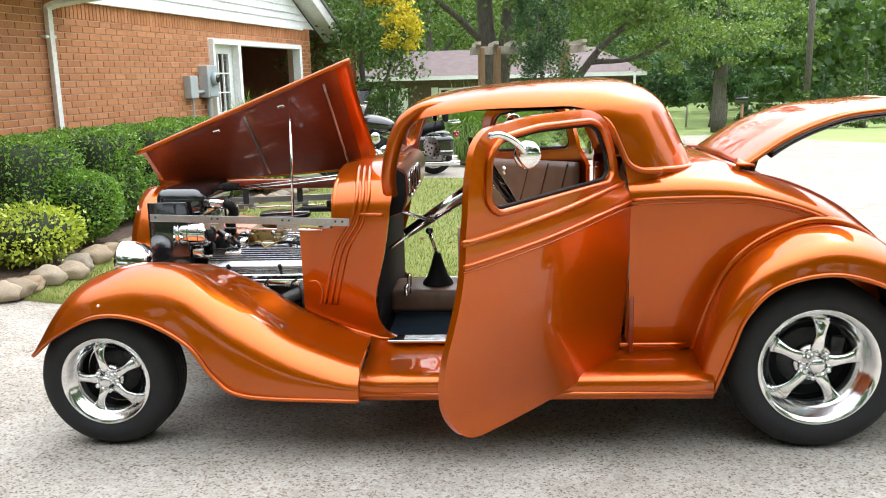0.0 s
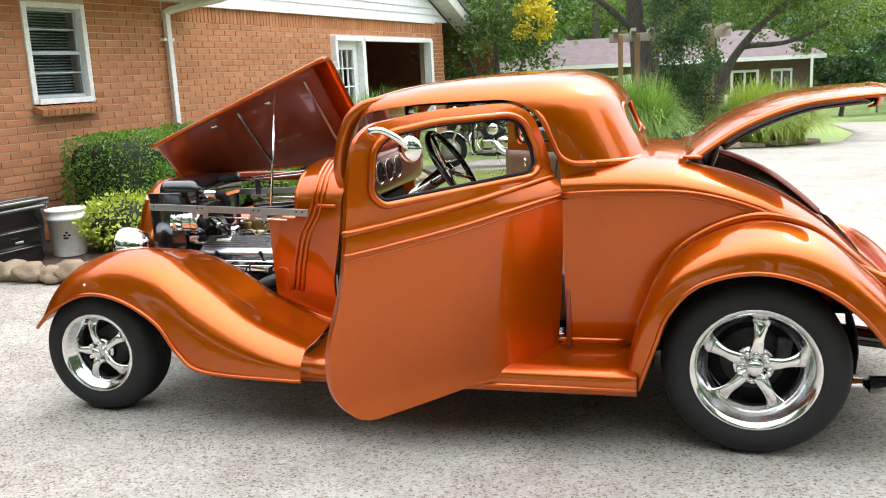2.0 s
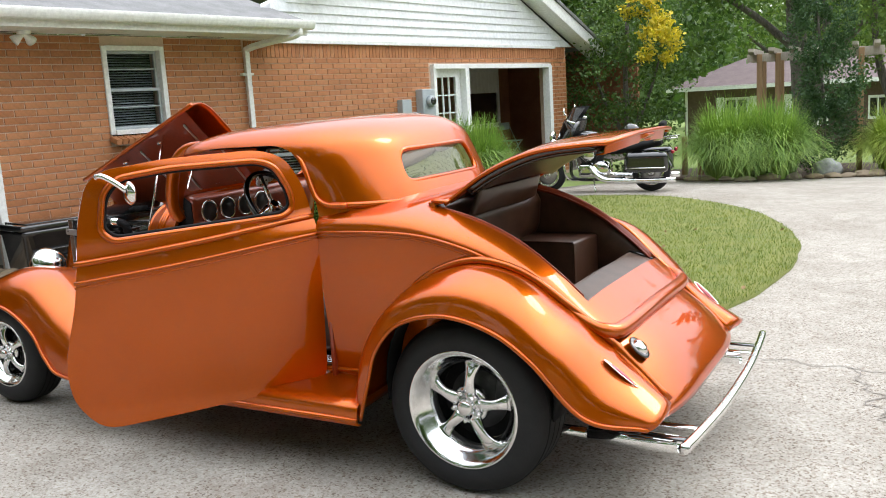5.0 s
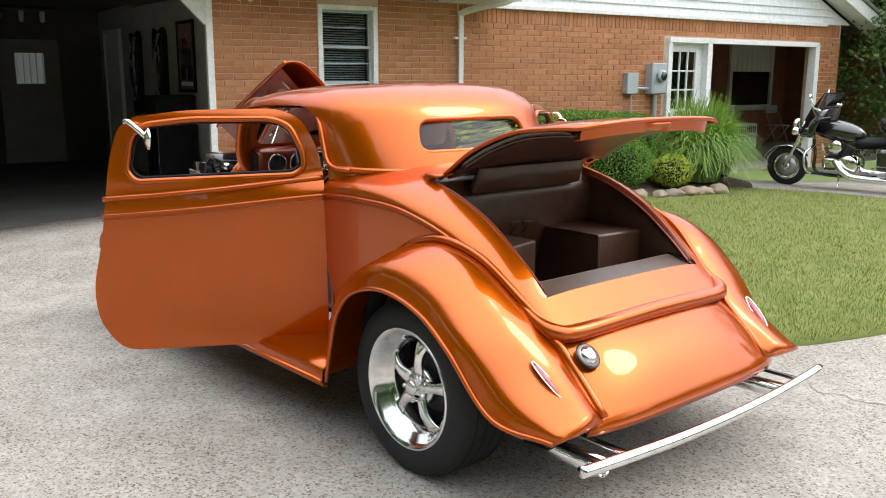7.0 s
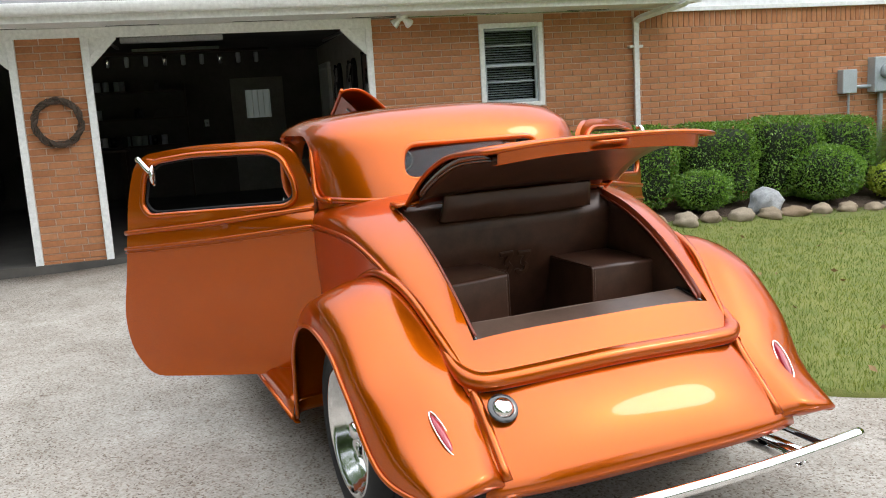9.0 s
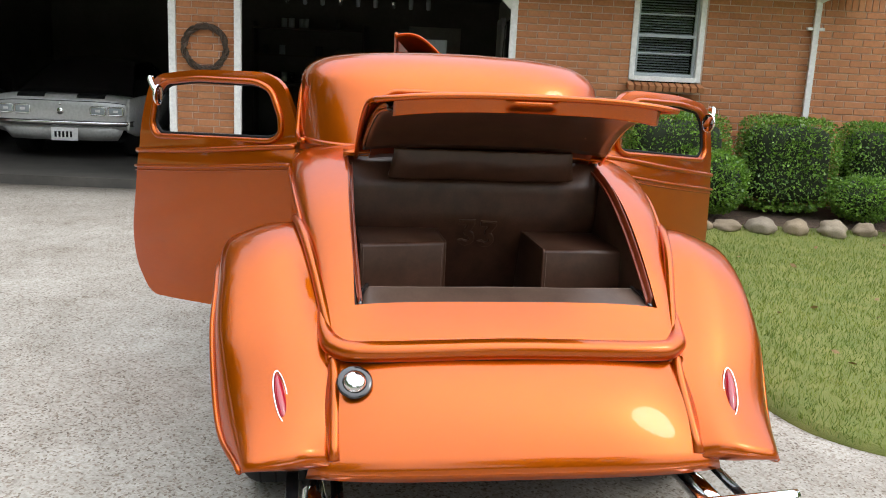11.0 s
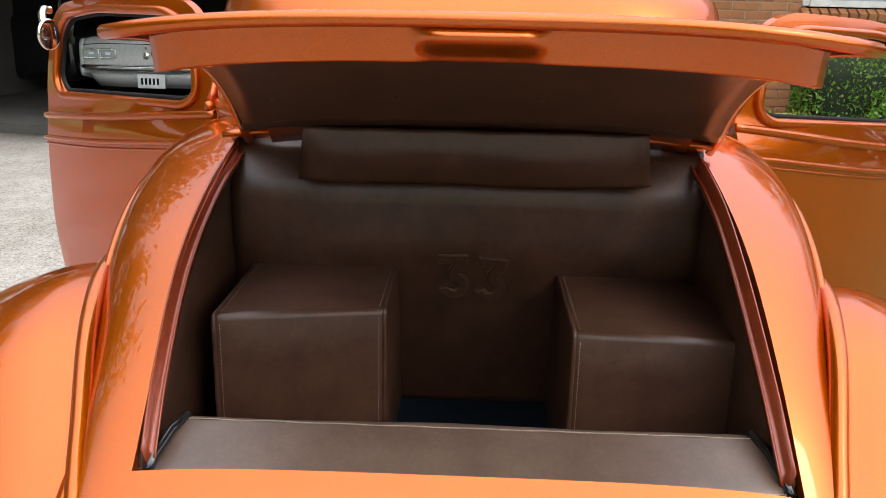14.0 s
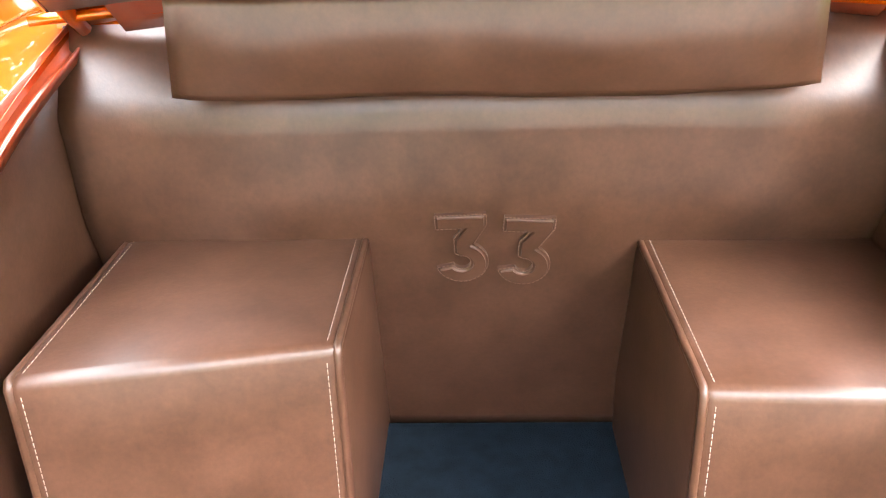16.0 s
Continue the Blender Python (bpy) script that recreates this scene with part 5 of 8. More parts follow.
R_IN = [(2.40, 0.60, 0.31), (2.43, 0.62, 0.46), (2.51, 0.64, 0.675), (2.64, 0.645, 0.81), (2.84, 0.632, 0.885), (3.03, 0.595, 0.845), (3.2, 0.55, 0.715), (3.36, 0.515, 0.575), (3.575, 0.515, 0.37)]
R_MID = [(2.393, 0.68, 0.30), (2.415, 0.70, 0.455), (2.485, 0.71, 0.655), (2.61, 0.71, 0.80), (2.84, 0.70, 0.883), (3.055, 0.675, 0.845), (3.235, 0.635, 0.70), (3.40, 0.595, 0.55), (3.598, 0.58, 0.40)]
R_CREST = [(2.386, 0.765, 0.29), (2.405, 0.775, 0.45), (2.472, 0.78, 0.63), (2.60, 0.78, 0.775), (2.84, 0.775, 0.86), (3.065, 0.755, 0.82), (3.25, 0.72, 0.675), (3.415, 0.675, 0.52), (3.608, 0.645, 0.395)]
R_SHOULDER = [(2.388, 0.838, 0.284), (2.418, 0.846, 0.45), (2.485, 0.852, 0.61), (2.612, 0.855, 0.745), (2.84, 0.855, 0.818), (3.06, 0.84, 0.77), (3.245, 0.825, 0.63), (3.40, 0.785, 0.47), (3.598, 0.735, 0.375)]
R_EDGE = [(2.43, 0.865, 0.275), (2.49, 0.875, 0.45), (2.54, 0.88, 0.58), (2.65, 0.88, 0.69), (2.84, 0.88, 0.735), (3.03, 0.87, 0.69), (3.18, 0.865, 0.59), (3.36, 0.83, 0.392), (3.565, 0.755, 0.352)]
for side in (-1, 1):
    fender("front_fender", [F_IN, F_MID, F_CREST, F_SHOULDER, F_EDGE], side)
    ob, rows = fender("rear_fender", [R_IN, R_MID, R_CREST, R_SHOULDER, R_EDGE], side)
    part("fender_welt", tube([r[0] + Vector((0, -side * 0.004, 0.012)) for r in rows], 0.016, 8), PAINT, ob)
    # rounded tail of the fender
    tail = rows[-1]
    low = [Vector((p.x - 0.035, p.y, min(p.z - 0.02, 0.355))) for p in tail]
    part("fender_tail", sheet([smooth_line([a, (a + b) / 2 + Vector((0.012, 0, 0)), b], 6) for a, b in zip(tail, low)]), PAINT, ob)
    lamp = part("tail_lamp", lathe([(0.0, -0.006), (0.6, -0.006), (0.9, 0.0), (1.0, 0.004), (0.8, 0.014), (0.45, 0.022), (0.0, 0.026)], 28, "z"), LENS_RED, ob, "slim ruby teardrop tail lamp in a chrome rim")
    eye, slant = Vector((3.439, side * 0.656, 0.510)), math.atan2(0.155, 0.175)
    lm = Matrix.Translation(eye) @ Matrix.Rotation(radians(39), 4, "Y") @ Matrix.Rotation(side * radians(14), 4, "X") @ Matrix.Rotation(side * radians(-10), 4, "Z")
    lamp.matrix_local = lm @ Matrix.Diagonal((0.074, 0.0155, 0.5, 1))
    rim = part("lamp_rim", tube([(0.079 * math.cos(a), 0.0185 * math.sin(a), 0.004) for a in (2 * math.pi * k / 32 for k in range(32))], 0.0026, 8, closed=True), CHROME, ob)
    rim.matrix_local = lm
    x0, x1 = 1.062, 2.425
    prof = [(0.50, 0.392), (0.56, 0.376), (0.64, 0.354), (0.80, 0.346), (0.845, 0.34), (0.872, 0.325), (0.882, 0.30), (0.882, 0.262), (0.874, 0.246), (0.855, 0.242)]
    line = smooth_line([(0, side * y, z) for y, z in prof], 30)
    board = part("running_board", thick(sheet([[Vector((x, p.y, p.z + 0.006 * (x - x0) / (x1 - x0))) for p in line] for x in np.linspace(x0, x1, 12)]), 0.006), PAINT, coupe, "smooth orange running board")
    part("sill_bead", tube([(x, side * (value(BELT_W, x) * 0.93 + 0.004), 0.388 if x > 1.1 else 0.388 + 0.22 * (1.1 - x)) for x in np.linspace(0.84, 2.37, 30)], 0.010, 8), PAINT, board)
    part("board_bead", tube([(x0, side * 0.884, 0.272), (x1, side * 0.884, 0.278)], 0.010, 8), PAINT, board)

# ---- tail pan, lip and bumper ----
pan_rows = []
for k in range(17):
    f = k / 16
    w, x = 0.515 + 0.07 * f, 3.375 + 0.265 * f + 0.02 * math.sin(math.pi * f)
    z = 0.605 - 0.275 * f
    if f > 0.9:
        x -= (f - 0.9) * 0.25
    pan_rows.append([Vector((x - 0.05 * (abs(y) ** 4), y * w, z + 0.03 * (1 - abs(y) ** 3) * math.sin(math.pi * (0.15 + f * 0.8)))) for y in np.linspace(-1, 1, 25)])
pan = part("tail_pan", thick(sheet(pan_rows), 0.006), PAINT, coupe, "smooth orange pan under the trunk")
lip_line = smooth_line([(3.20, -0.548, 0.715), (3.30, -0.535, 0.645), (3.365, -0.50, 0.615), (3.392, -0.40, 0.612), (3.40, 0.0, 0.622), (3.392, 0.40, 0.612), (3.365, 0.50, 0.615), (3.30, 0.535, 0.645), (3.20, 0.548, 0.715)], 60)
part("tail_lip", tube([p + Vector((-0.012, 0, 0.006)) for p in lip_line], 0.03, 14, radii=[0.008 + 0.023 * min(1, min(k, 59 - k) / 12) for k in range(60)]), PAINT, body)
part("pan_gap", tube([p + Vector((0.002, 0, -0.020)) for p in lip_line[8:-8]], 0.0032, 6), BLACK_MATT, pan)
cap = part("fuel_cap", lathe([(0.0, 0.022), (0.020, 0.021), (0.030, 0.014), (0.033, 0.004), (0.034, 0.0)], 30, "z"), POLISHED, pan, "polished round fuel cap in a dark bezel")
cap_m = Matrix.Translation((3.447, -0.455, 0.553)) @ Matrix.Rotation(radians(46), 4, "Y")
cap.matrix_local = cap_m
bez = part("cap_bezel", lathe([(0.030, -0.004), (0.048, -0.004), (0.050, 0.002), (0.046, 0.006), (0.034, 0.006)], 30, "z"), BLACK_GLOSS, pan)
bez.matrix_local = cap_m
bumper = part("bumper_bar", tube(smooth_line([(3.686, -0.755, 0.302), (3.698, -0.60, 0.298), (3.712, -0.30, 0.290), (3.716, 0.0, 0.287), (3.712, 0.30, 0.290), (3.698, 0.60, 0.298), (3.686, 0.755, 0.302)], 50), 0.020, 14), CHROME, coupe, "chrome tubular rear bumper")
for y in (-0.62, -0.50, 0.50, 0.62):
    part("bumper_bracket", box_bm(3.56, y, 0.282, 0.28, 0.035, 0.008, 0.003), BLACK_GLOSS if abs(y) > 0.55 else POLISHED, bumper)
for side in (-1, 1):
    tip = part("exhaust_tip", join(tube([(3.28, side * 0.56, 0.23), (3.62, side * 0.56, 0.235)], 0.034, 16, caps=False), tube([(3.05, side * 0.56, 0.23), (3.30, side * 0.56, 0.23)], 0.022, 12)), CHROME, coupe, "chrome exhaust tip")
    md = tip.modifiers.new("wall", "SOLIDIFY")
    md.thickness = 0.003


# ---- trunk lid, hinged at its top edge ----
lid_pts = [(2.595, 1.118), (2.81, 1.066), (3.0, 0.975), (3.145, 0.857), (3.285, 0.722)]
hinge = Vector((2.60, 0, 1.118))
lid_turn = Matrix.Translation(hinge) @ Matrix.Rotation(radians(-47.0), 4, "Y") @ Matrix.Translation(-hinge)
lid_root = new("trunk_lid")
lid_root.parent = coupe
lid_root["label"] = "raised orange trunk lid"
lid_root.matrix_local = lid_turn
line = smooth_line([(x, 0, z) for x, z in lid_pts], 30)


def lid_rows(w0, w1, drop, sag, drop_end=None):
    rows = []
    for k, p in enumerate(line):
        w = w0 + (w1 - w0) * k / 29
        d = drop if drop_end is None else drop + (drop_end - drop) * min(1, k / 20)
        row = []
        for y in np.linspace(-1, 1, 25):
            q = curve_at(line, k / 29 * (1 - 0.085 * abs(y) ** 5))
            row.append(Vector((q.x, 0.024 + w * y, q.z - d - sag * abs(y) ** 3)))
        rows.append(row)
    return rows


part("lid_skin", thick(sheet(lid_rows(0.450, 0.430, 0.0, 0.03)), 0.006), PAINT, lid_root)
edge_rows = lid_rows(0.450, 0.430, 0.010, 0.03)
rim_line = [r[0] for r in edge_rows] + edge_rows[-1][1:-1] + [r[-1] for r in edge_rows[::-1]]
part("lid_flange", tube(rim_line, 0.009, 10), PAINT, lid_root)
under = lid_rows(0.405, 0.345, 0.014, 0.02, 0.030)
part("lid_frame", thick(sheet(under[:-5]), 0.01), PAINT_SHADED, lid_root, "orange inner frame of the lid")
face = lid_rows(0.40, 0.385, 0.0, 0.028)[-1]
AFT, RISE = Vector((0.682, 0, -0.731)), Vector((0.731, 0, 0.682))
face_rows = []
for k in range(15):
    f = k / 14
    row = []
    for q in [curve_at(face, j / 72) for j in range(73)]:
        across = ease(min(1, max(0, 0.078 - abs(q.y - 0.018)) / 0.030))
        swell = 0.023 * across * (math.sin(math.pi * min(1, f / 0.7)) ** 0.8 if f < 0.7 else -0.8 * math.sin(math.pi * (f - 0.7) / 0.6))
        row.append(q + RISE * (-0.010 - 0.043 * f) + AFT * (-0.005 - 0.010 * f + swell))
    face_rows.append(row)
face_rows.append([q + RISE * -0.003 - AFT * 0.030 for q in face_rows[-1]])
part("lid_face", thick(sheet(face_rows), 0.005), PAINT, lid_root, "orange lid edge with a swelling finger pull")
lining_rows = lid_rows(0.436, 0.385, 0.048, 0.016, 0.050)[4:27]
lining = part("lid_lining", thick(sheet(lining_rows), 0.014), LEATHER, lid_root, "brown leather lid lining")
skirt_rows = lid_rows(0.442, 0.395, 0.008, 0.028)[1:27]
for j in (0, -1):
    part("lining_side", thick(sheet([[a[j], a[j].lerp(b[j], 0.6), b[j] + Vector((0, 0, -0.010))] for a, b in zip(skirt_rows[3:], lining_rows)]), 0.004), BLACK_GLOSS, lining, "glossy black side of the lining")
    part("lining_welt", tube([r[j] + Vector((0, 0, -0.008)) for r in lining_rows], 0.007, 8), BLACK_GLOSS, lining)
for y in (-0.33, -0.11, 0.11, 0.33):
    for k in (6, 22):
        q = lining_rows[k - 2][int((y / 0.4 + 1) * 12)]
        part("trim_screw", lathe([(0.0, -0.004), (0.0025, -0.003), (0.004, 0.001), (0.0, 0.001)], 10, "z", q + Vector((0, 0, -0.012))), CHROME, lid_root)
# padded apron between lid and trunk
apron = []
for k in range(15):
    f = k / 14
    edge = 0.316 + 0.018 * f
    apron.append([Vector((2.732 - 0.036 * f + 0.012 * math.sin(math.pi * f) * (1 - abs(y) ** 8), 0.018 + edge * y, 1.131 - (0.103 + 0.006 * (1 - abs(y) ** 12) + 0.002 * math.sin(5 * y)) * f + 0.004 * noise.noise((y * 3, f * 3, 2)))) for y in np.linspace(-1, 1, 36)])
part("trunk_apron", thick(sheet(apron), 0.022), LEATHER, coupe, "padded brown leather apron")
for side in (-1, 1):
    # Added tapering strip; imitates the bright sky-lit deck edge under the lid.
    part("lit_deck_strip", thick(sheet([[Vector((2.585 + 0.075 * f * (1 - 0.7 * g) + 0.045 * g, side * (0.47 - 0.17 * g), 1.110 + 0.012 * g - 0.004 * f)) for g in np.linspace(0, 1, 8)] for f in np.linspace(0, 1, 4)]), 0.010), PAINT, body)
    gut = smooth_line([(2.60, side * 0.452, 1.085), (2.80, side * 0.456, 1.03), (2.98, side * 0.457, 0.945), (3.13, side * 0.458 + 0.008, 0.83), (3.228, side * 0.457 + 0.016, 0.738)], 30)
    part("trunk_gutter", thick(sheet([[p + Vector((0, 0, 0.004)), p + Vector((0, -side * 0.004, -0.016)), p + Vector((-0.006, -side * 0.012, -0.020)), p + Vector((-0.007, -side * 0.013, -0.012))] for p in gut]), 0.003), PAINT_SHADED, body)

# ---- trunk trim ----
trim = new("trunk_trim")
trim.parent = coupe
trim["label"] = "brown leather trunk lining"
LEATHER_EDGE = surface("worn_thread", (0.13, 0.075, 0.05), (0.17, 0.10, 0.07), 60, 0.7)


def padded(name, sx, sy, sz, m, r=0.012, mat=LEATHER, parent=trim, label="", lumps=0.0):
    if not lumps:
        ob = part(name, box_bm(0, 0, 0, sx, sy, sz, r, 3), mat, parent, label)
        crisp(ob, 50)
        ob.matrix_local = m
        return ob
    bm = box_bm(0, 0, 0, sx, sy, sz)
    bmesh.ops.subdivide_edges(bm, edges=bm.edges[:], cuts=24, use_grid_fill=True)
    for v in bm.verts:
        c = v.co
        q = Vector([min(max(c[i], -(s / 2 - r)), s / 2 - r) for i, s in enumerate((sx, sy, sz))])
        d = c - q
        if d.length > 1e-6:
            v.co = q + d.normalized() * r
        if lumps:
            v.co += Vector((1, 0, 0)) * lumps * noise.noise(c * 7)
    bmesh.ops.recalc_face_normals(bm, faces=bm.faces)
    ob = part(name, bm, mat, parent, label)
    ob.matrix_local = m
    return ob


lean = 17.6
panel_rows = []
for k in range(27):
    z = 0.49 + 0.597 * k / 26
    x = 2.535 + 0.318 * (min(z, 0.875) - 0.505) + 0.10 * max(0, z - 0.875) - 0.78 * max(0, z - 1.0)
    panel_rows.append([Vector((x + 0.006 * noise.noise((y * 6, z * 6, 3)) + 0.012 * ease((y - 0.18) / 0.2) * ease((z - 0.80) / 0.1), y, z)) for y in np.linspace(-0.458, 0.464, 44)])
part("back_panel", thick(sheet(panel_rows), 0.02), LEATHER, trim, "smooth leather panel behind the wheel boxes")
left_box = padded("wheel_box", 0.40, 0.295, 0.356, pose(2.714, -0.275, 0.660), 0.013, label="stitched leather wheel box")
right_box = padded("wheel_box", 0.40, 0.285, 0.348, pose(2.757, 0.333, 0.656), 0.013, label="stitched leather wheel box")
for half, ob, top, skew in ((0.1435, left_box, 0.1745, -0.20), (0.1385, right_box, 0.1705, 0.06)):
    pieces = [ob]
    for y in (-half, half):
        seam = [Vector((-0.18 + 0.372 * k / 16, y, top)) if k < 17 else Vector((0.1965, y, top - 0.0065 - 0.31 * (k - 17) / 16)) for k in range(34)]
        pieces.append(part("box_seam", tube(seam, 0.0045, 6), LEATHER, ob))
        stitch = bmesh.new()
        inset = y - math.copysign(0.010, y)
        for k in range(88):
            if k < 46:
                p = Vector((-0.17 + 0.36 * k / 46, inset, top + 0.0035))
                q = p + Vector((0.0055, 0, 0))
            else:
                p = Vector((0.200, inset, top - 0.014 - 0.30 * (k - 46) / 42))
                q = p + Vector((0, 0, -0.005))
            stitch = join(stitch, tube([p, q], 0.0006, 4))
        pieces.append(part("box_stitching", stitch, STITCH, ob))
        pieces[-1]["kind"] = "stuff"
    for piece in pieces:
        for v in piece.data.vertices:
            v.co.x += skew * v.co.y
for side in (-1, 1):
    edge = smooth_line([(2.56, side * 0.466, 1.085), (2.80, side * 0.466, 1.02), (2.98, side * 0.464, 0.932), (3.13, side * 0.463 + 0.008, 0.815), (3.222, side * 0.464 + 0.014, 0.725)], 24)
    part("side_panel", thick(sheet([[p, Vector((p.x - 0.002, p.y + side * 0.002, p.z * 0.6 + 0.2)), Vector((p.x - 0.004, p.y, 0.49))] for p in edge]), 0.008), LEATHER, trim)
padded("trunk_floor", 0.75, 0.97, 0.02, pose(2.92, 0, 0.495), 0.006, CARPET, trim, "dark navy trunk carpet")
padded("rear_wall", 0.02, 0.93, 0.23, pose(3.215, 0.01, 0.595), 0.006)
sill_pad = padded("sill_pad", 0.128, 0.900, 0.040, pose(3.176, 0.018, 0.712, 0, 17, 0), 0.018, mat=PAD_LEATHER, label="rolled leather pad along the trunk sill", lumps=0.005)
for side in (-1, 1):
    part("pad_end", tube([(-0.058, side * 0.425, 0.018), (-0.02, side * 0.440, 0.021), (0.03, side * 0.450, 0.019), (0.056, side * 0.452, 0.014)], 0.008, 8), BLACK_GLOSS, sill_pad, "dark slanting end binding")
part("pad_seam", tube([(-0.046, -0.42 + 0.84 * k / 30, 0.0206 + 0.0006 * math.sin(k * 1.7)) for k in range(31)], 0.0009, 5), STITCH, sill_pad)
part("pad_seam", tube([(0.056, -0.445 + 0.89 * k / 30, 0.0165 + 0.0006 * math.sin(k * 2.3)) for k in range(31)], 0.0007, 5), STITCH, sill_pad)
part("hinge_bar", box_bm(2.585, 0, 1.088, 0.03, 0.94, 0.03, 0.006), PAINT, trim)
def flat_three(w=0.060, h=0.106, band=0.021):
    """Outline of a figure three with a flat top, a slanting neck and a round bowl, in the plane."""
    r = h * 0.30
    cx, cy = w / 2 - r, -h / 2 + r
    outer = [(cx + r * math.cos(t), cy + r * math.sin(t)) for t in np.linspace(radians(-165), radians(62), 22)]
    inner = [(cx + (r - band) * math.cos(t), cy + (r - band) * math.sin(t)) for t in np.linspace(radians(100), radians(-160), 18)]
    top = [(w / 2, h / 2 - 0.016), (w / 2, h / 2), (-w / 2, h / 2), (-w / 2, h / 2 - band), (w / 2 - 0.029, h / 2 - band), (-w * 0.16, cy + r + 0.006), (-w * 0.16, cy + r - band + 0.004)]
    return outer + top + inner


figures = [((-0.038, 0.003), 2), ((0.038, -0.003), -3)]
back = Matrix.Translation((2.6375, 0.022, 0.821)) @ Matrix.Rotation(radians(lean), 4, "Y") @ Matrix.Rotation(radians(90), 4, "Z") @ Matrix.Rotation(radians(90), 4, "X")
for (fx, fy), tilt in figures:
    place = back @ Matrix.Translation((fx, fy, 0)) @ Matrix.Rotation(radians(tilt), 4, "Z")
    pts = flat_three()
    bm = prism(pts, "z", -0.010, 0.0065)
    bmesh.ops.bevel(bm, geom=[e for e in bm.edges if all(v.co.z > 0.005 for v in e.verts)], offset=0.0035, segments=3, affect="EDGES")
    fig = part("quilted_figure", bm, LEATHER, trim, "padded leather figure three", smooth=False)
    fig.matrix_local = place
    crisp(fig, 50)
    thread = bmesh.new()
    ring = [Vector((x, y, 0.0035)) for x, y in pts]
    for a, b in zip(ring, ring[1:] + ring[:1]):
        steps = max(1, int((b - a).length / 0.0045))
        for q in range(steps):
            thread = join(thread, tube([a.lerp(b, (q + 0.1) / steps), a.lerp(b, (q + 0.75) / steps)], 0.0007, 4))
    part("figure_stitching", thread, LEATHER_EDGE, trim).matrix_local = place

# ---- hood, hinged along its far edge and propped up ----
hood_root = new("hood")
hood_root.parent = coupe
hood_root["label"] = "propped-open orange hood with a plain underside"
rows = []
for i in range(31):
    s = i / 30
    w, ez, crown = 0.125 + 0.247 * s, 0.985 + 0.045 * s, 0.042 + 0.078 * s
    row = []
    for y in [math.sin(q) for q in np.linspace(math.pi / 2, -math.pi / 2, 25)]:
        a = 0.85 * abs(y) ** 7 + 0.15 * y * y
        x = -0.06 + (1.095 - 0.03 * (y + 1) / 2 - 0.02 * (1 - y * y) * s ** 4) * s
        row.append(Vector((x, w * y, ez + crown * (1 - a))))
    rows.append(row)
a, b = rows[0][0], rows[-1][0]
axis = (b - a).normalized()
swing = Matrix.Translation(a) @ Matrix.Rotation(radians(-47.5), 4, axis) @ Matrix.Translation(-a)
hood_root.matrix_local = swing
hb = sheet(rows)
hood_skin = part("hood_skin", thick(hb, 0.006), PAINT, hood_root)
part("hood_lining", sheet([[r[1].lerp(r[-2], q) + Vector((0, 0, -0.001)) for q in np.linspace(0, 1, 9)] for r in rows[1:-2]]), PAINT_SHADED, hood_root, "satin orange underside")
part("hood_edge", tube([r[-1] for r in rows], 0.012, 8), PAINT, hood_root)
part("hood_centre_ridge", tube([r[12] + Vector((0, 0, 0.002)) for r in rows], 0.006, 6), PAINT, hood_root)
for i in (15, 26):
    part("hood_stiffener", tube([rows[i][1].lerp(rows[i][-2], q) + Vector((0, 0, -0.006)) for q in np.linspace(0.06, 0.90, 9)], 0.0065, 4), BRUSHED, hood_root, "thin steel brace strip")
for i in (11, 20):
    q = rows[i][1].lerp(rows[i][-2], 0.88) + Vector((0, 0, 0.012))
    part("hood_catch", box_bm(q.x, q.y, q.z - 0.028, 0.035, 0.016, 0.024, 0.004), CHROME, hood_root)
part("hood_prop", tube([(0.70, -0.30, 0.895), (0.665, -0.085, 1.415)], 0.006, 8), CHROME, coupe, "thin chrome prop rod")
for y0, y1, zr, x1 in ((-0.325, -0.522, 0.897, 0.99), (0.31, 0.44, 0.876, 0.80)):
    x0 = 0.06
    turn = math.degrees(math.atan2(y1 - y0, x1 - x0))
    out = -1 if y0 < 0 else 1

    def along(f, dz=0.0, off=0.0):
        return (x0 + (x1 - x0) * f, y0 + (y1 - y0) * f + off * out, zr + dz)

    def plate_at(f, dz, l, h, d=0.006, off=0.0):
        bm = box_bm(0, 0, 0, l, d, h, 0.0015)
        bmesh.ops.transform(bm, matrix=Matrix.Translation(along(f, dz, off)) @ Matrix.Rotation(radians(turn), 4, "Z"), verts=bm.verts)
        return bm

    bar = part("hood_rail", plate_at(0.5, 0, math.hypot(x1 - x0, y1 - y0), 0.032, 0.008), BRUSHED, coupe, "flat steel hood rail with bolts", smooth=False)
    for f in (0.03, 0.325, 0.355, 0.68, 0.712, 0.935, 0.968):
        part("rail_bolt", lathe([(0.0, -0.003), (0.005, -0.002), (0.005, 0.002), (0.0, 0.003)], 10, "y", along(f, 0.004, 0.005)), CAST, bar)
    for f in (0.33, 0.70):
        for d in (-0.036, 0.036):
            part("rail_bracket", plate_at(f + d, -0.028, 0.030, 0.036, 0.005, -0.006), BRUSHED, bar, smooth=False)
        part("rail_bracket", plate_at(f, -0.024, 0.085, 0.010, 0.018, -0.010), BRUSHED, bar, smooth=False)
        if out > 0:
            part("rail_bracket", plate_at(f, 0.02, 0.030, 0.085, 0.005, -0.006), CAST, bar, smooth=False)
    part("latch_rod", tube([along(0.36, -0.038, -0.01), along(0.87, -0.038, -0.01)], 0.0045, 8), POLISHED, bar)
part("hood_strut", tube([(0.31, -0.01, 0.985), (0.91, 0.03, 1.038)], 0.005, 6), CHROME, coupe, "slim chrome strut")
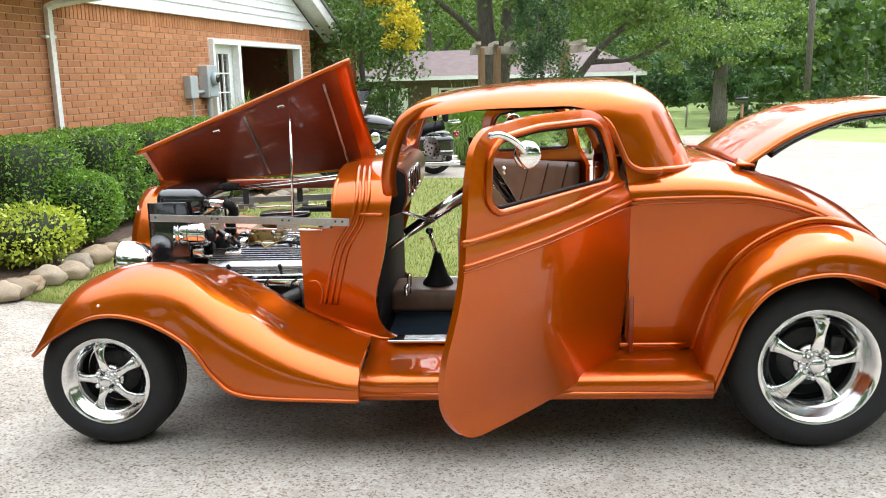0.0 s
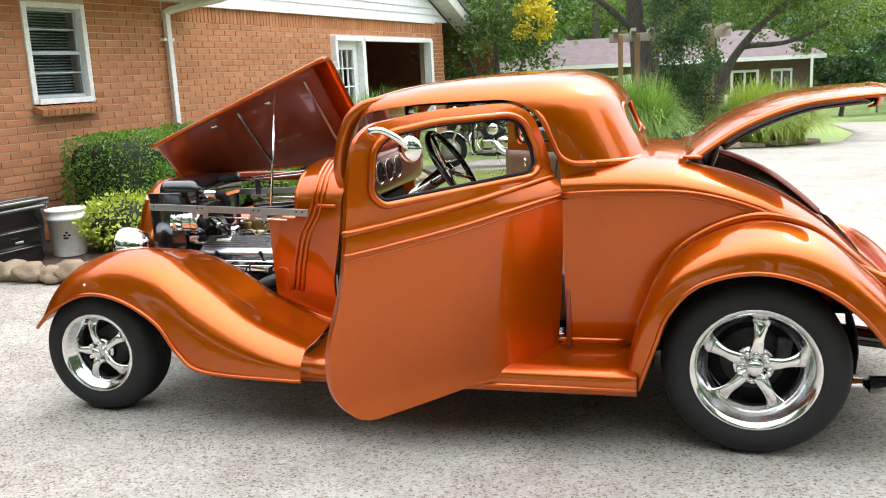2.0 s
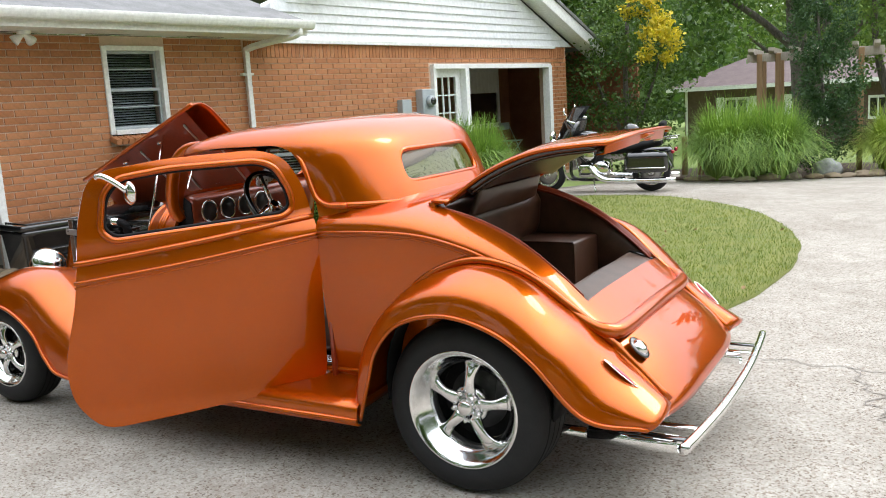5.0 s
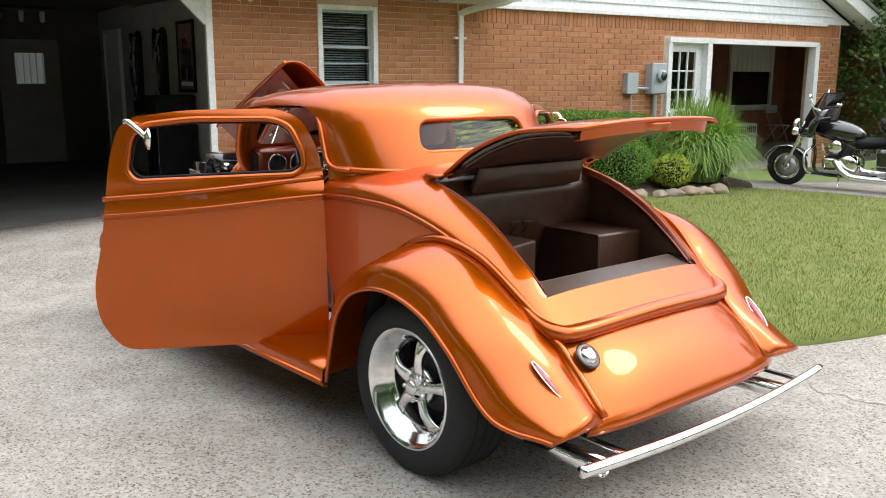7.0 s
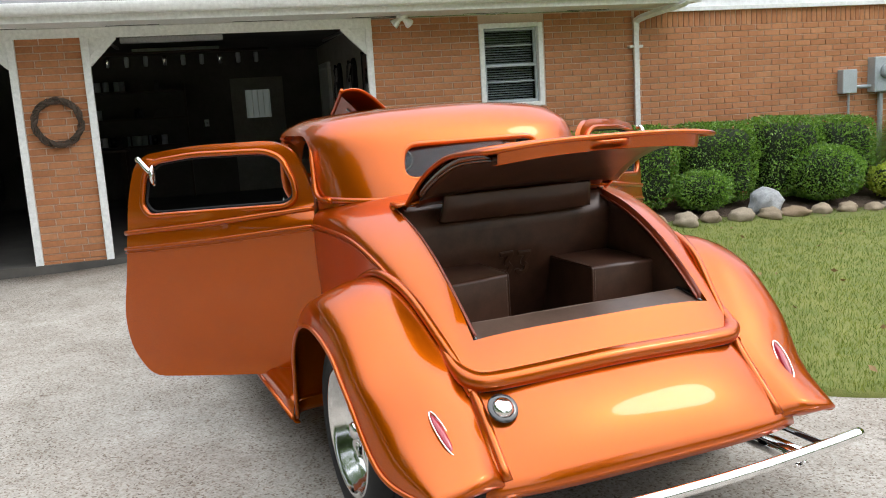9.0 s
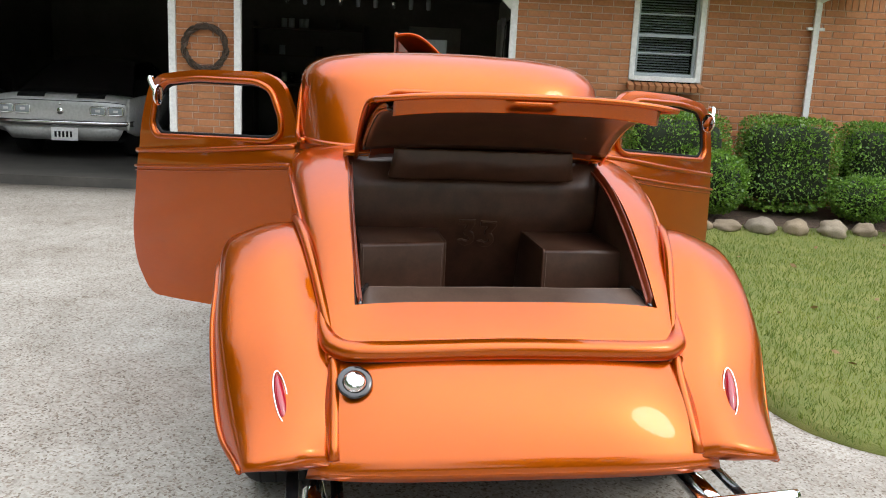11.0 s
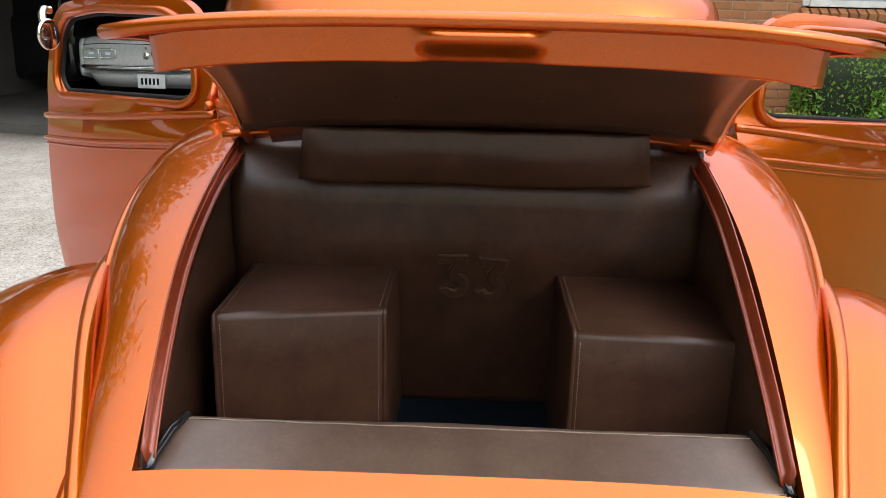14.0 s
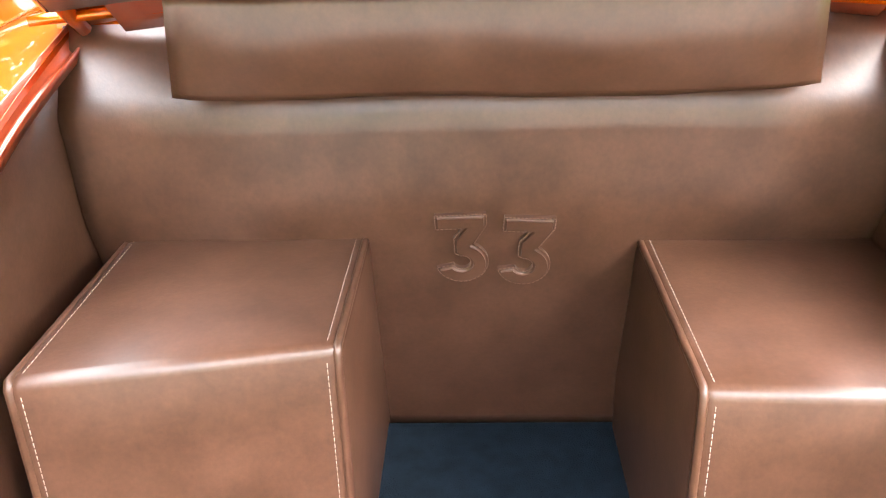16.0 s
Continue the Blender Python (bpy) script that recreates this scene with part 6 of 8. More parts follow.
part("hood_strut", tube([(0.31, -0.03, 0.975), (0.91, -0.02, 1.026)], 0.005, 6), CHROME, coupe, "slim chrome strut")
part("hood_ledge", box_bm(0.52, 0.39, 0.955, 0.95, 0.03, 0.05, 0.006), PAINT_SHADED, coupe)

# ---- nose: grille shell, radiator ----
shell = []
for k in range(40):
    a = math.pi * (k / 39)
    y = -0.285 * math.cos(a)
    z = 0.50 + 0.50 * min(1, math.sin(a) ** 0.35)
    shell.append((y * (0.72 + 0.28 * (1 - (z - 0.5) / 0.5) if z > 0.7 else 1), z))
nose = [[Vector((x - 0.10 * (0.98 - z) * 0.9, y * g, z * 1.0 + dz)) for y, z in shell] for x, g, dz in ((-0.055, 0.86, -0.02), (-0.06, 0.97, -0.004), (-0.02, 1.03, 0.0), (0.075, 1.08, 0.002))]
grille = part("grille_shell", thick(sheet(nose), 0.012), PAINT, coupe, "orange grille shell")
for y in np.linspace(-0.2, 0.2, 13):
    part("grille_bar", tube([(-0.10, y, 0.45), (-0.055, y * 0.85, 0.93)], 0.004, 5), CHROME, grille)
radiator = part("radiator", box_bm(0.155, 0, 0.68, 0.11, 0.56, 0.50, 0.015), BLACK_MATT, coupe, "black radiator with shroud")
part("top_tank", box_bm(0.165, 0, 0.948, 0.235, 0.50, 0.135, 0.055, 6), BLACK_GLOSS, radiator, "gloss black top tank")
part("fan_shroud", box_bm(0.205, 0, 0.66, 0.05, 0.44, 0.46, 0.02), BLACK_GLOSS, radiator)
part("side_shield", box_bm(0.125, -0.285, 0.71, 0.18, 0.012, 0.50, 0.004), BLACK_GLOSS, radiator)
part("side_shield", box_bm(0.125, 0.285, 0.71, 0.18, 0.012, 0.50, 0.004), BLACK_GLOSS, radiator)

# ---- engine ----
engine = new("engine")
engine.parent = coupe
engine["label"] = "dressed V8 engine with polished finned covers"
part("engine_block", join(box_bm(0.55, 0, 0.58, 0.56, 0.40, 0.24, 0.03), box_bm(0.55, 0, 0.42, 0.50, 0.30, 0.14, 0.03)), CAST, engine)
for side in (-1, 1):
    vm = Matrix.Translation((0.540, side * 0.248, 0.678)) @ Matrix.Rotation(radians(side * -34), 4, "X")
    cover = part("valve_cover", box_bm(0, 0, 0, 0.51, 0.130, 0.050, 0.014), CAST_ALU, engine, "polished finned valve cover")
    cover.matrix_local = vm
    for k in range(6):
        part("cover_fin", box_bm(0, side * (-0.052 + 0.0135 * k), 0.026, 0.47, 0.0055, 0.012, 0.002), CAST_ALU, cover)
    part("cover_groove", box_bm(0, side * -0.018, 0.0252, 0.47, 0.074, 0.003), BLACK_MATT, cover)
    part("cover_rail", box_bm(0, side * 0.072, -0.018, 0.53, 0.028, 0.022, 0.006), POLISHED, cover)
    for k in range(2):
        part("cover_bolt", tube([(-0.145 + 0.235 * k, side * 0.058, -0.005), (-0.145 + 0.235 * k, side * 0.062, 0.036)], 0.009, 10), BLACK_MATT, cover)
    lower = part("exhaust_rail", box_bm(0.54, side * 0.335, 0.598, 0.53, 0.012, 0.030, 0.004), POLISHED, engine, "bright lower rail")
    for k in range(9):
        part("rail_rib", box_bm(0.66 + 0.014 * k, side * 0.342, 0.592, 0.005, 0.006, 0.024, 0.001), POLISHED, lower)
    breather = part("breather", box_bm(0, 0, 0, 0.085, 0.050, 0.040, 0.014, 4), CHROME, engine, "rounded chrome breather")
    breather.matrix_local = Matrix.Translation((0.400, side * 0.232, 0.712)) @ Matrix.Rotation(radians(side * -20), 4, "X")
    part("breather_rib", box_bm(0, side * 0.004, 0.020, 0.060, 0.030, 0.006, 0.002), POLISHED, breather)
    part("head", box_bm(0.545, side * 0.225, 0.61, 0.50, 0.12, 0.10, 0.01), CAST, engine)
    for x, r, m in ((0.455, 0.021, BRUSHED), (0.505, 0.021, BRUSHED), (0.655, 0.030, CAST), (0.735, 0.024, CAST)):
        part("header_pipe", tube(smooth_line([(x, side * 0.285, 0.585), (x + 0.008, side * 0.350, 0.582), (x + 0.022, side * 0.372, 0.548), (x + 0.03, side * 0.365, 0.47), (x + 0.06, side * 0.34, 0.38)] if r < 0.03 else [(0.76, side * 0.30, 0.56), (0.72, side * 0.36, 0.55), (0.66, side * 0.375, 0.525), (0.60, side * 0.37, 0.48), (0.58, side * 0.35, 0.38)], 16), r, 14), m, engine, "thick grey header pipe")
    for k in range(4):
        part("plug_wire", tube(smooth_line([(0.80, side * 0.06, 0.78), (0.76, side * 0.15, 0.735), (0.74, side * 0.20, 0.70 - 0.012 * k), (0.36 + 0.12 * k, side * 0.318, 0.618), (0.33 + 0.12 * k, side * 0.356, 0.60), (0.34 + 0.12 * k, side * 0.350, 0.555)], 22), 0.0045, 6), BLACK_MATT, engine)
part("intake", join(box_bm(0.55, 0, 0.66, 0.42, 0.28, 0.08, 0.02), box_bm(0.53, 0, 0.715, 0.20, 0.20, 0.05, 0.01)), POLISHED, engine, "polished intake manifold")
GOLD_ZINC = surface("gold_zinc", (0.42, 0.28, 0.10), (0.55, 0.40, 0.18), 14, 0.35, 1.0)
carb = part("carburettor", join(box_bm(0.515, -0.02, 0.770, 0.15, 0.14, 0.07, 0.012), box_bm(0.455, -0.075, 0.755, 0.05, 0.045, 0.055, 0.01), box_bm(0.57, -0.075, 0.755, 0.05, 0.045, 0.055, 0.01), tube([(0.53, 0, 0.79), (0.53, 0, 0.85)], 0.055, 16)), GOLD_ZINC, engine, "gold zinc carburettor")
for x, z, m in ((0.435, 0.785, CHROME), (0.47, 0.795, GOLD_ZINC), (0.52, 0.80, BRUSHED), (0.56, 0.785, CHROME)):
    part("carburettor_fitting", lathe([(0.0, -0.016), (0.012, -0.016), (0.012, -0.004), (0.008, -0.002), (0.008, 0.012), (0.0, 0.014)], 10, "y", (x, -0.105, z)), m, carb)
part("throttle_lever", tube([(0.43, -0.115, 0.735), (0.49, -0.118, 0.745), (0.515, -0.118, 0.715), (0.60, -0.118, 0.752)], 0.005, 6), GOLD_ZINC, carb)
part("throttle_spring", tube([(0.56 + 0.0016 * k, -0.12 + 0.006 * math.cos(k * 1.2), 0.765 + 0.006 * math.sin(k * 1.2)) for k in range(60)], 0.0014, 5), CHROME, carb)
part("fuel_pipe", tube(smooth_line([(0.58, -0.10, 0.76), (0.66, -0.12, 0.775), (0.74, -0.11, 0.75), (0.82, -0.06, 0.74)], 16), 0.0055, 8), CHROME, engine)
part("vacuum_hose", tube(smooth_line([(0.58, -0.12, 0.735), (0.64, -0.16, 0.75), (0.70, -0.17, 0.735), (0.73, -0.16, 0.69)], 16), 0.007, 8), BLACK_MATT, engine)
part("air_cleaner", lathe([(0.0, 0.0), (0.115, 0.0), (0.122, 0.004), (0.122, 0.018), (0.115, 0.024), (0.03, 0.028), (0.0, 0.030)], 36, "z", (0.597, -0.02, 0.845)), BLACK_GLOSS, engine, "flat black round air cleaner")
part("reservoir", join(lathe([(0.0, 0.03), (0.024, 0.03), (0.026, 0.024), (0.026, 0.0), (0.0, 0.0)], 16, "z", (0.80, 0.10, 0.872)), box_bm(0.74, 0.10, 0.862, 0.20, 0.07, 0.018, 0.004)), BLACK_MATT, engine, "small black reservoir")
alt = part("alternator", lathe([(0.0, -0.066), (0.044, -0.066), (0.052, -0.062), (0.056, -0.054), (0.0575, -0.010), (0.0575, 0.020), (0.056, 0.050), (0.050, 0.058), (0.038, 0.064), (0.0, 0.066)], 40, "x", (0.238, -0.255, 0.810)), CHROME, engine, "chrome alternator")
part("alternator_regulator", join(lathe([(0.0, 0.0), (0.036, 0.0), (0.034, 0.012), (0.024, 0.020), (0.0, 0.022)], 18, "x", (0.304, -0.255, 0.808)), box_bm(0.318, -0.275, 0.800, 0.022, 0.022, 0.045, 0.004)), BLACK_MATT, alt, "black rear cover")
for k in range(12):
    a = 2 * math.pi * k / 12
    part("cooling_slot", box_bm(0.238 - 0.060, -0.255 + 0.043 * math.cos(a), 0.810 + 0.043 * math.sin(a), 0.012, 0.009, 0.009, 0.002), BLACK_MATT, alt)
part("alternator_pulley", lathe([(0.0, -0.012), (0.058, -0.012), (0.050, -0.004), (0.058, 0.004), (0.0, 0.006)], 24, "x", (0.165, -0.255, 0.810)), CHROME, alt)
for x in (0.214, 0.262):
    part("alternator_seam", tube([(x, -0.255 + 0.0575 * math.cos(2 * math.pi * k / 28), 0.810 + 0.0575 * math.sin(2 * math.pi * k / 28)) for k in range(28)], 0.0018, 6, closed=True), CAST, alt)
part("alternator_bracket", join(box_bm(0.235, -0.262, 0.722, 0.07, 0.022, 0.045, 0.008), box_bm(0.30, -0.245, 0.700, 0.09, 0.018, 0.02, 0.006), tube([(0.20, -0.262, 0.745), (0.20, -0.262, 0.765)], 0.012, 8)), POLISHED, engine, "polished alternator bracket")
coil = part("ignition_coil", tube([(0.335, -0.22, 0.822), (0.408, -0.22, 0.748)], 0.021, 18), BLACK_GLOSS, engine, "black ignition coil")
part("coil_strap", tube([(0.362, -0.22, 0.795), (0.374, -0.22, 0.783)], 0.0225, 18), CHROME, coil)
part("water_neck", join(tube([(0.425, -0.20, 0.735), (0.445, -0.20, 0.775)], 0.022, 14), tube([(0.415, -0.19, 0.77), (0.46, -0.19, 0.765)], 0.014, 10)), CHROME, engine, "chrome water neck")
part("belt_pulley", lathe([(0.0, -0.02), (0.085, -0.02), (0.07, -0.008), (0.085, 0.004), (0.0, 0.01)], 28, "x", (0.275, 0, 0.56)), CHROME, engine)
hose = part("upper_hose", tube([(0.27, -0.20, 0.942), (0.362, -0.20, 0.938)], 0.024, 18), CHROME, engine, "chrome hose collar with a ribbed black elbow")
bend = smooth_line([(0.355, -0.20, 0.938), (0.385, -0.195, 0.930), (0.398, -0.185, 0.905), (0.388, -0.17, 0.875), (0.36, -0.12, 0.84), (0.34, -0.05, 0.78)], 54)
part("ribbed_elbow", tube(bend, 0.022, 12, radii=[0.019 + 0.005 * (k % 3 == 1) for k in range(54)]), BLACK_MATT, hose)
part("strut_clevis", join(box_bm(0.335, -0.02, 0.995, 0.085, 0.05, 0.028, 0.006), tube([(0.30, -0.06, 0.992), (0.30, 0.02, 0.992)], 0.010, 10)), BLACK_MATT, engine, "black clevis at the strut ends")
part("distributor", join(lathe([(0.0, 0.09), (0.05, 0.085), (0.055, 0.03), (0.04, 0.0), (0.0, 0.0)], 18, "z", (0.80, 0, 0.72))), BLACK_GLOSS, engine)
part("fan_blade_hub", lathe([(0.0, -0.03), (0.05, -0.03), (0.055, 0.02), (0.0, 0.025)], 20, "x", (0.285, 0, 0.70)), BLACK_MATT, engine)
# chassis, firewall, floor
chassis = new("chassis")
chassis.parent = coupe
for side in (-1, 1):
    part("frame_rail", tube(smooth_line([(-0.1, side * 0.28, 0.36), (0.6, side * 0.32, 0.33), (1.2, side * 0.42, 0.30), (2.2, side * 0.45, 0.30), (2.9, side * 0.42, 0.40), (3.45, side * 0.42, 0.36)], 30), 0.045, 4), BLACK_GLOSS, chassis)
    part("inner_arch", thick(sheet([[Vector((2.84 + 0.37 * math.cos(t), side * y, 0.40 + 0.40 * math.sin(t))) for y in (0.50, 0.72)] for t in np.linspace(-0.2, math.pi + 0.2, 18)]), 0.006), BLACK_MATT, chassis)
    part("front_arm", tube([(0.0, side * 0.25, 0.30), (0.0, side * 0.56, 0.27)], 0.03, 8), BLACK_GLOSS, chassis)
    part("shock", tube([(0.02, side * 0.36, 0.30), (0.05, side * 0.33, 0.60)], 0.03, 10), CHROME, chassis)
part("rear_axle", tube([(2.845, -0.55, 0.33), (2.845, 0.55, 0.33)], 0.045, 12), BLACK_GLOSS, chassis)
part("firewall", thick(sheet([[Vector((0.955, y * w, z)) for y in np.linspace(-1, 1, 5)] for z, w in ((0.40, 0.42), (0.85, 0.43), (0.97, 0.37), (1.045, 0.22))]), 0.01), BLACK_GLOSS, chassis)
part("cabin_floor", box_bm(1.70, 0, 0.385, 1.14, 1.0, 0.03, 0.008), CARPET, chassis)
for side in (-1, 1):
    part("sill_plate", box_bm(1.63, side * 0.54, 0.395, 0.98, 0.085, 0.012, 0.003), POLISHED, chassis, "ribbed polished sill plate")
    for k in range(4):
        part("sill_rib", box_bm(1.66, side * (0.524 + 0.015 * k), 0.403, 0.90, 0.005, 0.006, 0.0015), POLISHED, chassis)
for side in (-1, 1):
    part("hinge_pillar", box_bm(2.146, side * 0.60, 0.69, 0.02, 0.085, 0.66, 0.004), PAINT_SHADED, chassis)
# Hidden panel added to block light from below the floor.
part("light_stop_pan", box_bm(1.62, 0, 0.345, 1.24, 1.0, 0.02, 0.005), BLACK_MATT, chassis)
for side in (-1, 1):
    part("door_jamb", box_bm(2.145, side * 0.57, 0.70, 0.03, 0.07, 0.60, 0.008), PAINT, chassis)
part("engine_tray", box_bm(0.5, 0, 0.33, 0.8, 0.56, 0.02, 0.005), BLACK_MATT, chassis)

# ---- cabin inside ----
cabin = new("cabin_trim")
cabin.parent = coupe
padded("seat_base", 0.52, 1.08, 0.20, pose(2.02, 0, 0.52, 0, -6, 0), 0.05, LEATHER, cabin, "brown leather bench seat")
padded("seat_back", 0.16, 1.08, 0.56, pose(2.29, 0, 0.82, 0, 14, 0), 0.05, LEATHER, cabin, "brown leather seat back")
# dashboard takes the darkened orange for the dim cabin
part("dashboard", thick(sheet([smooth_line([(1.155, y, 1.125), (1.185, y, 1.118), (1.228, y, 1.09), (1.232, y, 1.0), (1.21, y, 0.93), (1.15, y, 0.91)], 16) for y in np.linspace(-0.475, 0.475, 24)]), 0.008), PAINT_SHADED, cabin, "orange painted dashboard")
for y in (-0.478, 0.478):
    part("dash_end", prism([(1.15, 1.12), (1.185, 1.115), (1.226, 1.088), (1.230, 1.0), (1.208, 0.932), (1.15, 0.912)], "y", y - 0.004, y + 0.004), BLACK_MATT, cabin)
for y in (-0.37, -0.24, -0.11, 0.02):
    r = 0.056
    part("gauge", lathe([(0.0, 0.006), (r * 0.85, 0.006), (r * 0.88, 0.012), (r, 0.01), (r, 0.0), (0.0, 0.0)], 26, "x", (1.231, y, 1.035)), CHROME, cabin, "chrome-rimmed gauge")
    part("gauge_face", lathe([(0.0, 0.0075), (r * 0.84, 0.0075), (r * 0.84, 0.004), (0.0, 0.004)], 26, "x", (1.231, y, 1.035)), DASH_FACE, cabin)
part("roof_lining", sheet([[Vector((x, y, 1.345 + 0.06 * (1 - (abs(y) / 0.47) ** 2.5) - 0.9 * max(0, x - 2.15) ** 1.2 - 0.9 * max(0, 1.4 - x) ** 1.5)) for y in np.linspace(-0.47, 0.47, 13)] for x in np.linspace(1.30, 2.2, 14)]), BLACK_MATT, cabin)
part("kick_panel", box_bm(1.10, 0, 0.64, 0.02, 0.98, 0.46, 0.008), BLACK_MATT, cabin)
part("tunnel", box_bm(1.55, 0, 0.45, 0.9, 0.30, 0.11, 0.03, 4), DOOR_LEATHER, cabin)
col_a, col_b = Vector((1.20, -0.27, 0.80)), Vector((1.57, -0.27, 1.045))
column = part("steering_column", tube([col_a, col_b], 0.024, 14, radii=[0.022, 0.036]), POLISHED, cabin, "polished steering column")
part("column_brace", tube([(1.14, -0.40, 0.76), (1.36, -0.28, 0.90)], 0.008, 8), CHROME, column)
part("column_brace", tube([(1.16, -0.38, 0.93), (1.33, -0.3, 0.86)], 0.008, 8), CHROME, column)
wheel_m = Matrix.Translation(col_b) @ (col_b - col_a).to_track_quat("Z", "Y").to_matrix().to_4x4()
swheel = part("steering_wheel", tube([(0.18 * math.cos(a), 0.18 * math.sin(a), 0.03) for a in (2 * math.pi * k / 48 for k in range(48))], 0.014, 10, closed=True), BLACK_GLOSS, cabin, "black three-spoke steering wheel")
swheel.matrix_local = wheel_m
for k in range(3):
    a = radians(90 + 120 * k)
    part("spoke", tube([(0.02 * math.cos(a), 0.02 * math.sin(a), 0.0), (0.175 * math.cos(a), 0.175 * math.sin(a), 0.03)], 0.011, 8), CHROME, swheel)
part("horn_button", lathe([(0.0, 0.03), (0.03, 0.024), (0.038, 0.0), (0.0, 0.0)], 20, "z"), CHROME, swheel)
boot = part("shift_boot", lathe([(0.075, 0.0), (0.07, 0.015), (0.05, 0.04), (0.03, 0.10), (0.016, 0.15), (0.0, 0.152)], 16, "z", (1.32, 0.0, 0.505)), BLACK_MATT, cabin, "black leather shifter boot")
part("shift_lever", tube([(1.32, 0.0, 0.64), (1.285, 0.0, 0.755)], 0.008, 8), CHROME, boot)
part("shift_knob", box_bm(1.285, 0.0, 0.765, 0.035, 0.05, 0.03, 0.012, 3), BLACK_GLOSS, boot)
part("pedal", box_bm(1.20, -0.30, 0.55, 0.02, 0.07, 0.05, 0.008), CHROME, cabin)
part("pedal", box_bm(1.20, -0.18, 0.55, 0.02, 0.05, 0.09, 0.008), CHROME, cabin)
part("inside_mirror", box_bm(1.33, 0.0, 1.31, 0.02, 0.17, 0.05, 0.01), BLACK_GLOSS, cabin, "rear-view mirror")


# ---- wheels ----
def wheel(name, R, half, rim_r, m, label):
    root = new(name)
    root.parent = coupe
    root["label"] = label
    root.matrix_local = m
    # outer face towards -y
    o, i = -half, half
    prof = [(rim_r * 0.96, o + 0.02), (rim_r * 1.02, o + 0.006), (rim_r + (R - rim_r) * 0.35, o - 0.004), (rim_r + (R - rim_r) * 0.72, o + 0.004), (R - 0.014, o + 0.022), (R - 0.003, o + 0.045), (R, o + 0.07),
            (R, i - 0.06), (R - 0.004, i - 0.04), (R - 0.03, i - 0.01), (rim_r, i), (rim_r * 0.96, i - 0.02)]
    tyre = part("tyre", lathe(prof, 72), RUBBER, root, "black low-profile tyre")
    grooves = bmesh.new()
    for row, y in enumerate(np.linspace(o + 0.06, i - 0.06, 4)):
        grooves = join(grooves, lathe([(R - 0.006, y - 0.004), (R + 0.0012, y - 0.003), (R + 0.0012, y + 0.003), (R - 0.006, y + 0.004)], 60))
    part("tread_band", grooves, BLACK_MATT, tyre)
    dish = 0.075 if half > 0.115 else 0.045
    rim = part("rim", lathe([(rim_r * 0.76, i - 0.03), (rim_r * 0.715, o + dish + 0.05), (rim_r * 0.72, o + dish + 0.012), (rim_r * 0.735, o + dish + 0.004), (rim_r * 0.765, o + dish * 0.97), (rim_r * 0.785, o + dish * 0.80), (rim_r * 0.825, o + dish * 0.74), (rim_r * 0.84, o + dish * 0.50), (rim_r * 0.885, o + dish * 0.43), (rim_r * 0.90, o + dish * 0.22), (rim_r * 0.96, o + dish * 0.12),
                             (rim_r * 0.985, o + 0.003), (rim_r * 1.01, o + 0.002), (rim_r * 1.025, o + 0.008), (rim_r * 1.02, o + 0.03)], 72), POLISHED, root, "polished deep-dish alloy rim")
    part("brake_disc", lathe([(0.0, o + dish + 0.075), (rim_r * 0.52, o + dish + 0.075), (rim_r * 0.52, o + dish + 0.095), (0.0, o + dish + 0.095)], 40), CAST, root)
    # Black disc added to paint the shade seen between the spokes.
    part("spoke_gap_shade", lathe([(0.0, o + dish + 0.10), (rim_r * 0.73, o + dish + 0.098), (rim_r * 0.73, o + dish + 0.112), (0.0, o + dish + 0.115)], 30), BLACK_MATT, root)
    part("caliper", box_bm(rim_r * 0.45, o + dish + 0.07, rim_r * 0.25, rim_r * 0.25, 0.03, rim_r * 0.4, 0.01), CAST, root)
    for k in range(5):
        a = radians(90 + 72 * k)
        rows = []
        for f in np.linspace(0, 1, 9):
            rr = rim_r * (0.20 + 0.565 * f)
            wd = rim_r * (0.078 + 0.075 * (1 - f) ** 2 + 0.115 * max(0, f - 0.45) ** 1.5 * 2.2)
            yy = o + dish - 0.016 - 0.014 * math.sin(math.pi * f) + 0.012 * f
            ring = []
            for q in range(8):
                b = 2 * math.pi * q / 8
                ring.append(Vector((rr, yy + 0.016 * math.sin(b) + 0.008, wd * math.copysign(abs(math.cos(b)) ** 0.7, math.cos(b)) * 0.9)))
            rows.append(ring)
        sp = sheet(rows, loop=True, ends=True)
        bmesh.ops.rotate(sp, verts=sp.verts, cent=(0, 0, 0), matrix=Matrix.Rotation(-a, 3, "Y"))
        part("spoke", sp, CHROME, rim)
        a2 = radians(90 + 36 + 72 * k)
        lug = lathe([(0.0, -0.022), (0.008, -0.02), (0.010, -0.012), (0.010, 0.01), (0.0, 0.01)], 8)
        bmesh.ops.translate(lug, verts=lug.verts, vec=(rim_r * 0.25 * math.cos(a2), o + dish - 0.016, rim_r * 0.25 * math.sin(a2)))
        part("lug_nut", lug, CHROME, rim)
    part("hub", lathe([(0.0, o + dish - 0.058), (rim_r * 0.10, o + dish - 0.056), (rim_r * 0.135, o + dish - 0.048), (rim_r * 0.15, o + dish - 0.03), (rim_r * 0.16, o + dish - 0.018), (rim_r * 0.31, o + dish - 0.010), (rim_r * 0.34, o + dish), (rim_r * 0.33, o + dish + 0.03), (0.0, o + dish + 0.03)], 40), POLISHED, rim, "polished hub with a chrome centre cap")
    return root


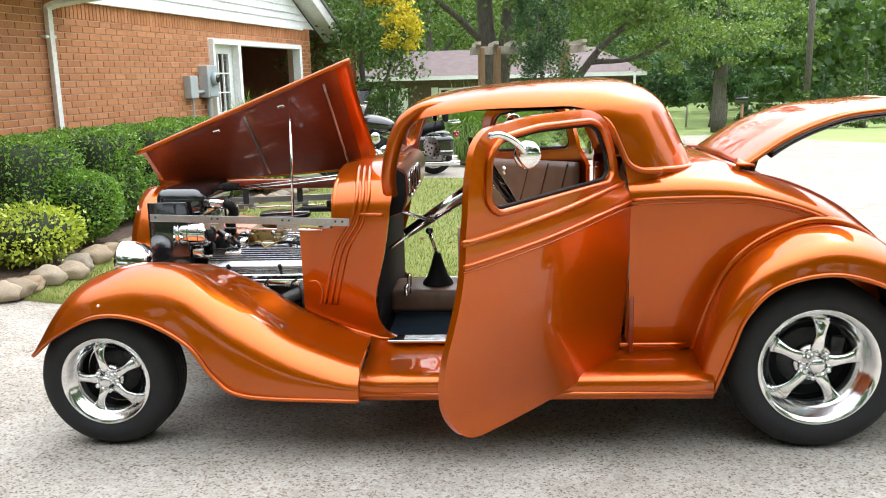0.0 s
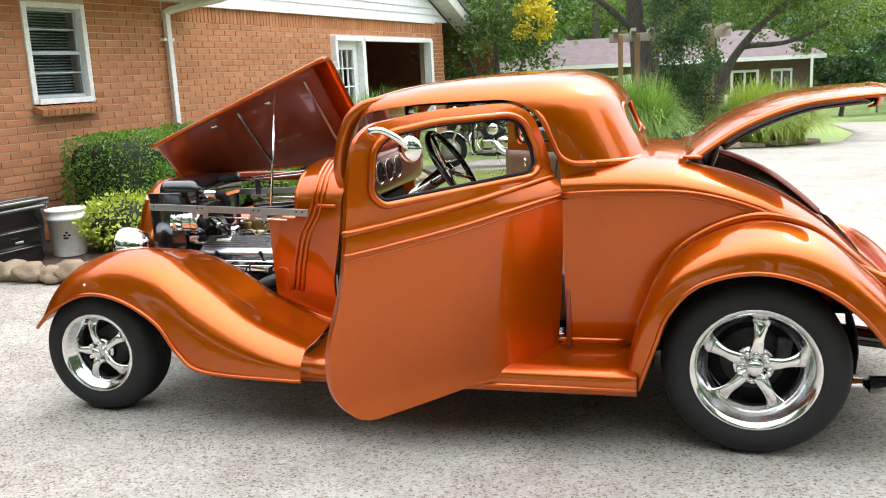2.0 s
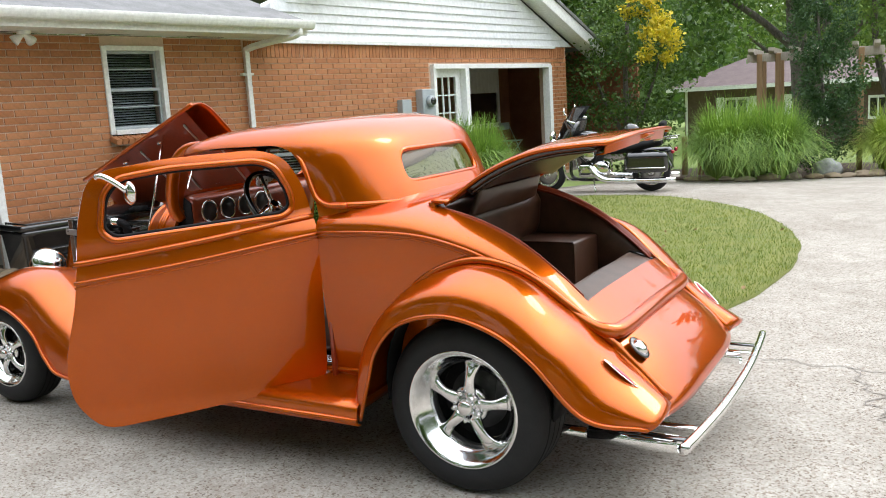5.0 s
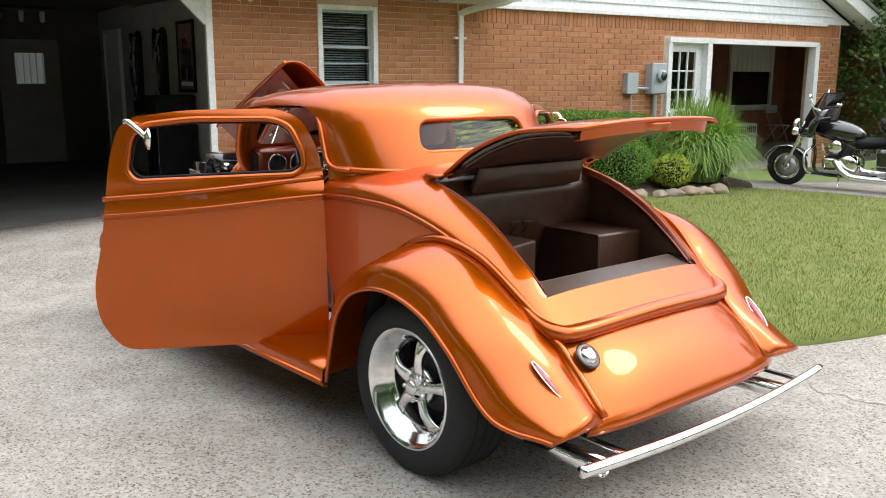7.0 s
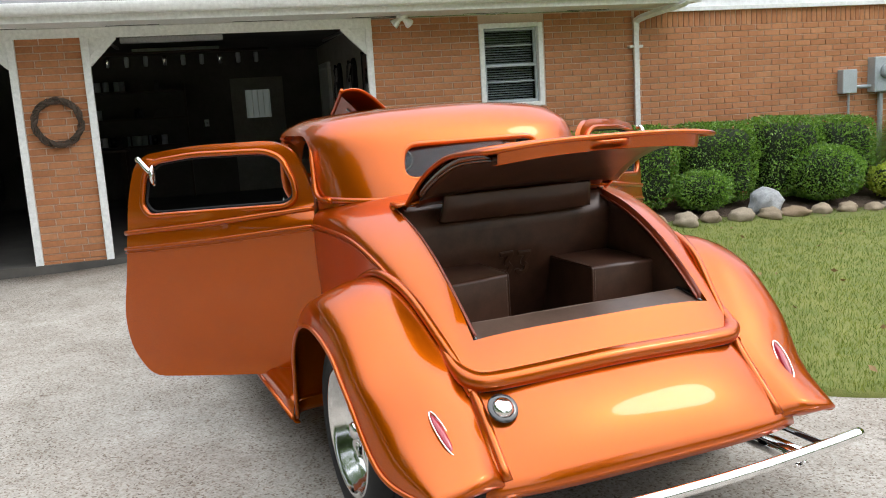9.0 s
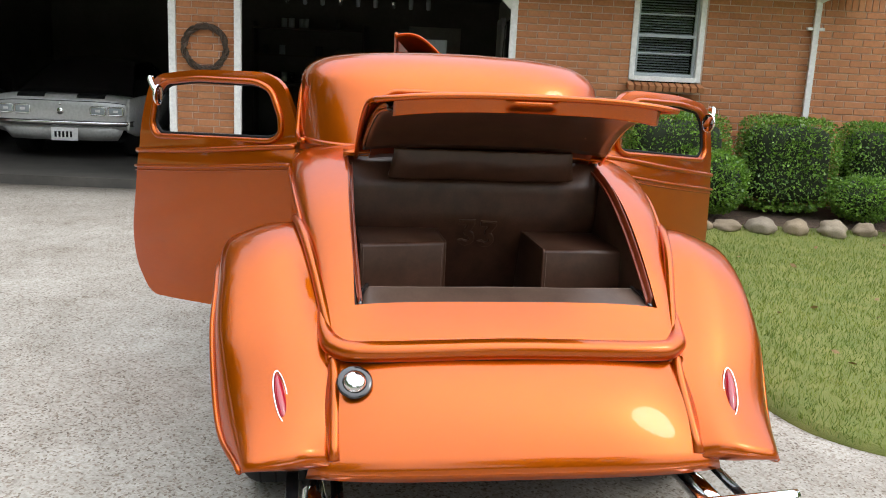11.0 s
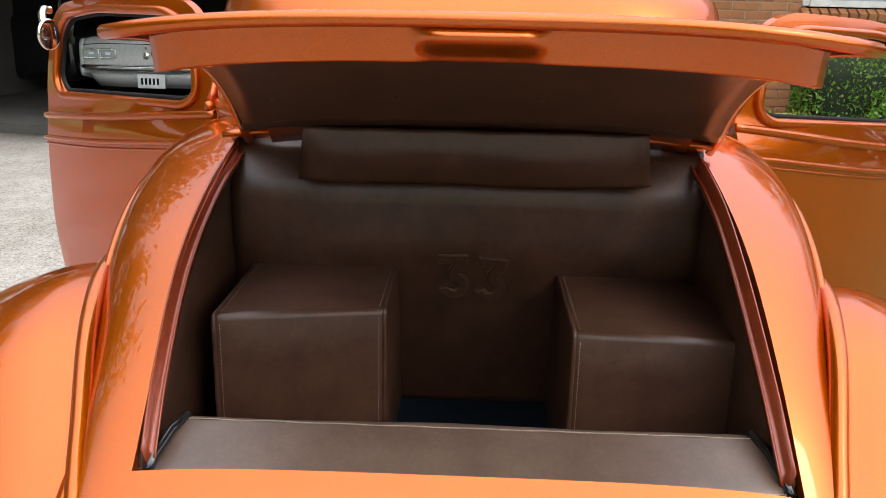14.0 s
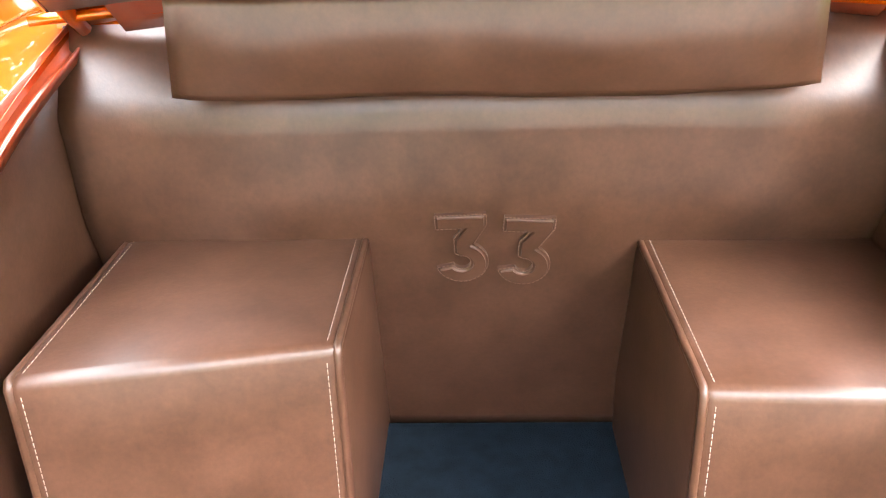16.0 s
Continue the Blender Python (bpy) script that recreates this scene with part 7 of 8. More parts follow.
for side in (-1, 1):
    spin = 0 if side < 0 else 180
    wheel("rear_wheel", 0.342, 0.134, 0.231, pose(2.85, side * 0.655, 0.342, 0, 8, spin), "wide polished five-spoke rear wheel")
    wheel("front_wheel", 0.288, 0.105, 0.183, pose(-0.012, side * 0.662, 0.288, 0, -13, spin), "polished five-spoke front wheel")

# ---- headlamps ----
for side in (-1, 1):
    lamp = part("headlamp", lathe([(0.0, 0.085), (0.03, 0.08), (0.055, 0.062), (0.072, 0.03), (0.078, 0.0), (0.08, -0.02), (0.076, -0.03), (0.06, -0.036), (0.0, -0.045)], 36, "x"), CHROME, coupe, "chrome bullet headlamp on the fender")
    lamp.matrix_local = pose(0.0, side * 0.43, 0.718) @ Matrix.Scale(1.24, 4)
    part("lamp_stalk", tube([(0.0, 0, -0.07), (0.0, 0, -0.12)], 0.018, 10), PAINT, lamp)
# turn signal on the fender
for side in (-1, 1):
    part("fender_marker", lathe([(0.0, -0.006), (0.006, -0.004), (0.008, 0.004), (0.0, 0.006)], 12, "y", (0.02, side * 0.825, 0.625)), POLISHED, coupe)

# ---- plants ----
def lump(rx, ry, rz, amp, freq, seed, sub=4):
    bm = bmesh.new()
    bmesh.ops.create_icosphere(bm, subdivisions=sub, radius=1)
    for v in bm.verts:
        d = v.co.normalized()
        k = 1 + amp * noise.noise(d * freq + Vector((seed, 0, 0)))
        v.co = Vector((d.x * rx * k, d.y * ry * k, d.z * rz * k))
    return bm


# Near-black fill for plants; their inner shade is put into this colour.
DARK_CORE = surface("inner_shade_tone", (0.010, 0.016, 0.006), (0.022, 0.032, 0.012), 12, 0.95)


def box_points(rng, n, sx, sy, sz, power, fuzz):
    """Points near the skin of a rounded block, with their outward directions."""
    d = rng.normal(size=(n, 3))
    d /= np.linalg.norm(d, axis=1, keepdims=True)
    r = (np.abs(d) ** power).sum(1) ** (-1 / power)
    p = d * r[:, None]
    p *= (1 - np.abs(rng.normal(0, fuzz, n)))[:, None]
    wob = np.array([noise.noise(Vector(q) * 2.6 + Vector((sx * 9, sy * 5, 0))) for q in p])
    p *= (1 + 0.07 * wob)[:, None]
    if fuzz > 0.1:
        p *= (1 + 0.5 * fuzz * np.array([noise.noise(Vector(q) * 8.0) for q in p]) + rng.uniform(-0.5, 0.9, n) * fuzz)[:, None]
    return p * np.array([sx, sy, sz]) / 2, d


def shrub(name, label, x, y, sx, sy, sz, turn, mat, leaves, leaf, power=5.0, seed=1, group="", fuzz=0.06):
    rng = np.random.default_rng(seed)
    ob = thing(name, label, "shrub", pose(x, y, gz(x, y), 0, 0, turn), group)
    p, d = box_points(rng, leaves, sx, sy, sz, power, fuzz)
    p[:, 2] += sz / 2 + 0.05
    keep = p[:, 2] > 0.03
    part("leaves", leaf_mesh("leaves", p[keep], leaf, mat, rng, aim=d[keep] * 0.9), None, ob, smooth=False)
    c, _ = box_points(rng, 10, 1, 1, 1, power, 0)
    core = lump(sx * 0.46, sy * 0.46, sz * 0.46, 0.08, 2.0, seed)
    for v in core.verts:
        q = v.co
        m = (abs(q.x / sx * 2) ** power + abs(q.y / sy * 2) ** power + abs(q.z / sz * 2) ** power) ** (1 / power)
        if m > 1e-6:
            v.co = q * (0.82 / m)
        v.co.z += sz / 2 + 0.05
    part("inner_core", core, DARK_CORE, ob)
    for k in range(4):
        a = 1.6 * k
        part("stem", tube([(0.05 * math.cos(a), 0.05 * math.sin(a), -0.03), (0.12 * math.cos(a), 0.12 * math.sin(a), 0.16)], 0.012, 6), BARK, ob)
    return ob


def on_house(u, out):
    q = HOUSE @ Vector((out, u, 0))
    return q.x, q.y


for k, (u, out, w, dpt, h) in enumerate(((4.72, 0.62, 0.95, 0.82, 0.90), (5.82, 0.60, 0.86, 0.78, 0.90), (6.82, 0.60, 0.84, 0.76, 0.88), (7.72, 0.58, 0.78, 0.74, 0.90), (8.50, 0.56, 0.70, 0.68, 0.86))):
    x, y = on_house(u, out)
    shrub("boxwood_hedge", "clipped square-topped boxwood beside the brick wall", x, y, dpt, w, h, -7.6, BOXWOOD, 9000, 0.034, 5.5, 20 + k, "hedge along the wall")
shrub("round_boxwood", "clipped round boxwood at the bed's edge", -1.95, 3.12, 0.66, 0.68, 0.60, 0, BOXWOOD, 6500, 0.034, 2.4, 31, "round shrubs in the bed")
shrub("round_boxwood", "clipped round boxwood at the bed's edge", -1.62, 6.15, 0.80, 0.84, 0.62, 0, BOXWOOD, 7500, 0.034, 2.4, 32, "round shrubs in the bed")
shrub("golden_shrub", "loose golden-green low shrub in the bed", -1.95, 2.28, 0.66, 0.82, 0.42, 0, LIME_SHRUB, 5200, 0.040, 2.0, 41, "golden shrubs in the bed", 0.34)
shrub("golden_shrub", "loose golden-green low shrub in the bed", -1.80, 4.62, 0.56, 0.62, 0.42, 0, BOXWOOD, 6500, 0.030, 2.2, 42, "golden shrubs in the bed", 0.15)
shrub("golden_shrub", "small golden-green shrub beside the tall grass", -1.40, 7.0, 0.50, 0.54, 0.40, 0, LIME_SHRUB, 3200, 0.036, 2.2, 43, "golden shrubs in the bed", 0.12)


def reed_clump(x, y, h, spread, n, seed, label, mat=REED):
    rng = np.random.default_rng(seed)
    ob = thing("ornamental_grass", label, "grass clump", pose(x, y, gz(x, y)), "ornamental grass clumps")
    a = rng.uniform(0, 2 * math.pi, n)
    out = rng.uniform(0.05, 1, n) ** 0.75
    L = h * rng.uniform(0.7, 1.2, n)
    r0 = spread * 0.36 * np.sqrt(rng.uniform(0, 1, n))
    drift = rng.normal(0, 0.35, n)
    droop = rng.uniform(0.75, 1.12, n)
    segs = 8
    vs = []
    w = rng.uniform(0.007, 0.016, n)
    for k in range(segs):
        f = k / (segs - 1)
        rad = r0 + spread * out * (0.30 * f + 0.55 * f ** 2.0)
        z = L * (1.25 * f - droop * (0.25 + 0.85 * out ** 1.3) * f ** 2.5)
        b = a + drift * f * f
        side = np.column_stack([-np.sin(b), np.cos(b), np.zeros(n)])
        c = np.column_stack([rad * np.cos(b), rad * np.sin(b), np.maximum(z, 0.015 + 0.02 * out)])
        ww = (w * (1 - f * 0.85))[:, None]
        vs += [c + side * ww, c - side * ww]
    v = np.stack(vs, axis=1)
    base = np.arange(n)[:, None] * (2 * segs)
    q = np.concatenate([base + np.array([2 * k, 2 * k + 1, 2 * k + 3, 2 * k + 2]) for k in range(segs - 1)])
    part("blades", raw_mesh("blades", v.reshape(-1, 3), q, mat), None, ob, smooth=False)
    # dark lump gives the clump's foot painted shade
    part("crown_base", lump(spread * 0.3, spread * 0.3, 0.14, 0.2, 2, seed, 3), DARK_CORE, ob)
    return ob


reed_clump(-1.58, 7.85, 1.12, 0.85, 3800, 51, "tall arching green grass clump beside the house")
reed_clump(-1.75, 8.6, 1.05, 0.55, 700, 52, "thin upright grass clump against the wall")
reed_clump(1.25, 11.9, 1.30, 1.05, 4200, 53, "wide arching grass clump at the drive's edge")
reed_clump(1.95, 12.1, 1.28, 0.95, 3600, 54, "wide arching grass clump at the drive's edge")
reed_clump(3.85, 13.5, 1.20, 1.0, 4000, 55, "bright arching grass clump beside the stones", foliage("bright_reed", (0.17, 0.26, 0.04), (0.46, 0.54, 0.11)))
reed_clump(4.45, 13.7, 1.12, 0.95, 3000, 56, "bright arching grass clump beside the stones", bpy.data.materials["bright_reed"])


# ---- trees ----
def tree(label, x, y, trunk, blobs, leaf, mat, seed, category="tree", extra=None, bark=BARK):
    """trunk: list of limbs, each (points, thick, thin); blobs: (centre, radii, number of leaves)."""
    rng = np.random.default_rng(seed)
    ob = thing("tree", label, category, pose(x, y, gz(x, y) - 0.03))
    for pts, r0, r1 in trunk:
        n = 14
        ln = smooth_line(pts, n)
        ln = [p + Vector((noise.noise(p * 1.3 + Vector((seed, 0, 0))), noise.noise(p * 1.3 + Vector((0, seed, 0))), 0)) * r0 * 0.35 for p in ln]
        part("trunk" if r0 == trunk[0][1] else "limb", tube(ln, r0, 10, radii=[r0 + (r1 - r0) * k / (n - 1) for k in range(n)]), bark, ob)
    groups = {}
    for b in blobs:
        groups.setdefault(b[3] if len(b) > 3 else mat, []).append(b)
    for mt, bl in groups.items():
        cs, ds = [], []
        for c, rad, cnt, *_ in bl:
            # sub-clumps give an uneven outline with gaps
            k = max(4, cnt // 55)
            sub = rng.normal(size=(k, 3))
            sub /= np.linalg.norm(sub, axis=1, keepdims=True)
            sub *= rng.uniform(0.45, 1.0, (k, 1)) ** 0.6
            own = rng.integers(0, k, cnt)
            p = sub[own] + rng.normal(0, 0.16, (cnt, 3)) * np.array([1, 1, 0.7])
            cs.append(np.array(c) + p * np.array(rad))
            ds.append(p)
        cs, ds = np.concatenate(cs), np.concatenate(ds)
        part("crown", leaf_mesh("crown", cs, leaf, mt, rng, aim=ds * 0.6 + np.array([0, 0, 0.3])), None, ob, smooth=False)
    return ob


# small maple at the house corner, turning yellow on one side
blobs = [((0, 0, 0.9), (1.0, 1.0, 0.8), 2600), ((-0.1, 0, 2.0), (1.25, 1.25, 0.9), 4200), ((0.1, 0.1, 3.1), (1.1, 1.1, 0.9), 3200), ((0, 0, 4.1), (0.7, 0.7, 0.7), 1500), ((0.85, -0.75, 2.55), (0.42, 0.42, 0.5), 1500, YELLOW_LEAF), ((0.65, -0.8, 3.2), (0.4, 0.4, 0.4), 1000, YELLOW_LEAF), ((0.1, -0.6, 3.0), (0.5, 0.4, 0.5), 600, TREE_LIGHT)]
tree("dense small maple with yellowing leaves at the house corner", -1.0, 13.3, [([(0, 0, 0), (0.05, 0, 0.9), (0, 0.05, 2.0), (0.1, 0, 3.4)], 0.09, 0.03), ([(0, 0, 0.7), (0.4, 0.1, 1.5), (0.7, 0.1, 2.4)], 0.05, 0.015), ([(0, 0, 0.8), (-0.4, -0.1, 1.6), (-0.7, -0.2, 2.5)], 0.05, 0.015)], blobs, 0.085, TREE_LEAF, 61)
# forked tree behind the pergola
tree("tall forked tree with a grey trunk behind the pergola", 1.6, 18.6, [([(0, 0, 0), (0.0, 0, 1.2), (-0.12, 0, 2.6), (-0.45, 0.1, 6.0), (-0.7, 0, 9)], 0.30, 0.14), ([(0.05, 0, 1.1), (0.35, 0, 2.6), (0.6, 0.1, 5.5), (0.9, 0, 8.5)], 0.24, 0.1), ([(0.2, 0, 2.0), (1.6, -0.6, 3.4), (2.8, -1.0, 3.7)], 0.10, 0.03), ([(-0.1, 0, 2.6), (-1.6, -0.4, 3.9), (-2.8, -0.8, 4.2)], 0.10, 0.03)],
     [((-1.5, -0.5, 5.0), (2.8, 2.0, 1.5), 3600), ((2.2, -0.8, 4.6), (2.6, 2.0, 1.4), 3400, TREE_LIGHT), ((0.5, 0, 7.5), (4, 3, 2.2), 5200), ((2.9, -1.2, 3.4), (1.5, 1.2, 0.8), 1300, TREE_LIGHT), ((-2.6, -1.0, 3.6), (1.6, 1.2, 0.9), 1500)], 0.15, TREE_LEAF, 62)
# leaning tree with drooping light foliage
tree("leaning tree with drooping light green branches", 3.3, 17.4, [([(0, 0, 0), (0.05, 0, 0.8), (0.3, -0.1, 1.7), (1.0, -0.3, 2.6), (2.2, -0.5, 3.5)], 0.15, 0.05), ([(0.2, 0, 1.3), (-0.1, 0, 2.4), (-0.2, 0, 4.0)], 0.11, 0.04), ([(0.6, -0.2, 2.1), (1.7, -0.4, 2.2), (2.9, -0.6, 2.9)], 0.07, 0.02)],
     [((1.0, -0.5, 3.6), (2.2, 1.4, 0.9), 3000), ((2.8, -0.7, 3.0), (1.6, 1.2, 0.8), 2200), ((3.9, -0.8, 2.5), (1.0, 0.8, 0.6), 900), ((1.3, -0.6, 2.7), (1.3, 0.9, 0.7), 1500), ((-0.6, -0.5, 2.6), (0.9, 0.8, 0.9), 1100), ((2.1, -0.7, 2.1), (0.7, 0.6, 0.45), 450), ((0.2, 0, 4.8), (2.4, 1.6, 1.0), 2600)], 0.10, TREE_LIGHT, 63)
# upright juniper by the pergola
tree("slender dark juniper beside the pergola", 2.55, 13.55, [([(0, 0, 0), (0.03, 0, 1.0), (-0.15, 0, 3.6)], 0.05, 0.015)], [((0, 0, 0.8), (0.62, 0.55, 0.7), 5200), ((0.15, 0, 1.7), (0.55, 0.5, 0.7), 4800), ((-0.2, 0, 2.5), (0.40, 0.40, 0.7), 3000), ((0.25, 0.1, 2.9), (0.30, 0.3, 0.6), 1500), ((-0.25, 0.0, 3.4), (0.26, 0.26, 0.7), 1400)], 0.06, PINE_LEAF, 64)
# pine across the drive, with layered boughs
pine_blobs = []
rr = random.Random(9)
for k in range(22):
    a, zz = k * 2.4, 2.2 + 0.42 * k
    rr_ = 3.2 * (1 - 0.035 * k)
    pine_blobs.append(((rr_ * 0.55 * math.cos(a), rr_ * 0.55 * math.sin(a), zz), (rr_ * 0.55, rr_ * 0.5, 0.34), 650))
tree("big dark pine with layered boughs across the drive", 10.5, 31.5, [([(0, 0, 0), (0.05, 0, 3), (0.0, 0, 7), (0.1, 0, 12)], 0.30, 0.10)] + [([(0, 0, 2.0 + 0.8 * k), (1.4 * math.cos(2.4 * k), 1.4 * math.sin(2.4 * k), 2.3 + 0.8 * k)], 0.06, 0.02) for k in range(9)], pine_blobs, 0.24, PINE_LEAF, 65)
for k, (x, y, s) in enumerate(((9.3, 38.0, 0.55), (12.5, 41.0, 0.7), (6.2, 44, 1.0))):
    tree("dark round-headed tree beyond the lawn", x, y, [([(0, 0, 0), (0.1, 0, 1.5 * s), (0.0, 0, 4 * s)], 0.2 * s, 0.08)], [((0, 0, 4.2 * s), (2.6 * s, 2.6 * s, 2.2 * s), 3000), ((0.8 * s, 0, 2.9 * s), (2.0 * s, 2.0 * s, 1.0 * s), 1200)], 0.22, PINE_LEAF, 66 + k)
for k, (x, y, h) in enumerate(((14.2, 33.0, 2.2), (15.6, 34.5, 2.6), (17.2, 34.0, 3.0), (18.8, 35, 3.4), (20.8, 36, 3.6), (12.9, 36, 1.7))):
    bl = [((0, 0, h * f), (h * 0.36 * (1.05 - f), h * 0.36 * (1.05 - f), h * 0.16), int(900 * (1.1 - f))) for f in (0.15, 0.35, 0.55, 0.75, 0.92)]
    tree("bushy green conifer in the far row", x, y, [([(0, 0, 0), (0, 0, h)], 0.08, 0.02)], bl, 0.14, PINE_LEAF if k % 2 else TREE_LEAF, 75 + k)
# light trees above and behind the far house
for k, (x, y, s) in enumerate(((-6.5, 30, 1.1), (-2.0, 43, 1.3), (3.5, 46, 1.4), (-12, 38, 1.3), (-9, 26, 0.9), (14.5, 47, 1.2), (-4.5, 24.5, 0.75))):
    tree("spreading broad-leaved tree in soft light", x, y, [([(0, 0, 0), (0.2, 0, 2.5 * s), (0.0, 0.2, 7 * s)], 0.28 * s, 0.1), ([(0.1, 0, 2.4 * s), (2 * s, 0, 4.6 * s)], 0.12 * s, 0.04), ([(0.1, 0, 2.4 * s), (-2 * s, 0, 4.4 * s)], 0.12 * s, 0.04)],
         [((0, 0, 6.5 * s), (3.6 * s, 3.2 * s, 2.4 * s), 4600), ((-2.2 * s, -0.5, 4.3 * s), (2.2 * s, 2 * s, 1.3 * s), 1900), ((2.3 * s, -0.5, 4.4 * s), (2.2 * s, 2 * s, 1.3 * s), 1900)], 0.26, TREE_LIGHT if k % 3 else TREE_LEAF, 90 + k)

# big trees out of view, added where the paint mirrors dark crowns
for k, (x, y, s) in enumerate(((19.0, -8.5, 1.15), (25.0, 8.0, 1.3), (10.0, -13.5, 1.15), (-3.0, -15.0, 1.3), (20, -16, 1.4), (3.5, -16.0, 1.4), (-9.5, -12.5, 1.3), (15.5, -14.0, 1.2), (6.5, -14.5, 1.1), (-15.0, -12.0, 1.3), (-19.0, -4.0, 1.3), (-20.0, 6.0, 1.3), (-18.0, 16.0, 1.3))):
    tree("tall spreading tree out of view, added for its dark reflection", x, y, [([(0, 0, 0), (0.2, 0, 3.0 * s), (0.0, 0.2, 8 * s)], 0.32 * s, 0.1), ([(0.1, 0, 2.8 * s), (2.2 * s, 0.4, 5.0 * s)], 0.14 * s, 0.04), ([(0.1, 0, 2.8 * s), (-2.2 * s, -0.4, 4.8 * s)], 0.14 * s, 0.04)],
         [((0, 0, 7.0 * s), (3.8 * s, 3.6 * s, 2.6 * s), 4200), ((-2.4 * s, -0.8, 4.6 * s), (2.4 * s, 2.4 * s, 1.5 * s), 1700), ((2.4 * s, 0.8, 4.6 * s), (2.4 * s, 2.4 * s, 1.5 * s), 1700)], 0.42, TREE_LEAF, 120 + k)

# woods all round, far off
rng = np.random.default_rng(77)
cs = []
for k in range(210):
    a = rng.uniform(0, 2 * math.pi)
    R = rng.uniform(52, 88)
    x, y = 3 + R * math.cos(a), 3 + R * math.sin(a)
    h = rng.uniform(8, 14)
    if abs(a - math.pi * 0.5) > 1.3:
        h *= 0.9
    z0 = gz(x, y)
    n = 1500
    d = rng.normal(size=(n, 3))
    d /= np.linalg.norm(d, axis=1, keepdims=True)
    d *= rng.uniform(0.35, 1.0, (n, 1)) ** 0.5
    d *= (1 + 0.35 * np.array([noise.noise(Vector(q) * 2.2 + Vector((x, y, 0))) for q in d]))[:, None]
    w = h * rng.uniform(0.32, 0.45)
    cs.append(np.array([x, y, z0 + h * 0.55]) + d * np.array([w, w, h * 0.47]))
tagged(new("far_woods", leaf_mesh("far_woods", np.concatenate(cs), 0.55, foliage("woods_leaves", (0.035, 0.085, 0.02), (0.13, 0.21, 0.06)), rng, slim=0.8)), "distant broad-leaved woods round the lawns", "woods", kind="stuff")
# Added ring sheet behind the leaves, coloured as the woods' shade.
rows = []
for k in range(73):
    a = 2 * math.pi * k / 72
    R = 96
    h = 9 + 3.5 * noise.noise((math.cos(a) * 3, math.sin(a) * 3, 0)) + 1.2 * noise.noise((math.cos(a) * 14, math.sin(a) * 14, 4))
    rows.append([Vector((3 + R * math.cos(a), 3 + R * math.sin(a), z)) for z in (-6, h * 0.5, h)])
tagged(part("woods_backdrop", sheet(rows), surface("woods_shade_tone", (0.022, 0.042, 0.014), (0.06, 0.095, 0.035), 0.25, 0.95, fine=1.2)), "dark ring sheet painted as shade in the distant woods", "backdrop", kind="structure")

# ---- stones along the beds ----
def stone_mesh(seed):
    bm = lump(0.5, 0.5, 0.5, 0.35, 1.6, seed * 3.7, 3)
    for v in bm.verts:
        v.co += v.co.normalized() * 0.05 * noise.noise(v.co * 6 + Vector((seed, 0, 0)))
        v.co.z = max(v.co.z, -0.32)
    me = bpy.data.meshes.new("edging_stone")
    bm.to_mesh(me)
    bm.free()
    me.materials.append(STONE)
    me.shade_smooth()
    return me


stones = [stone_mesh(k) for k in range(6)]
rr = random.Random(11)


def stone(x, y, sx, sy, sz, turn, label="tan field stone edging the planting bed", group="stones round the bed"):
    ob = new("edging_stone", rr.choice(stones))
    ob.matrix_world = pose(x, y, gz(x, y) + 0.30 * sz, 0, 0, turn) @ Matrix.Diagonal((sx, sy, sz, 1))
    return tagged(ob, label, "stone", group)


line = smooth_line([(-3.0, 1.08, 0), (-2.35, 1.14, 0), (-1.78, 1.26, 0), (-1.6, 1.75, 0), (-1.58, 2.7, 0), (-1.48, 3.9, 0), (-1.36, 5.2, 0), (-1.12, 6.4, 0), (-0.92, 7.3, 0)], 32)
for p in line:
    stone(p.x + rr.uniform(-0.03, 0.03), p.y, rr.uniform(0.18, 0.27), rr.uniform(0.20, 0.31), rr.uniform(0.13, 0.20), rr.uniform(-30, 30))
for p in smooth_line([(0.7, 11.75, 0), (1.6, 11.55, 0), (2.6, 12.15, 0), (3.3, 12.6, 0), (3.9, 12.95, 0), (4.7, 13.6, 0)], 16):
    stone(p.x, p.y + rr.uniform(-0.05, 0.05), rr.uniform(0.24, 0.40), rr.uniform(0.2, 0.3), rr.uniform(0.09, 0.15), rr.uniform(-20, 50), "flat tan stone at the drive's edge", "stones at the far bed")
rock = new("white_rock", stone_mesh(23))
rock.data.materials[0] = PALE_STONE
rock.matrix_world = pose(-1.58, 5.28, gz(-1.58, 5.28) + 0.10, 8, 5, 35) @ Matrix.Diagonal((0.36, 0.46, 0.34, 1))
tagged(rock, "pale grey-white boulder among the shrubs", "boulder")
rock = new("white_rock", stone_mesh(29))
rock.data.materials[0] = PALE_STONE
rock.matrix_world = pose(2.75, 12.6, gz(2.75, 12.6) + 0.12, 0, 0, 15) @ Matrix.Diagonal((0.5, 0.4, 0.36, 1))
tagged(rock, "grey boulder beside the grass clumps", "boulder")

# ---- bucket and tote by the garage ----
bx, by = -2.30, 1.96
bucket = thing("bucket", "white plastic bucket with a worn label", "bucket", pose(bx, by, gz(bx, by) + 0.012))
wall_me = lathe([(0.0, 0.0), (0.125, 0.0), (0.13, 0.01), (0.150, 0.30), (0.158, 0.30), (0.158, 0.325), (0.152, 0.325), (0.155, 0.37), (0.162, 0.372), (0.162, 0.385), (0.150, 0.385), (0.122, 0.02), (0.0, 0.015)], 36, "z")
pail = part("pail", wall_me, PLASTIC_WHITE, bucket)
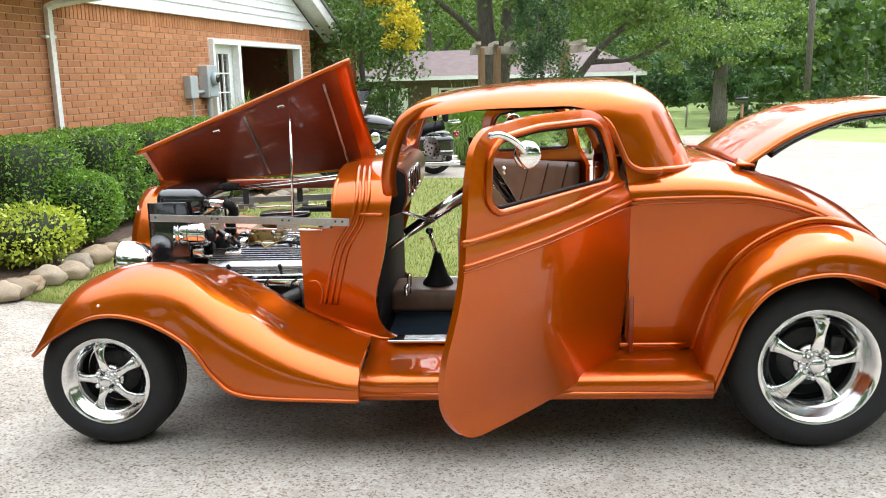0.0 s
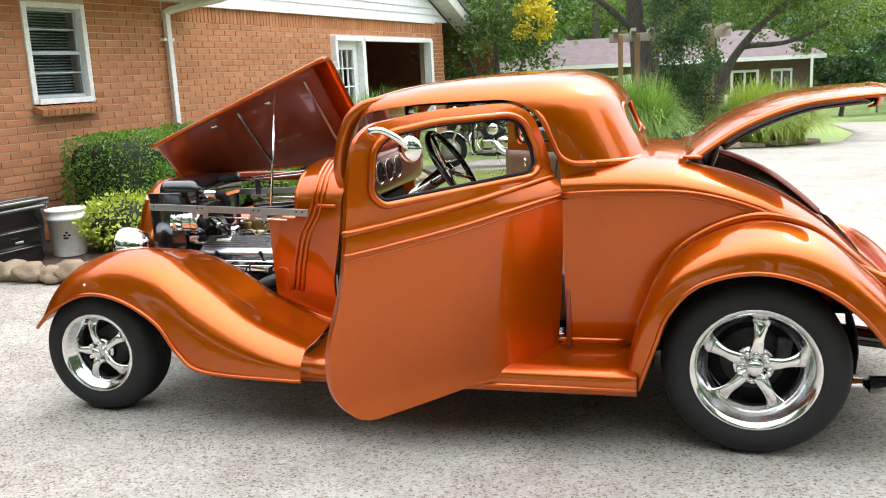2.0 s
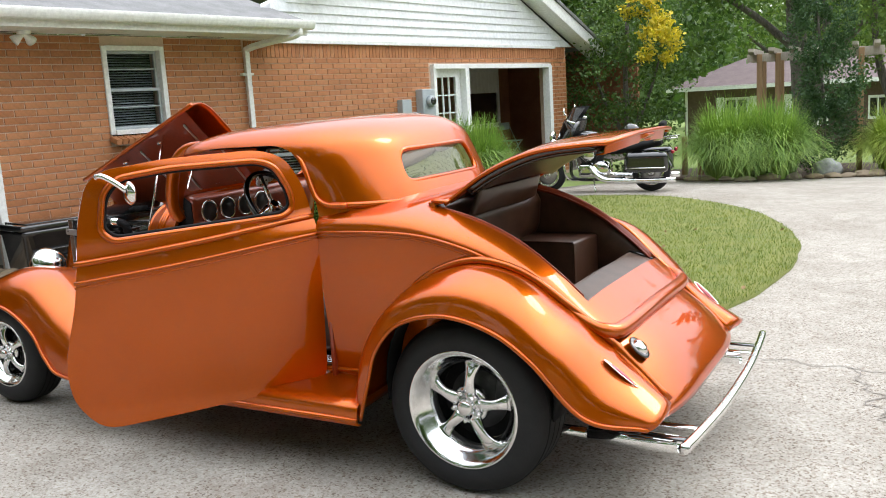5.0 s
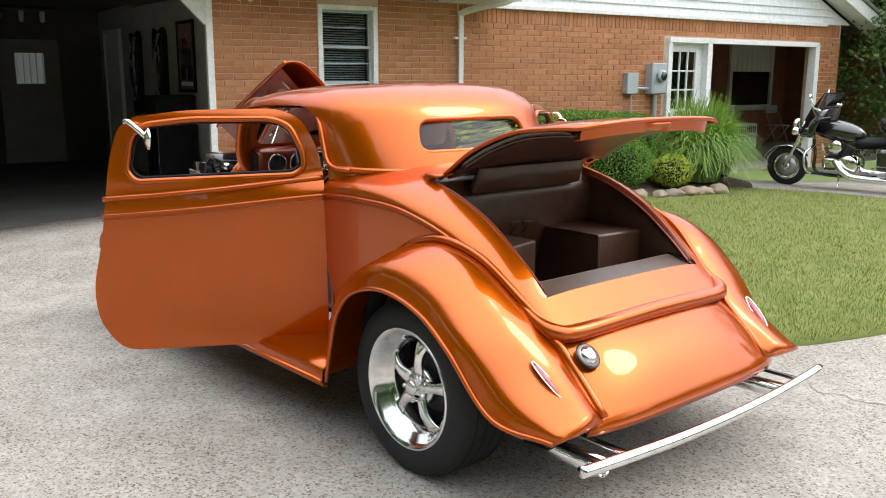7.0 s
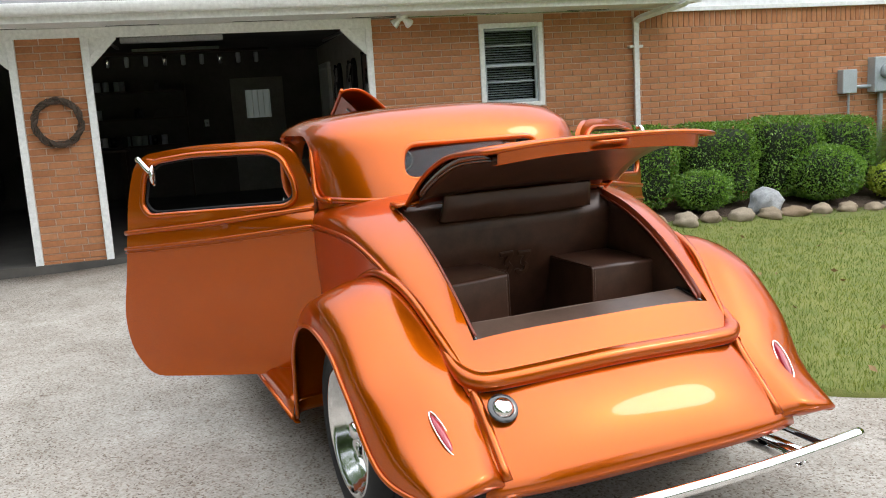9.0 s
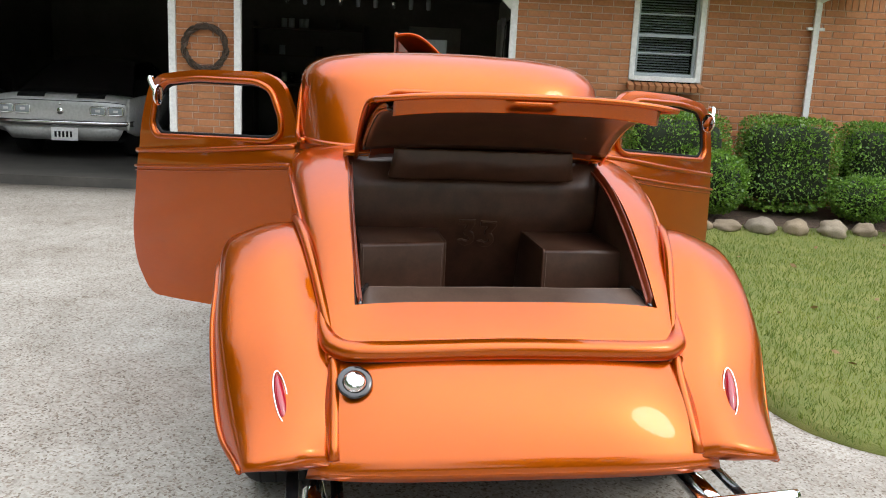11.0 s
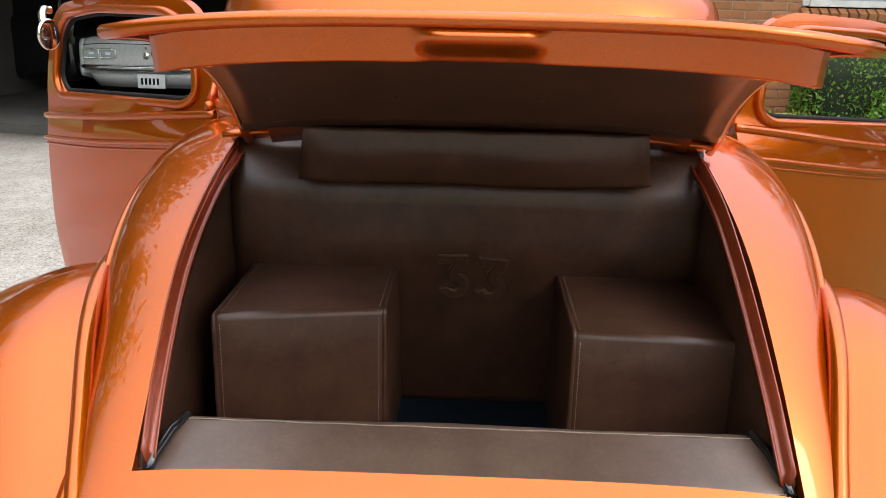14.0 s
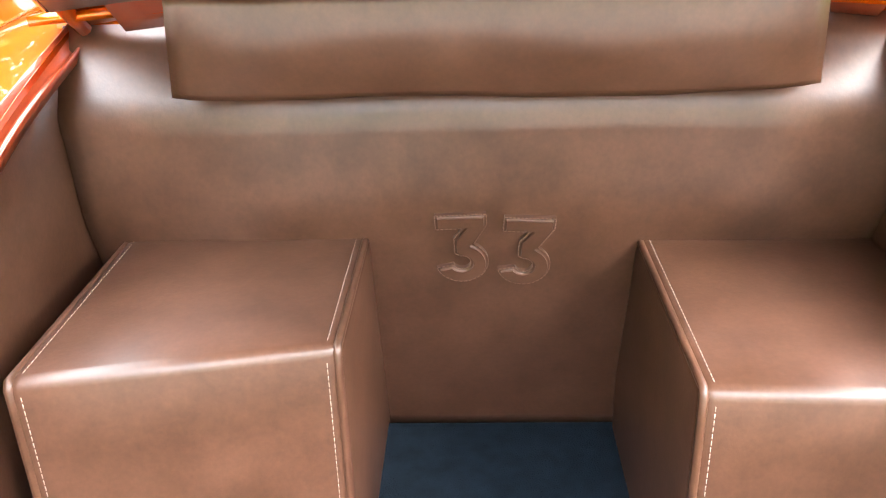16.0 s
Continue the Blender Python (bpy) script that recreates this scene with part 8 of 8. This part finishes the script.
for k in range(5):
    a = radians(-62 + 7 * (k % 3))
    part("label_bar", box_bm(0.148 * math.cos(a), 0.148 * math.sin(a), 0.16 + 0.022 * (k // 2), 0.018, 0.014, 0.012, 0.002), BLACK_MATT, bucket)
part("handle", tube([(0.0 + 0.165 * math.cos(t), 0.165 * math.sin(t), 0.335 - 0.02 * math.sin(t) ** 2) for t in np.linspace(0, math.pi, 16)], 0.004, 6), BRUSHED, bucket)
tx, ty = -2.60, 1.47
tote = thing("storage_tote", "black plastic storage tote with a lid", "storage box", pose(tx, ty, gz(tx, ty) + 0.012, 0, 0, -10) @ Matrix.Diagonal((1, 1, 1.15, 1)))
rows = []
for z, w, d in ((0.0, 0.60, 0.38), (0.02, 0.62, 0.40), (0.36, 0.68, 0.46), (0.37, 0.71, 0.49), (0.40, 0.71, 0.49)):
    rows.append([Vector((p[1], p[0], z)) for p in round_outline([(-w / 2, -d / 2), (w / 2, -d / 2), (w / 2, d / 2), (-w / 2, d / 2)], 0.05, 4)])
part("tub", sheet(rows, loop=True, ends=True), BLACK_GLOSS, tote)
part("lid", box_bm(0, 0, 0.425, 0.51, 0.74, 0.045, 0.018, 3), BLACK_GLOSS, tote)
part("lid_panel", box_bm(0, 0, 0.452, 0.40, 0.60, 0.012, 0.005), BLACK_GLOSS, tote)
for z in (0.12, 0.24):
    part("rib", box_bm(0.222, 0, z, 0.02, 0.55, 0.015, 0.004), BLACK_GLOSS, tote)
part("sticker", box_bm(0.232, 0.05, 0.17, 0.004, 0.07, 0.016), GREY_BOX, tote)

# ---- fuzzy dice hung from the mirror ----
dice = thing("fuzzy_dice", "pair of pale fuzzy dice with dark dots hung inside", "dice", pose(1.30, 0.0, 1.175) @ Matrix.Diagonal((0.68, 0.68, 0.68, 1)))
for k, (dx, dy, dz, tn) in enumerate(((0, 0.02, 0.0, 20), (0.02, -0.07, -0.035, 55))):
    d = part("die", box_bm(0, 0, 0, 0.082, 0.082, 0.082, 0.012, 3), CLOTH, dice)
    d.matrix_local = pose(dx, dy, dz, 14, 8, tn)
    for face in range(4):
        m = Matrix.Rotation(face * math.pi / 2, 4, "Z")
        for u, v_ in ((-0.02, -0.02), (0.02, 0.02), (-0.02, 0.02), (0.02, -0.02), (0, 0)):
            dot = part("dot", lathe([(0.0, 0.002), (0.007, 0.002), (0.007, 0.0), (0.0, 0.0)], 8, "x", (0.041, u, v_)), BLACK_MATT, d)
            dot.matrix_local = m
    part("cord", tube([(dx, dy, dz + 0.04), (0.045, 0, 0.17)], 0.002, 5), BLACK_MATT, dice)

# ---- touring motorcycle, nose towards the house ----
def motorcycle():
    a, b = Vector((-0.92, 9.12)), Vector((0.66, 9.32))
    mid, d = (a + b) / 2, b - a
    z0 = gz(mid.x, mid.y)
    bike = thing("motorcycle", "black and chrome touring motorcycle leaning on its stand", "motorcycle", pose(mid.x, mid.y, z0 + 0.003, 4, 0, math.degrees(math.atan2(d.y, d.x))))
    h = d.length / 2
    for nm, x, R, w in (("front_wheel", -h, 0.275, 0.065), ("rear_wheel", h, 0.28, 0.08)):
        wh = new(nm)
        wh.parent = bike
        wh.matrix_local = pose(x, 0, R)
        part("tyre", lathe([(R * 0.70, -w), (R * 0.92, -w), (R, -w * 0.5), (R, w * 0.5), (R * 0.92, w), (R * 0.70, w)], 40), RUBBER, wh)
        part("rim", lathe([(R * 0.60, -w * 0.6), (R * 0.72, -w * 0.8), (R * 0.72, w * 0.8), (R * 0.60, w * 0.6)], 40), CHROME, wh)
        for k in range(10):
            t = 2 * math.pi * k / 10
            part("spoke", tube([(0.04 * math.cos(t), 0.02, 0.04 * math.sin(t)), (R * 0.64 * math.cos(t + 0.25), 0, R * 0.64 * math.sin(t + 0.25))], 0.008, 6), CHROME, wh)
        part("hub", lathe([(0.0, -0.07), (0.05, -0.07), (0.05, 0.07), (0.0, 0.07)], 20), CHROME, wh)
        part("disc", lathe([(0.05, -0.055), (0.15, -0.055), (0.15, -0.048), (0.05, -0.048)], 30), BRUSHED, wh)
    for nm, x, R, t0, t1, hw in (("front_fender", -h, 0.315, 0.5, 2.95, 0.085), ("rear_fender", h, 0.34, 0.2, 2.7, 0.11)):
        part(nm, thick(sheet([[Vector((x + R * math.cos(t) * (1 - 0.06 * abs(f) ** 2), hw * f, 0.275 + R * math.sin(t) * (1 - 0.10 * abs(f) ** 3))) for f in np.linspace(-1, 1, 9)] for t in np.linspace(t0, t1, 20)]), 0.006), BLACK_GLOSS, bike, "gloss black fender")
    part("fender_trim", tube([(-h + 0.325 * math.cos(t), -0.088, 0.275 + 0.30 * math.sin(t)) for t in np.linspace(0.5, 2.9, 14)], 0.008, 6), CHROME, bike)
    for y in (-0.1, 0.1):
        part("fork", tube([(-h, y, 0.275), (-h + 0.30, y, 0.95)], 0.026, 10), CHROME, bike)
    part("fairing", thick(sheet([[Vector((-h + 0.14 + 0.45 * (z - 0.75) + 0.30 * abs(f) ** 2.0, f * (0.20 + 0.18 * math.sin((z - 0.7) / 0.42 * math.pi) ** 0.6 if 0.7 < z < 1.12 else f * 0.20), z)) for f in np.linspace(-1, 1, 13)] for z in np.linspace(0.71, 1.11, 10)]), 0.012), BLACK_GLOSS, bike, "black batwing fairing")
    wsn = part("wind_screen", sheet([[Vector((-h + 0.29 + 0.75 * (z - 1.08) + 0.22 * abs(f) ** 2, f * (0.24 - 0.3 * (z - 1.08)), z)) for f in np.linspace(-1, 1, 9)] for z in np.linspace(1.08, 1.30, 5)]), BLACK_GLOSS, bike, "dark tinted screen")
    part("headlight", lathe([(0.0, -0.02), (0.07, -0.015), (0.085, 0.0), (0.085, 0.05), (0.0, 0.05)], 24, "x", (-h + 0.09, 0, 0.86)), CHROME, bike)
    for y in (-0.24, 0.24):
        part("spot_light", lathe([(0.0, -0.03), (0.05, -0.025), (0.06, 0.0), (0.04, 0.06), (0.0, 0.07)], 18, "x", (-h + 0.17, y, 0.80)), CHROME, bike)
        part("grip", tube(smooth_line([(-h + 0.38, y * 0.6, 1.10), (-h + 0.42, y * 1.3, 1.13), (-h + 0.56, y * 1.75, 1.10)], 10), 0.016, 8), CHROME, bike)
        part("rear_mirror", lathe([(0.0, -0.012), (0.05, -0.01), (0.055, 0.0), (0.0, 0.006)], 16, "x", (-h + 0.40, y * 1.45, 1.27)), CHROME, bike)
        part("mirror_stem", tube([(-h + 0.45, y * 1.4, 1.12), (-h + 0.40, y * 1.45, 1.26)], 0.006, 6), CHROME, bike)
        part("crash_bar", tube(smooth_line([(-h + 0.42, y * 0.5, 0.62), (-h + 0.36, y * 1.5, 0.50), (-h + 0.40, y * 1.5, 0.28), (-h + 0.52, y * 0.6, 0.20)], 16), 0.016, 8), CHROME, bike)
        bag = part("saddlebag", box_bm(h - 0.02, y * 1.12, 0.47, 0.62, 0.19, 0.30, 0.07, 5), BLACK_GLOSS, bike, "gloss black hard saddlebag")
        part("bag_rail", tube([(h - 0.30, y * 1.54, 0.40), (h + 0.26, y * 1.54, 0.40)], 0.010, 6), CHROME, bag)
        part("exhaust", tube(smooth_line([(-0.1, y * 0.7, 0.42), (0.05, y * 0.95, 0.26), (0.3, y * 1.0, 0.20), (h + 0.38, y * 1.0, 0.20)], 18), 0.042, 12), CHROME, bike, "chrome exhaust pipe")
    part("tank", lump(0.36, 0.17, 0.145, 0.02, 1, 3, 4), BLACK_GLOSS, bike, "gloss black teardrop tank").matrix_local = pose(-0.12, 0, 0.79, 0, 8, 0)
    part("engine_case", join(box_bm(-0.08, 0, 0.34, 0.42, 0.26, 0.22, 0.05, 3), lathe([(0.0, -0.17), (0.12, -0.165), (0.14, -0.14), (0.14, 0.14), (0.12, 0.165), (0.0, 0.17)], 28, "y", (0.06, 0, 0.35))), CHROME, bike, "chrome V-twin engine")
    for s in (-1, 1):
        cyl = bmesh.new()
        for k in range(8):
            cyl = join(cyl, lathe([(0.0, 0.022 * k), (0.082, 0.022 * k), (0.082, 0.022 * k + 0.012), (0.0, 0.022 * k + 0.012)], 18, "z"))
        part("cylinder", cyl, CAST, bike).matrix_local = pose(-0.10 + 0.06 * s, 0, 0.44, 0, 27 * s, 0)
    part("air_box", lathe([(0.0, -0.05), (0.08, -0.045), (0.095, -0.02), (0.095, 0.03), (0.0, 0.03)], 26, "y", (-0.10, -0.16, 0.60)), CHROME, bike)
    part("frame_tube", tube(smooth_line([(-h + 0.32, 0, 0.92), (-0.42, 0, 0.5), (-0.35, 0, 0.2), (0.4, 0, 0.2)], 16), 0.024, 8), BLACK_GLOSS, bike)
    part("seat", thick(sheet([[Vector((x, f * (0.16 + 0.02 * math.sin(x * 6)), 0.66 + 0.10 * (x - 0.15) ** 2 * 1.6 + 0.06 * (1 - f * f))) for f in np.linspace(-1, 1, 9)] for x in np.linspace(0.15, 0.95, 14)]), 0.09), BLACK_MATT, bike, "black stitched seat")
    part("back_rest", box_bm(0.98, 0, 0.92, 0.09, 0.30, 0.22, 0.035, 3), BLACK_MATT, bike)
    part("luggage_rack", tube([(0.98, -0.13, 0.78), (1.20, -0.13, 0.80), (1.20, 0.13, 0.80), (0.98, 0.13, 0.78)], 0.009, 6), CHROME, bike)
    part("tail_light", box_bm(h + 0.37, 0, 0.62, 0.04, 0.14, 0.06, 0.015), LENS_RED, bike)
    for y in (-0.16, 0.16):
        part("indicator", box_bm(h + 0.34, y, 0.60, 0.05, 0.05, 0.05, 0.015), LENS_RED, bike)
    part("foot_board", box_bm(-0.28, -0.26, 0.24, 0.28, 0.10, 0.02, 0.006), BLACK_MATT, bike)
    part("side_stand", tube([(-0.05, -0.12, 0.20), (0.0, -0.28, 0.012)], 0.012, 8), CHROME, bike)
    helmet = part("helmet", lump(0.13, 0.12, 0.12, 0.01, 1, 5, 4), BLACK_GLOSS, bike, "black helmet")
    helmet.matrix_local = pose(0.52, 0.0, 0.90)
    return bike


motorcycle()

# ---- pergola ----
perg = thing("pergola", "weathered timber pergola on cedar posts", "pergola", pose(2.3, 14.45, gz(2.3, 14.45), 0, 0, 4))
for x in (-0.95, -0.62, 0.80):
    for y in (-0.2, 0.55):
        part("post", box_bm(x, y, 1.13, 0.10, 0.10, 2.26, 0.006), POST_WOOD, perg, smooth=False)
for y in (-0.2, 0.55):
    part("beam", box_bm(0, y, 2.20, 2.35, 0.05, 0.15, 0.006), PALE_WOOD, perg, smooth=False)
for k in range(7):
    r = prism([(-0.75, 0.0), (-0.62, -0.08), (0.95, -0.08), (1.08, 0.0), (1.08, 0.10), (-0.75, 0.10)], "x", -0.022, 0.022)
    part("rafter", r, PALE_WOOD, perg, smooth=False).matrix_local = pose(-1.05 + 0.35 * k, 0, 2.30) @ Matrix.Diagonal((2.2, 1, 0.6, 1))
for k, x in enumerate((-0.2, 0.25)):
    b = thing("bollard_post", "short round timber post with a pale cap", "post", pose(0.15 + 0.3 * k, 13.3, gz(0.15, 13.3)), "short posts")
    part("timber", lathe([(0.0, 0.75), (0.05, 0.75), (0.055, 0.72), (0.055, 0.0), (0.0, 0.0)], 16, "z"), POST_WOOD, b)

# ---- the house across the drive ----
FH = pose(1.1, 34.2, -1.16, 0, 0, -3)
far_house = thing("far_house", "low brown-brick ranch house with a mauve shingle roof", "house", FH)
part("wall", box_bm(0, 2.6, 1.3, 12.6, 5.2, 2.6), FAR_BRICK, far_house, smooth=False)
rows = [[(-6.9, -0.6, 2.58), (6.9, -0.6, 2.58)], [(-4.4, 2.7, 3.72), (4.9, 2.7, 3.72)], [(-6.9, 5.9, 2.58), (6.9, 5.9, 2.58)]]
bm = bmesh.new()
vv = [[bm.verts.new(p) for p in r] for r in rows]
bm.faces.new((vv[0][0], vv[0][1], vv[1][1], vv[1][0]))
bm.faces.new((vv[1][0], vv[1][1], vv[2][1], vv[2][0]))
bm.faces.new((vv[0][1], vv[2][1], vv[1][1]))
bm.faces.new((vv[0][0], vv[1][0], vv[2][0]))
part("roof", thick(bm, 0.06), SHINGLE, far_house, smooth=False)
part("fascia_board", box_bm(0, -0.62, 2.50, 13.8, 0.04, 0.16), WHITE, far_house, smooth=False)
part("roof_soffit", box_bm(0, -0.3, 2.46, 13.6, 0.62, 0.02), WHITE, far_house, smooth=False)
for x, w in ((-4.1, 1.0), (-1.4, 1.0), (1.2, 0.7), (3.9, 1.1), (5.3, 0.8)):
    wd = part("window", box_bm(x, -0.03, 1.45, w, 0.08, 1.25 if w > 0.75 else 0.9), WHITE, far_house, smooth=False)
    for s in (-1, 1):
        part("pane", box_bm(x + s * w * 0.22, -0.075, 1.45, w * 0.36, 0.02, 1.05 if w > 0.75 else 0.7), BLACK_GLOSS, wd, smooth=False)
        if w == 1.0:
            part("shutter", box_bm(x + s * (w / 2 + 0.18), -0.04, 1.45, 0.3, 0.06, 1.3 if w > 0.75 else 0.95), WHITE, wd, smooth=False)
for x in (2.4, 3.2, 4.0, 4.8, 5.6, 6.3):
    part("porch_post", box_bm(x, -1.5, 0.72 if x < 6 else 1.25, 0.09, 0.09, 0.9 if x < 6 else 2.5), WHITE, far_house, smooth=False)
for z in (0.45, 1.1):
    part("porch_rail", box_bm(4.35, -1.5, z, 3.95, 0.05, 0.06), WHITE, far_house, smooth=False)
for k in range(26):
    part("baluster", box_bm(2.5 + 0.15 * k, -1.5, 0.77, 0.03, 0.03, 0.64), WHITE, far_house, smooth=False)
part("porch_deck", box_bm(4.4, -0.8, 0.2, 4.2, 1.7, 0.4), FAR_BRICK, far_house, smooth=False)
part("drain_pipe", box_bm(-6.2, -0.06, 1.2, 0.08, 0.08, 2.5), WHITE, far_house, smooth=False)

# ---- far odds and ends ----
pole = thing("utility_pole", "tall brown timber utility pole", "utility pole", pose(15.8, 37, gz(15.8, 37)))
part("pole_shaft", tube([(0, 0, 0), (0.03, 0, 5), (0.05, 0, 10)], 0.14, 10), BARK, pole)
for k in range(14):
    x, y = 8.6 + 1.5 * k, 43.0 - 0.3 * k
    f = thing("fence_post", "thin grey field fence post", "fence post", pose(x, y, gz(x, y)), "field fence")
    part("fence_timber", tube([(0, 0, 0), (0, 0, 1.15)], 0.05, 6), PALE_WOOD, f)
for z in (0.45, 0.8, 1.1):
    tagged(part("fence_wire", tube([(8.6, 43.0, gz(8.6, 43) + z), (29.6, 38.8, gz(29, 38.8) + z)], 0.012, 4), BRUSHED), "plain wire strand of the field fence", "fence wire")
mb = thing("mailbox", "dark mailbox on a timber post by the lawn", "mailbox", pose(11.0, 30.0, gz(11, 30)))
part("mailbox_post", box_bm(0, 0, 0.55, 0.1, 0.1, 1.1), POST_WOOD, mb)
part("mailbox_body", box_bm(-0.05, 0, 1.2, 0.5, 0.2, 0.24, 0.05, 3), BLACK_GLOSS, mb)

# ---- bricks of the front wall: each its own piece, the far ones joined ----
COURSE, BRICK_L, JOINT = 0.0695, 0.205, 0.011


def brick_mesh(l, h, d):
    bm = box_bm(d / 2, 0, 0, d, l, h)
    back = [f for f in bm.faces if f.normal.x < -0.9]
    bmesh.ops.delete(bm, geom=back, context="FACES_ONLY")
    bmesh.ops.bevel(bm, geom=[e for e in bm.edges if all(v.co.x > d * 0.9 for v in e.verts)], offset=0.0022, segments=1, affect="EDGES")
    me = bpy.data.meshes.new("brick")
    bm.to_mesh(me)
    bm.free()
    return me


full, half = brick_mesh(BRICK_L, COURSE - JOINT, 0.009), brick_mesh(BRICK_L / 2 - JOINT / 2, COURSE - JOINT, 0.009)
short = brick_mesh(0.147, COURSE - JOINT, 0.009)
soldier = brick_mesh(COURSE - JOINT, 0.195, 0.009)
for me in (full, half, short, soldier):
    me.materials.append(BRICK_A)
rr = random.Random(5)
near_count = 0
rest_v, rest_f = [], []


def add_brick(me, y, z, near):
    global near_count
    x = 0.0005 + rr.uniform(-0.0012, 0.0012)
    if near and near_count < 300:
        ob = new("brick", me)
        ob.parent = walls[2 if y < 4.5 else 5]
        ob.matrix_local = pose(x, y, z, rr.uniform(-0.3, 0.3), 0, rr.uniform(-0.4, 0.4))
        near_count += 1
        return
    base = len(rest_v)
    rest_v.extend([(v.co.x + x, v.co.y + y, v.co.z + z) for v in me.vertices])
    rest_f.extend([[base + i for i in p.vertices] for p in me.polygons])


def clear(y, z, hl, hh):
    """True where a brick of that half size lies on a stretch of wall."""
    return any(y - hl >= a - 0.002 and y + hl <= b + 0.002 and z - hh >= lo - 0.002 and z + hh <= hi + 0.002 for a, b, lo, hi in SPANS)


SPANS = [(-4.4, -3.55, 0.05, 2.28), (3.16, 4.37, 0.05, 2.36), (3.16, 9.80, 0.05, 1.24), (5.05, 6.2, 0.05, 2.36), (5.05, 9.80, 0.05, 2.15), (9.6, 13.95, 2.05, 2.15), (13.32, 13.95, 0.05, 2.15)]
row = 0
z = 0.06 + COURSE / 2
while z < 2.36:
    y = -4.4 + (BRICK_L / 2 + JOINT / 2 if row % 2 else 0)
    while y < 13.95:
        yc = y + BRICK_L / 2
        hl, hh = BRICK_L / 2, (COURSE - JOINT) / 2
        if clear(yc, z, hl, hh):
            add_brick(full, yc, z, 3.1 < yc < 4.4 or 5.0 < yc < 6.2)
        else:
            for s in (-1, 1):
                q = yc + s * (BRICK_L + JOINT) / 4
                if clear(q, z, BRICK_L / 4 - JOINT / 4, hh):
                    add_brick(half, q, z, False)
        y += BRICK_L + JOINT
    # the pier between the bays
    if z < 2.25:
        y = -0.285
        for me in ((full, full, short) if row % 2 else (short, full, full)):
            l = 0.147 if me == short else BRICK_L
            add_brick(me, y + l / 2, z, False)
            y += l + JOINT
    z += COURSE
    row += 1
y = 6.24
while y < 13.9:
    add_brick(soldier, y, 2.246, False)
    y += COURSE
y = 4.345
for k in range(11):
    ob = new("sill_brick", soldier)
    ob.parent = walls[3]
    ob.matrix_local = pose(0.07, 4.352 + 0.0715 * k, 1.275, 0, -72, 0) @ Matrix.Diagonal((6, 1, 0.62, 1))
me = bpy.data.meshes.new("bricks")
me.from_pydata(rest_v, [], rest_f)
me.update()
me.materials.append(BRICK_B)
ob = new("bricks", me)
ob.parent = walls[5]
ob["kind"] = "stuff"
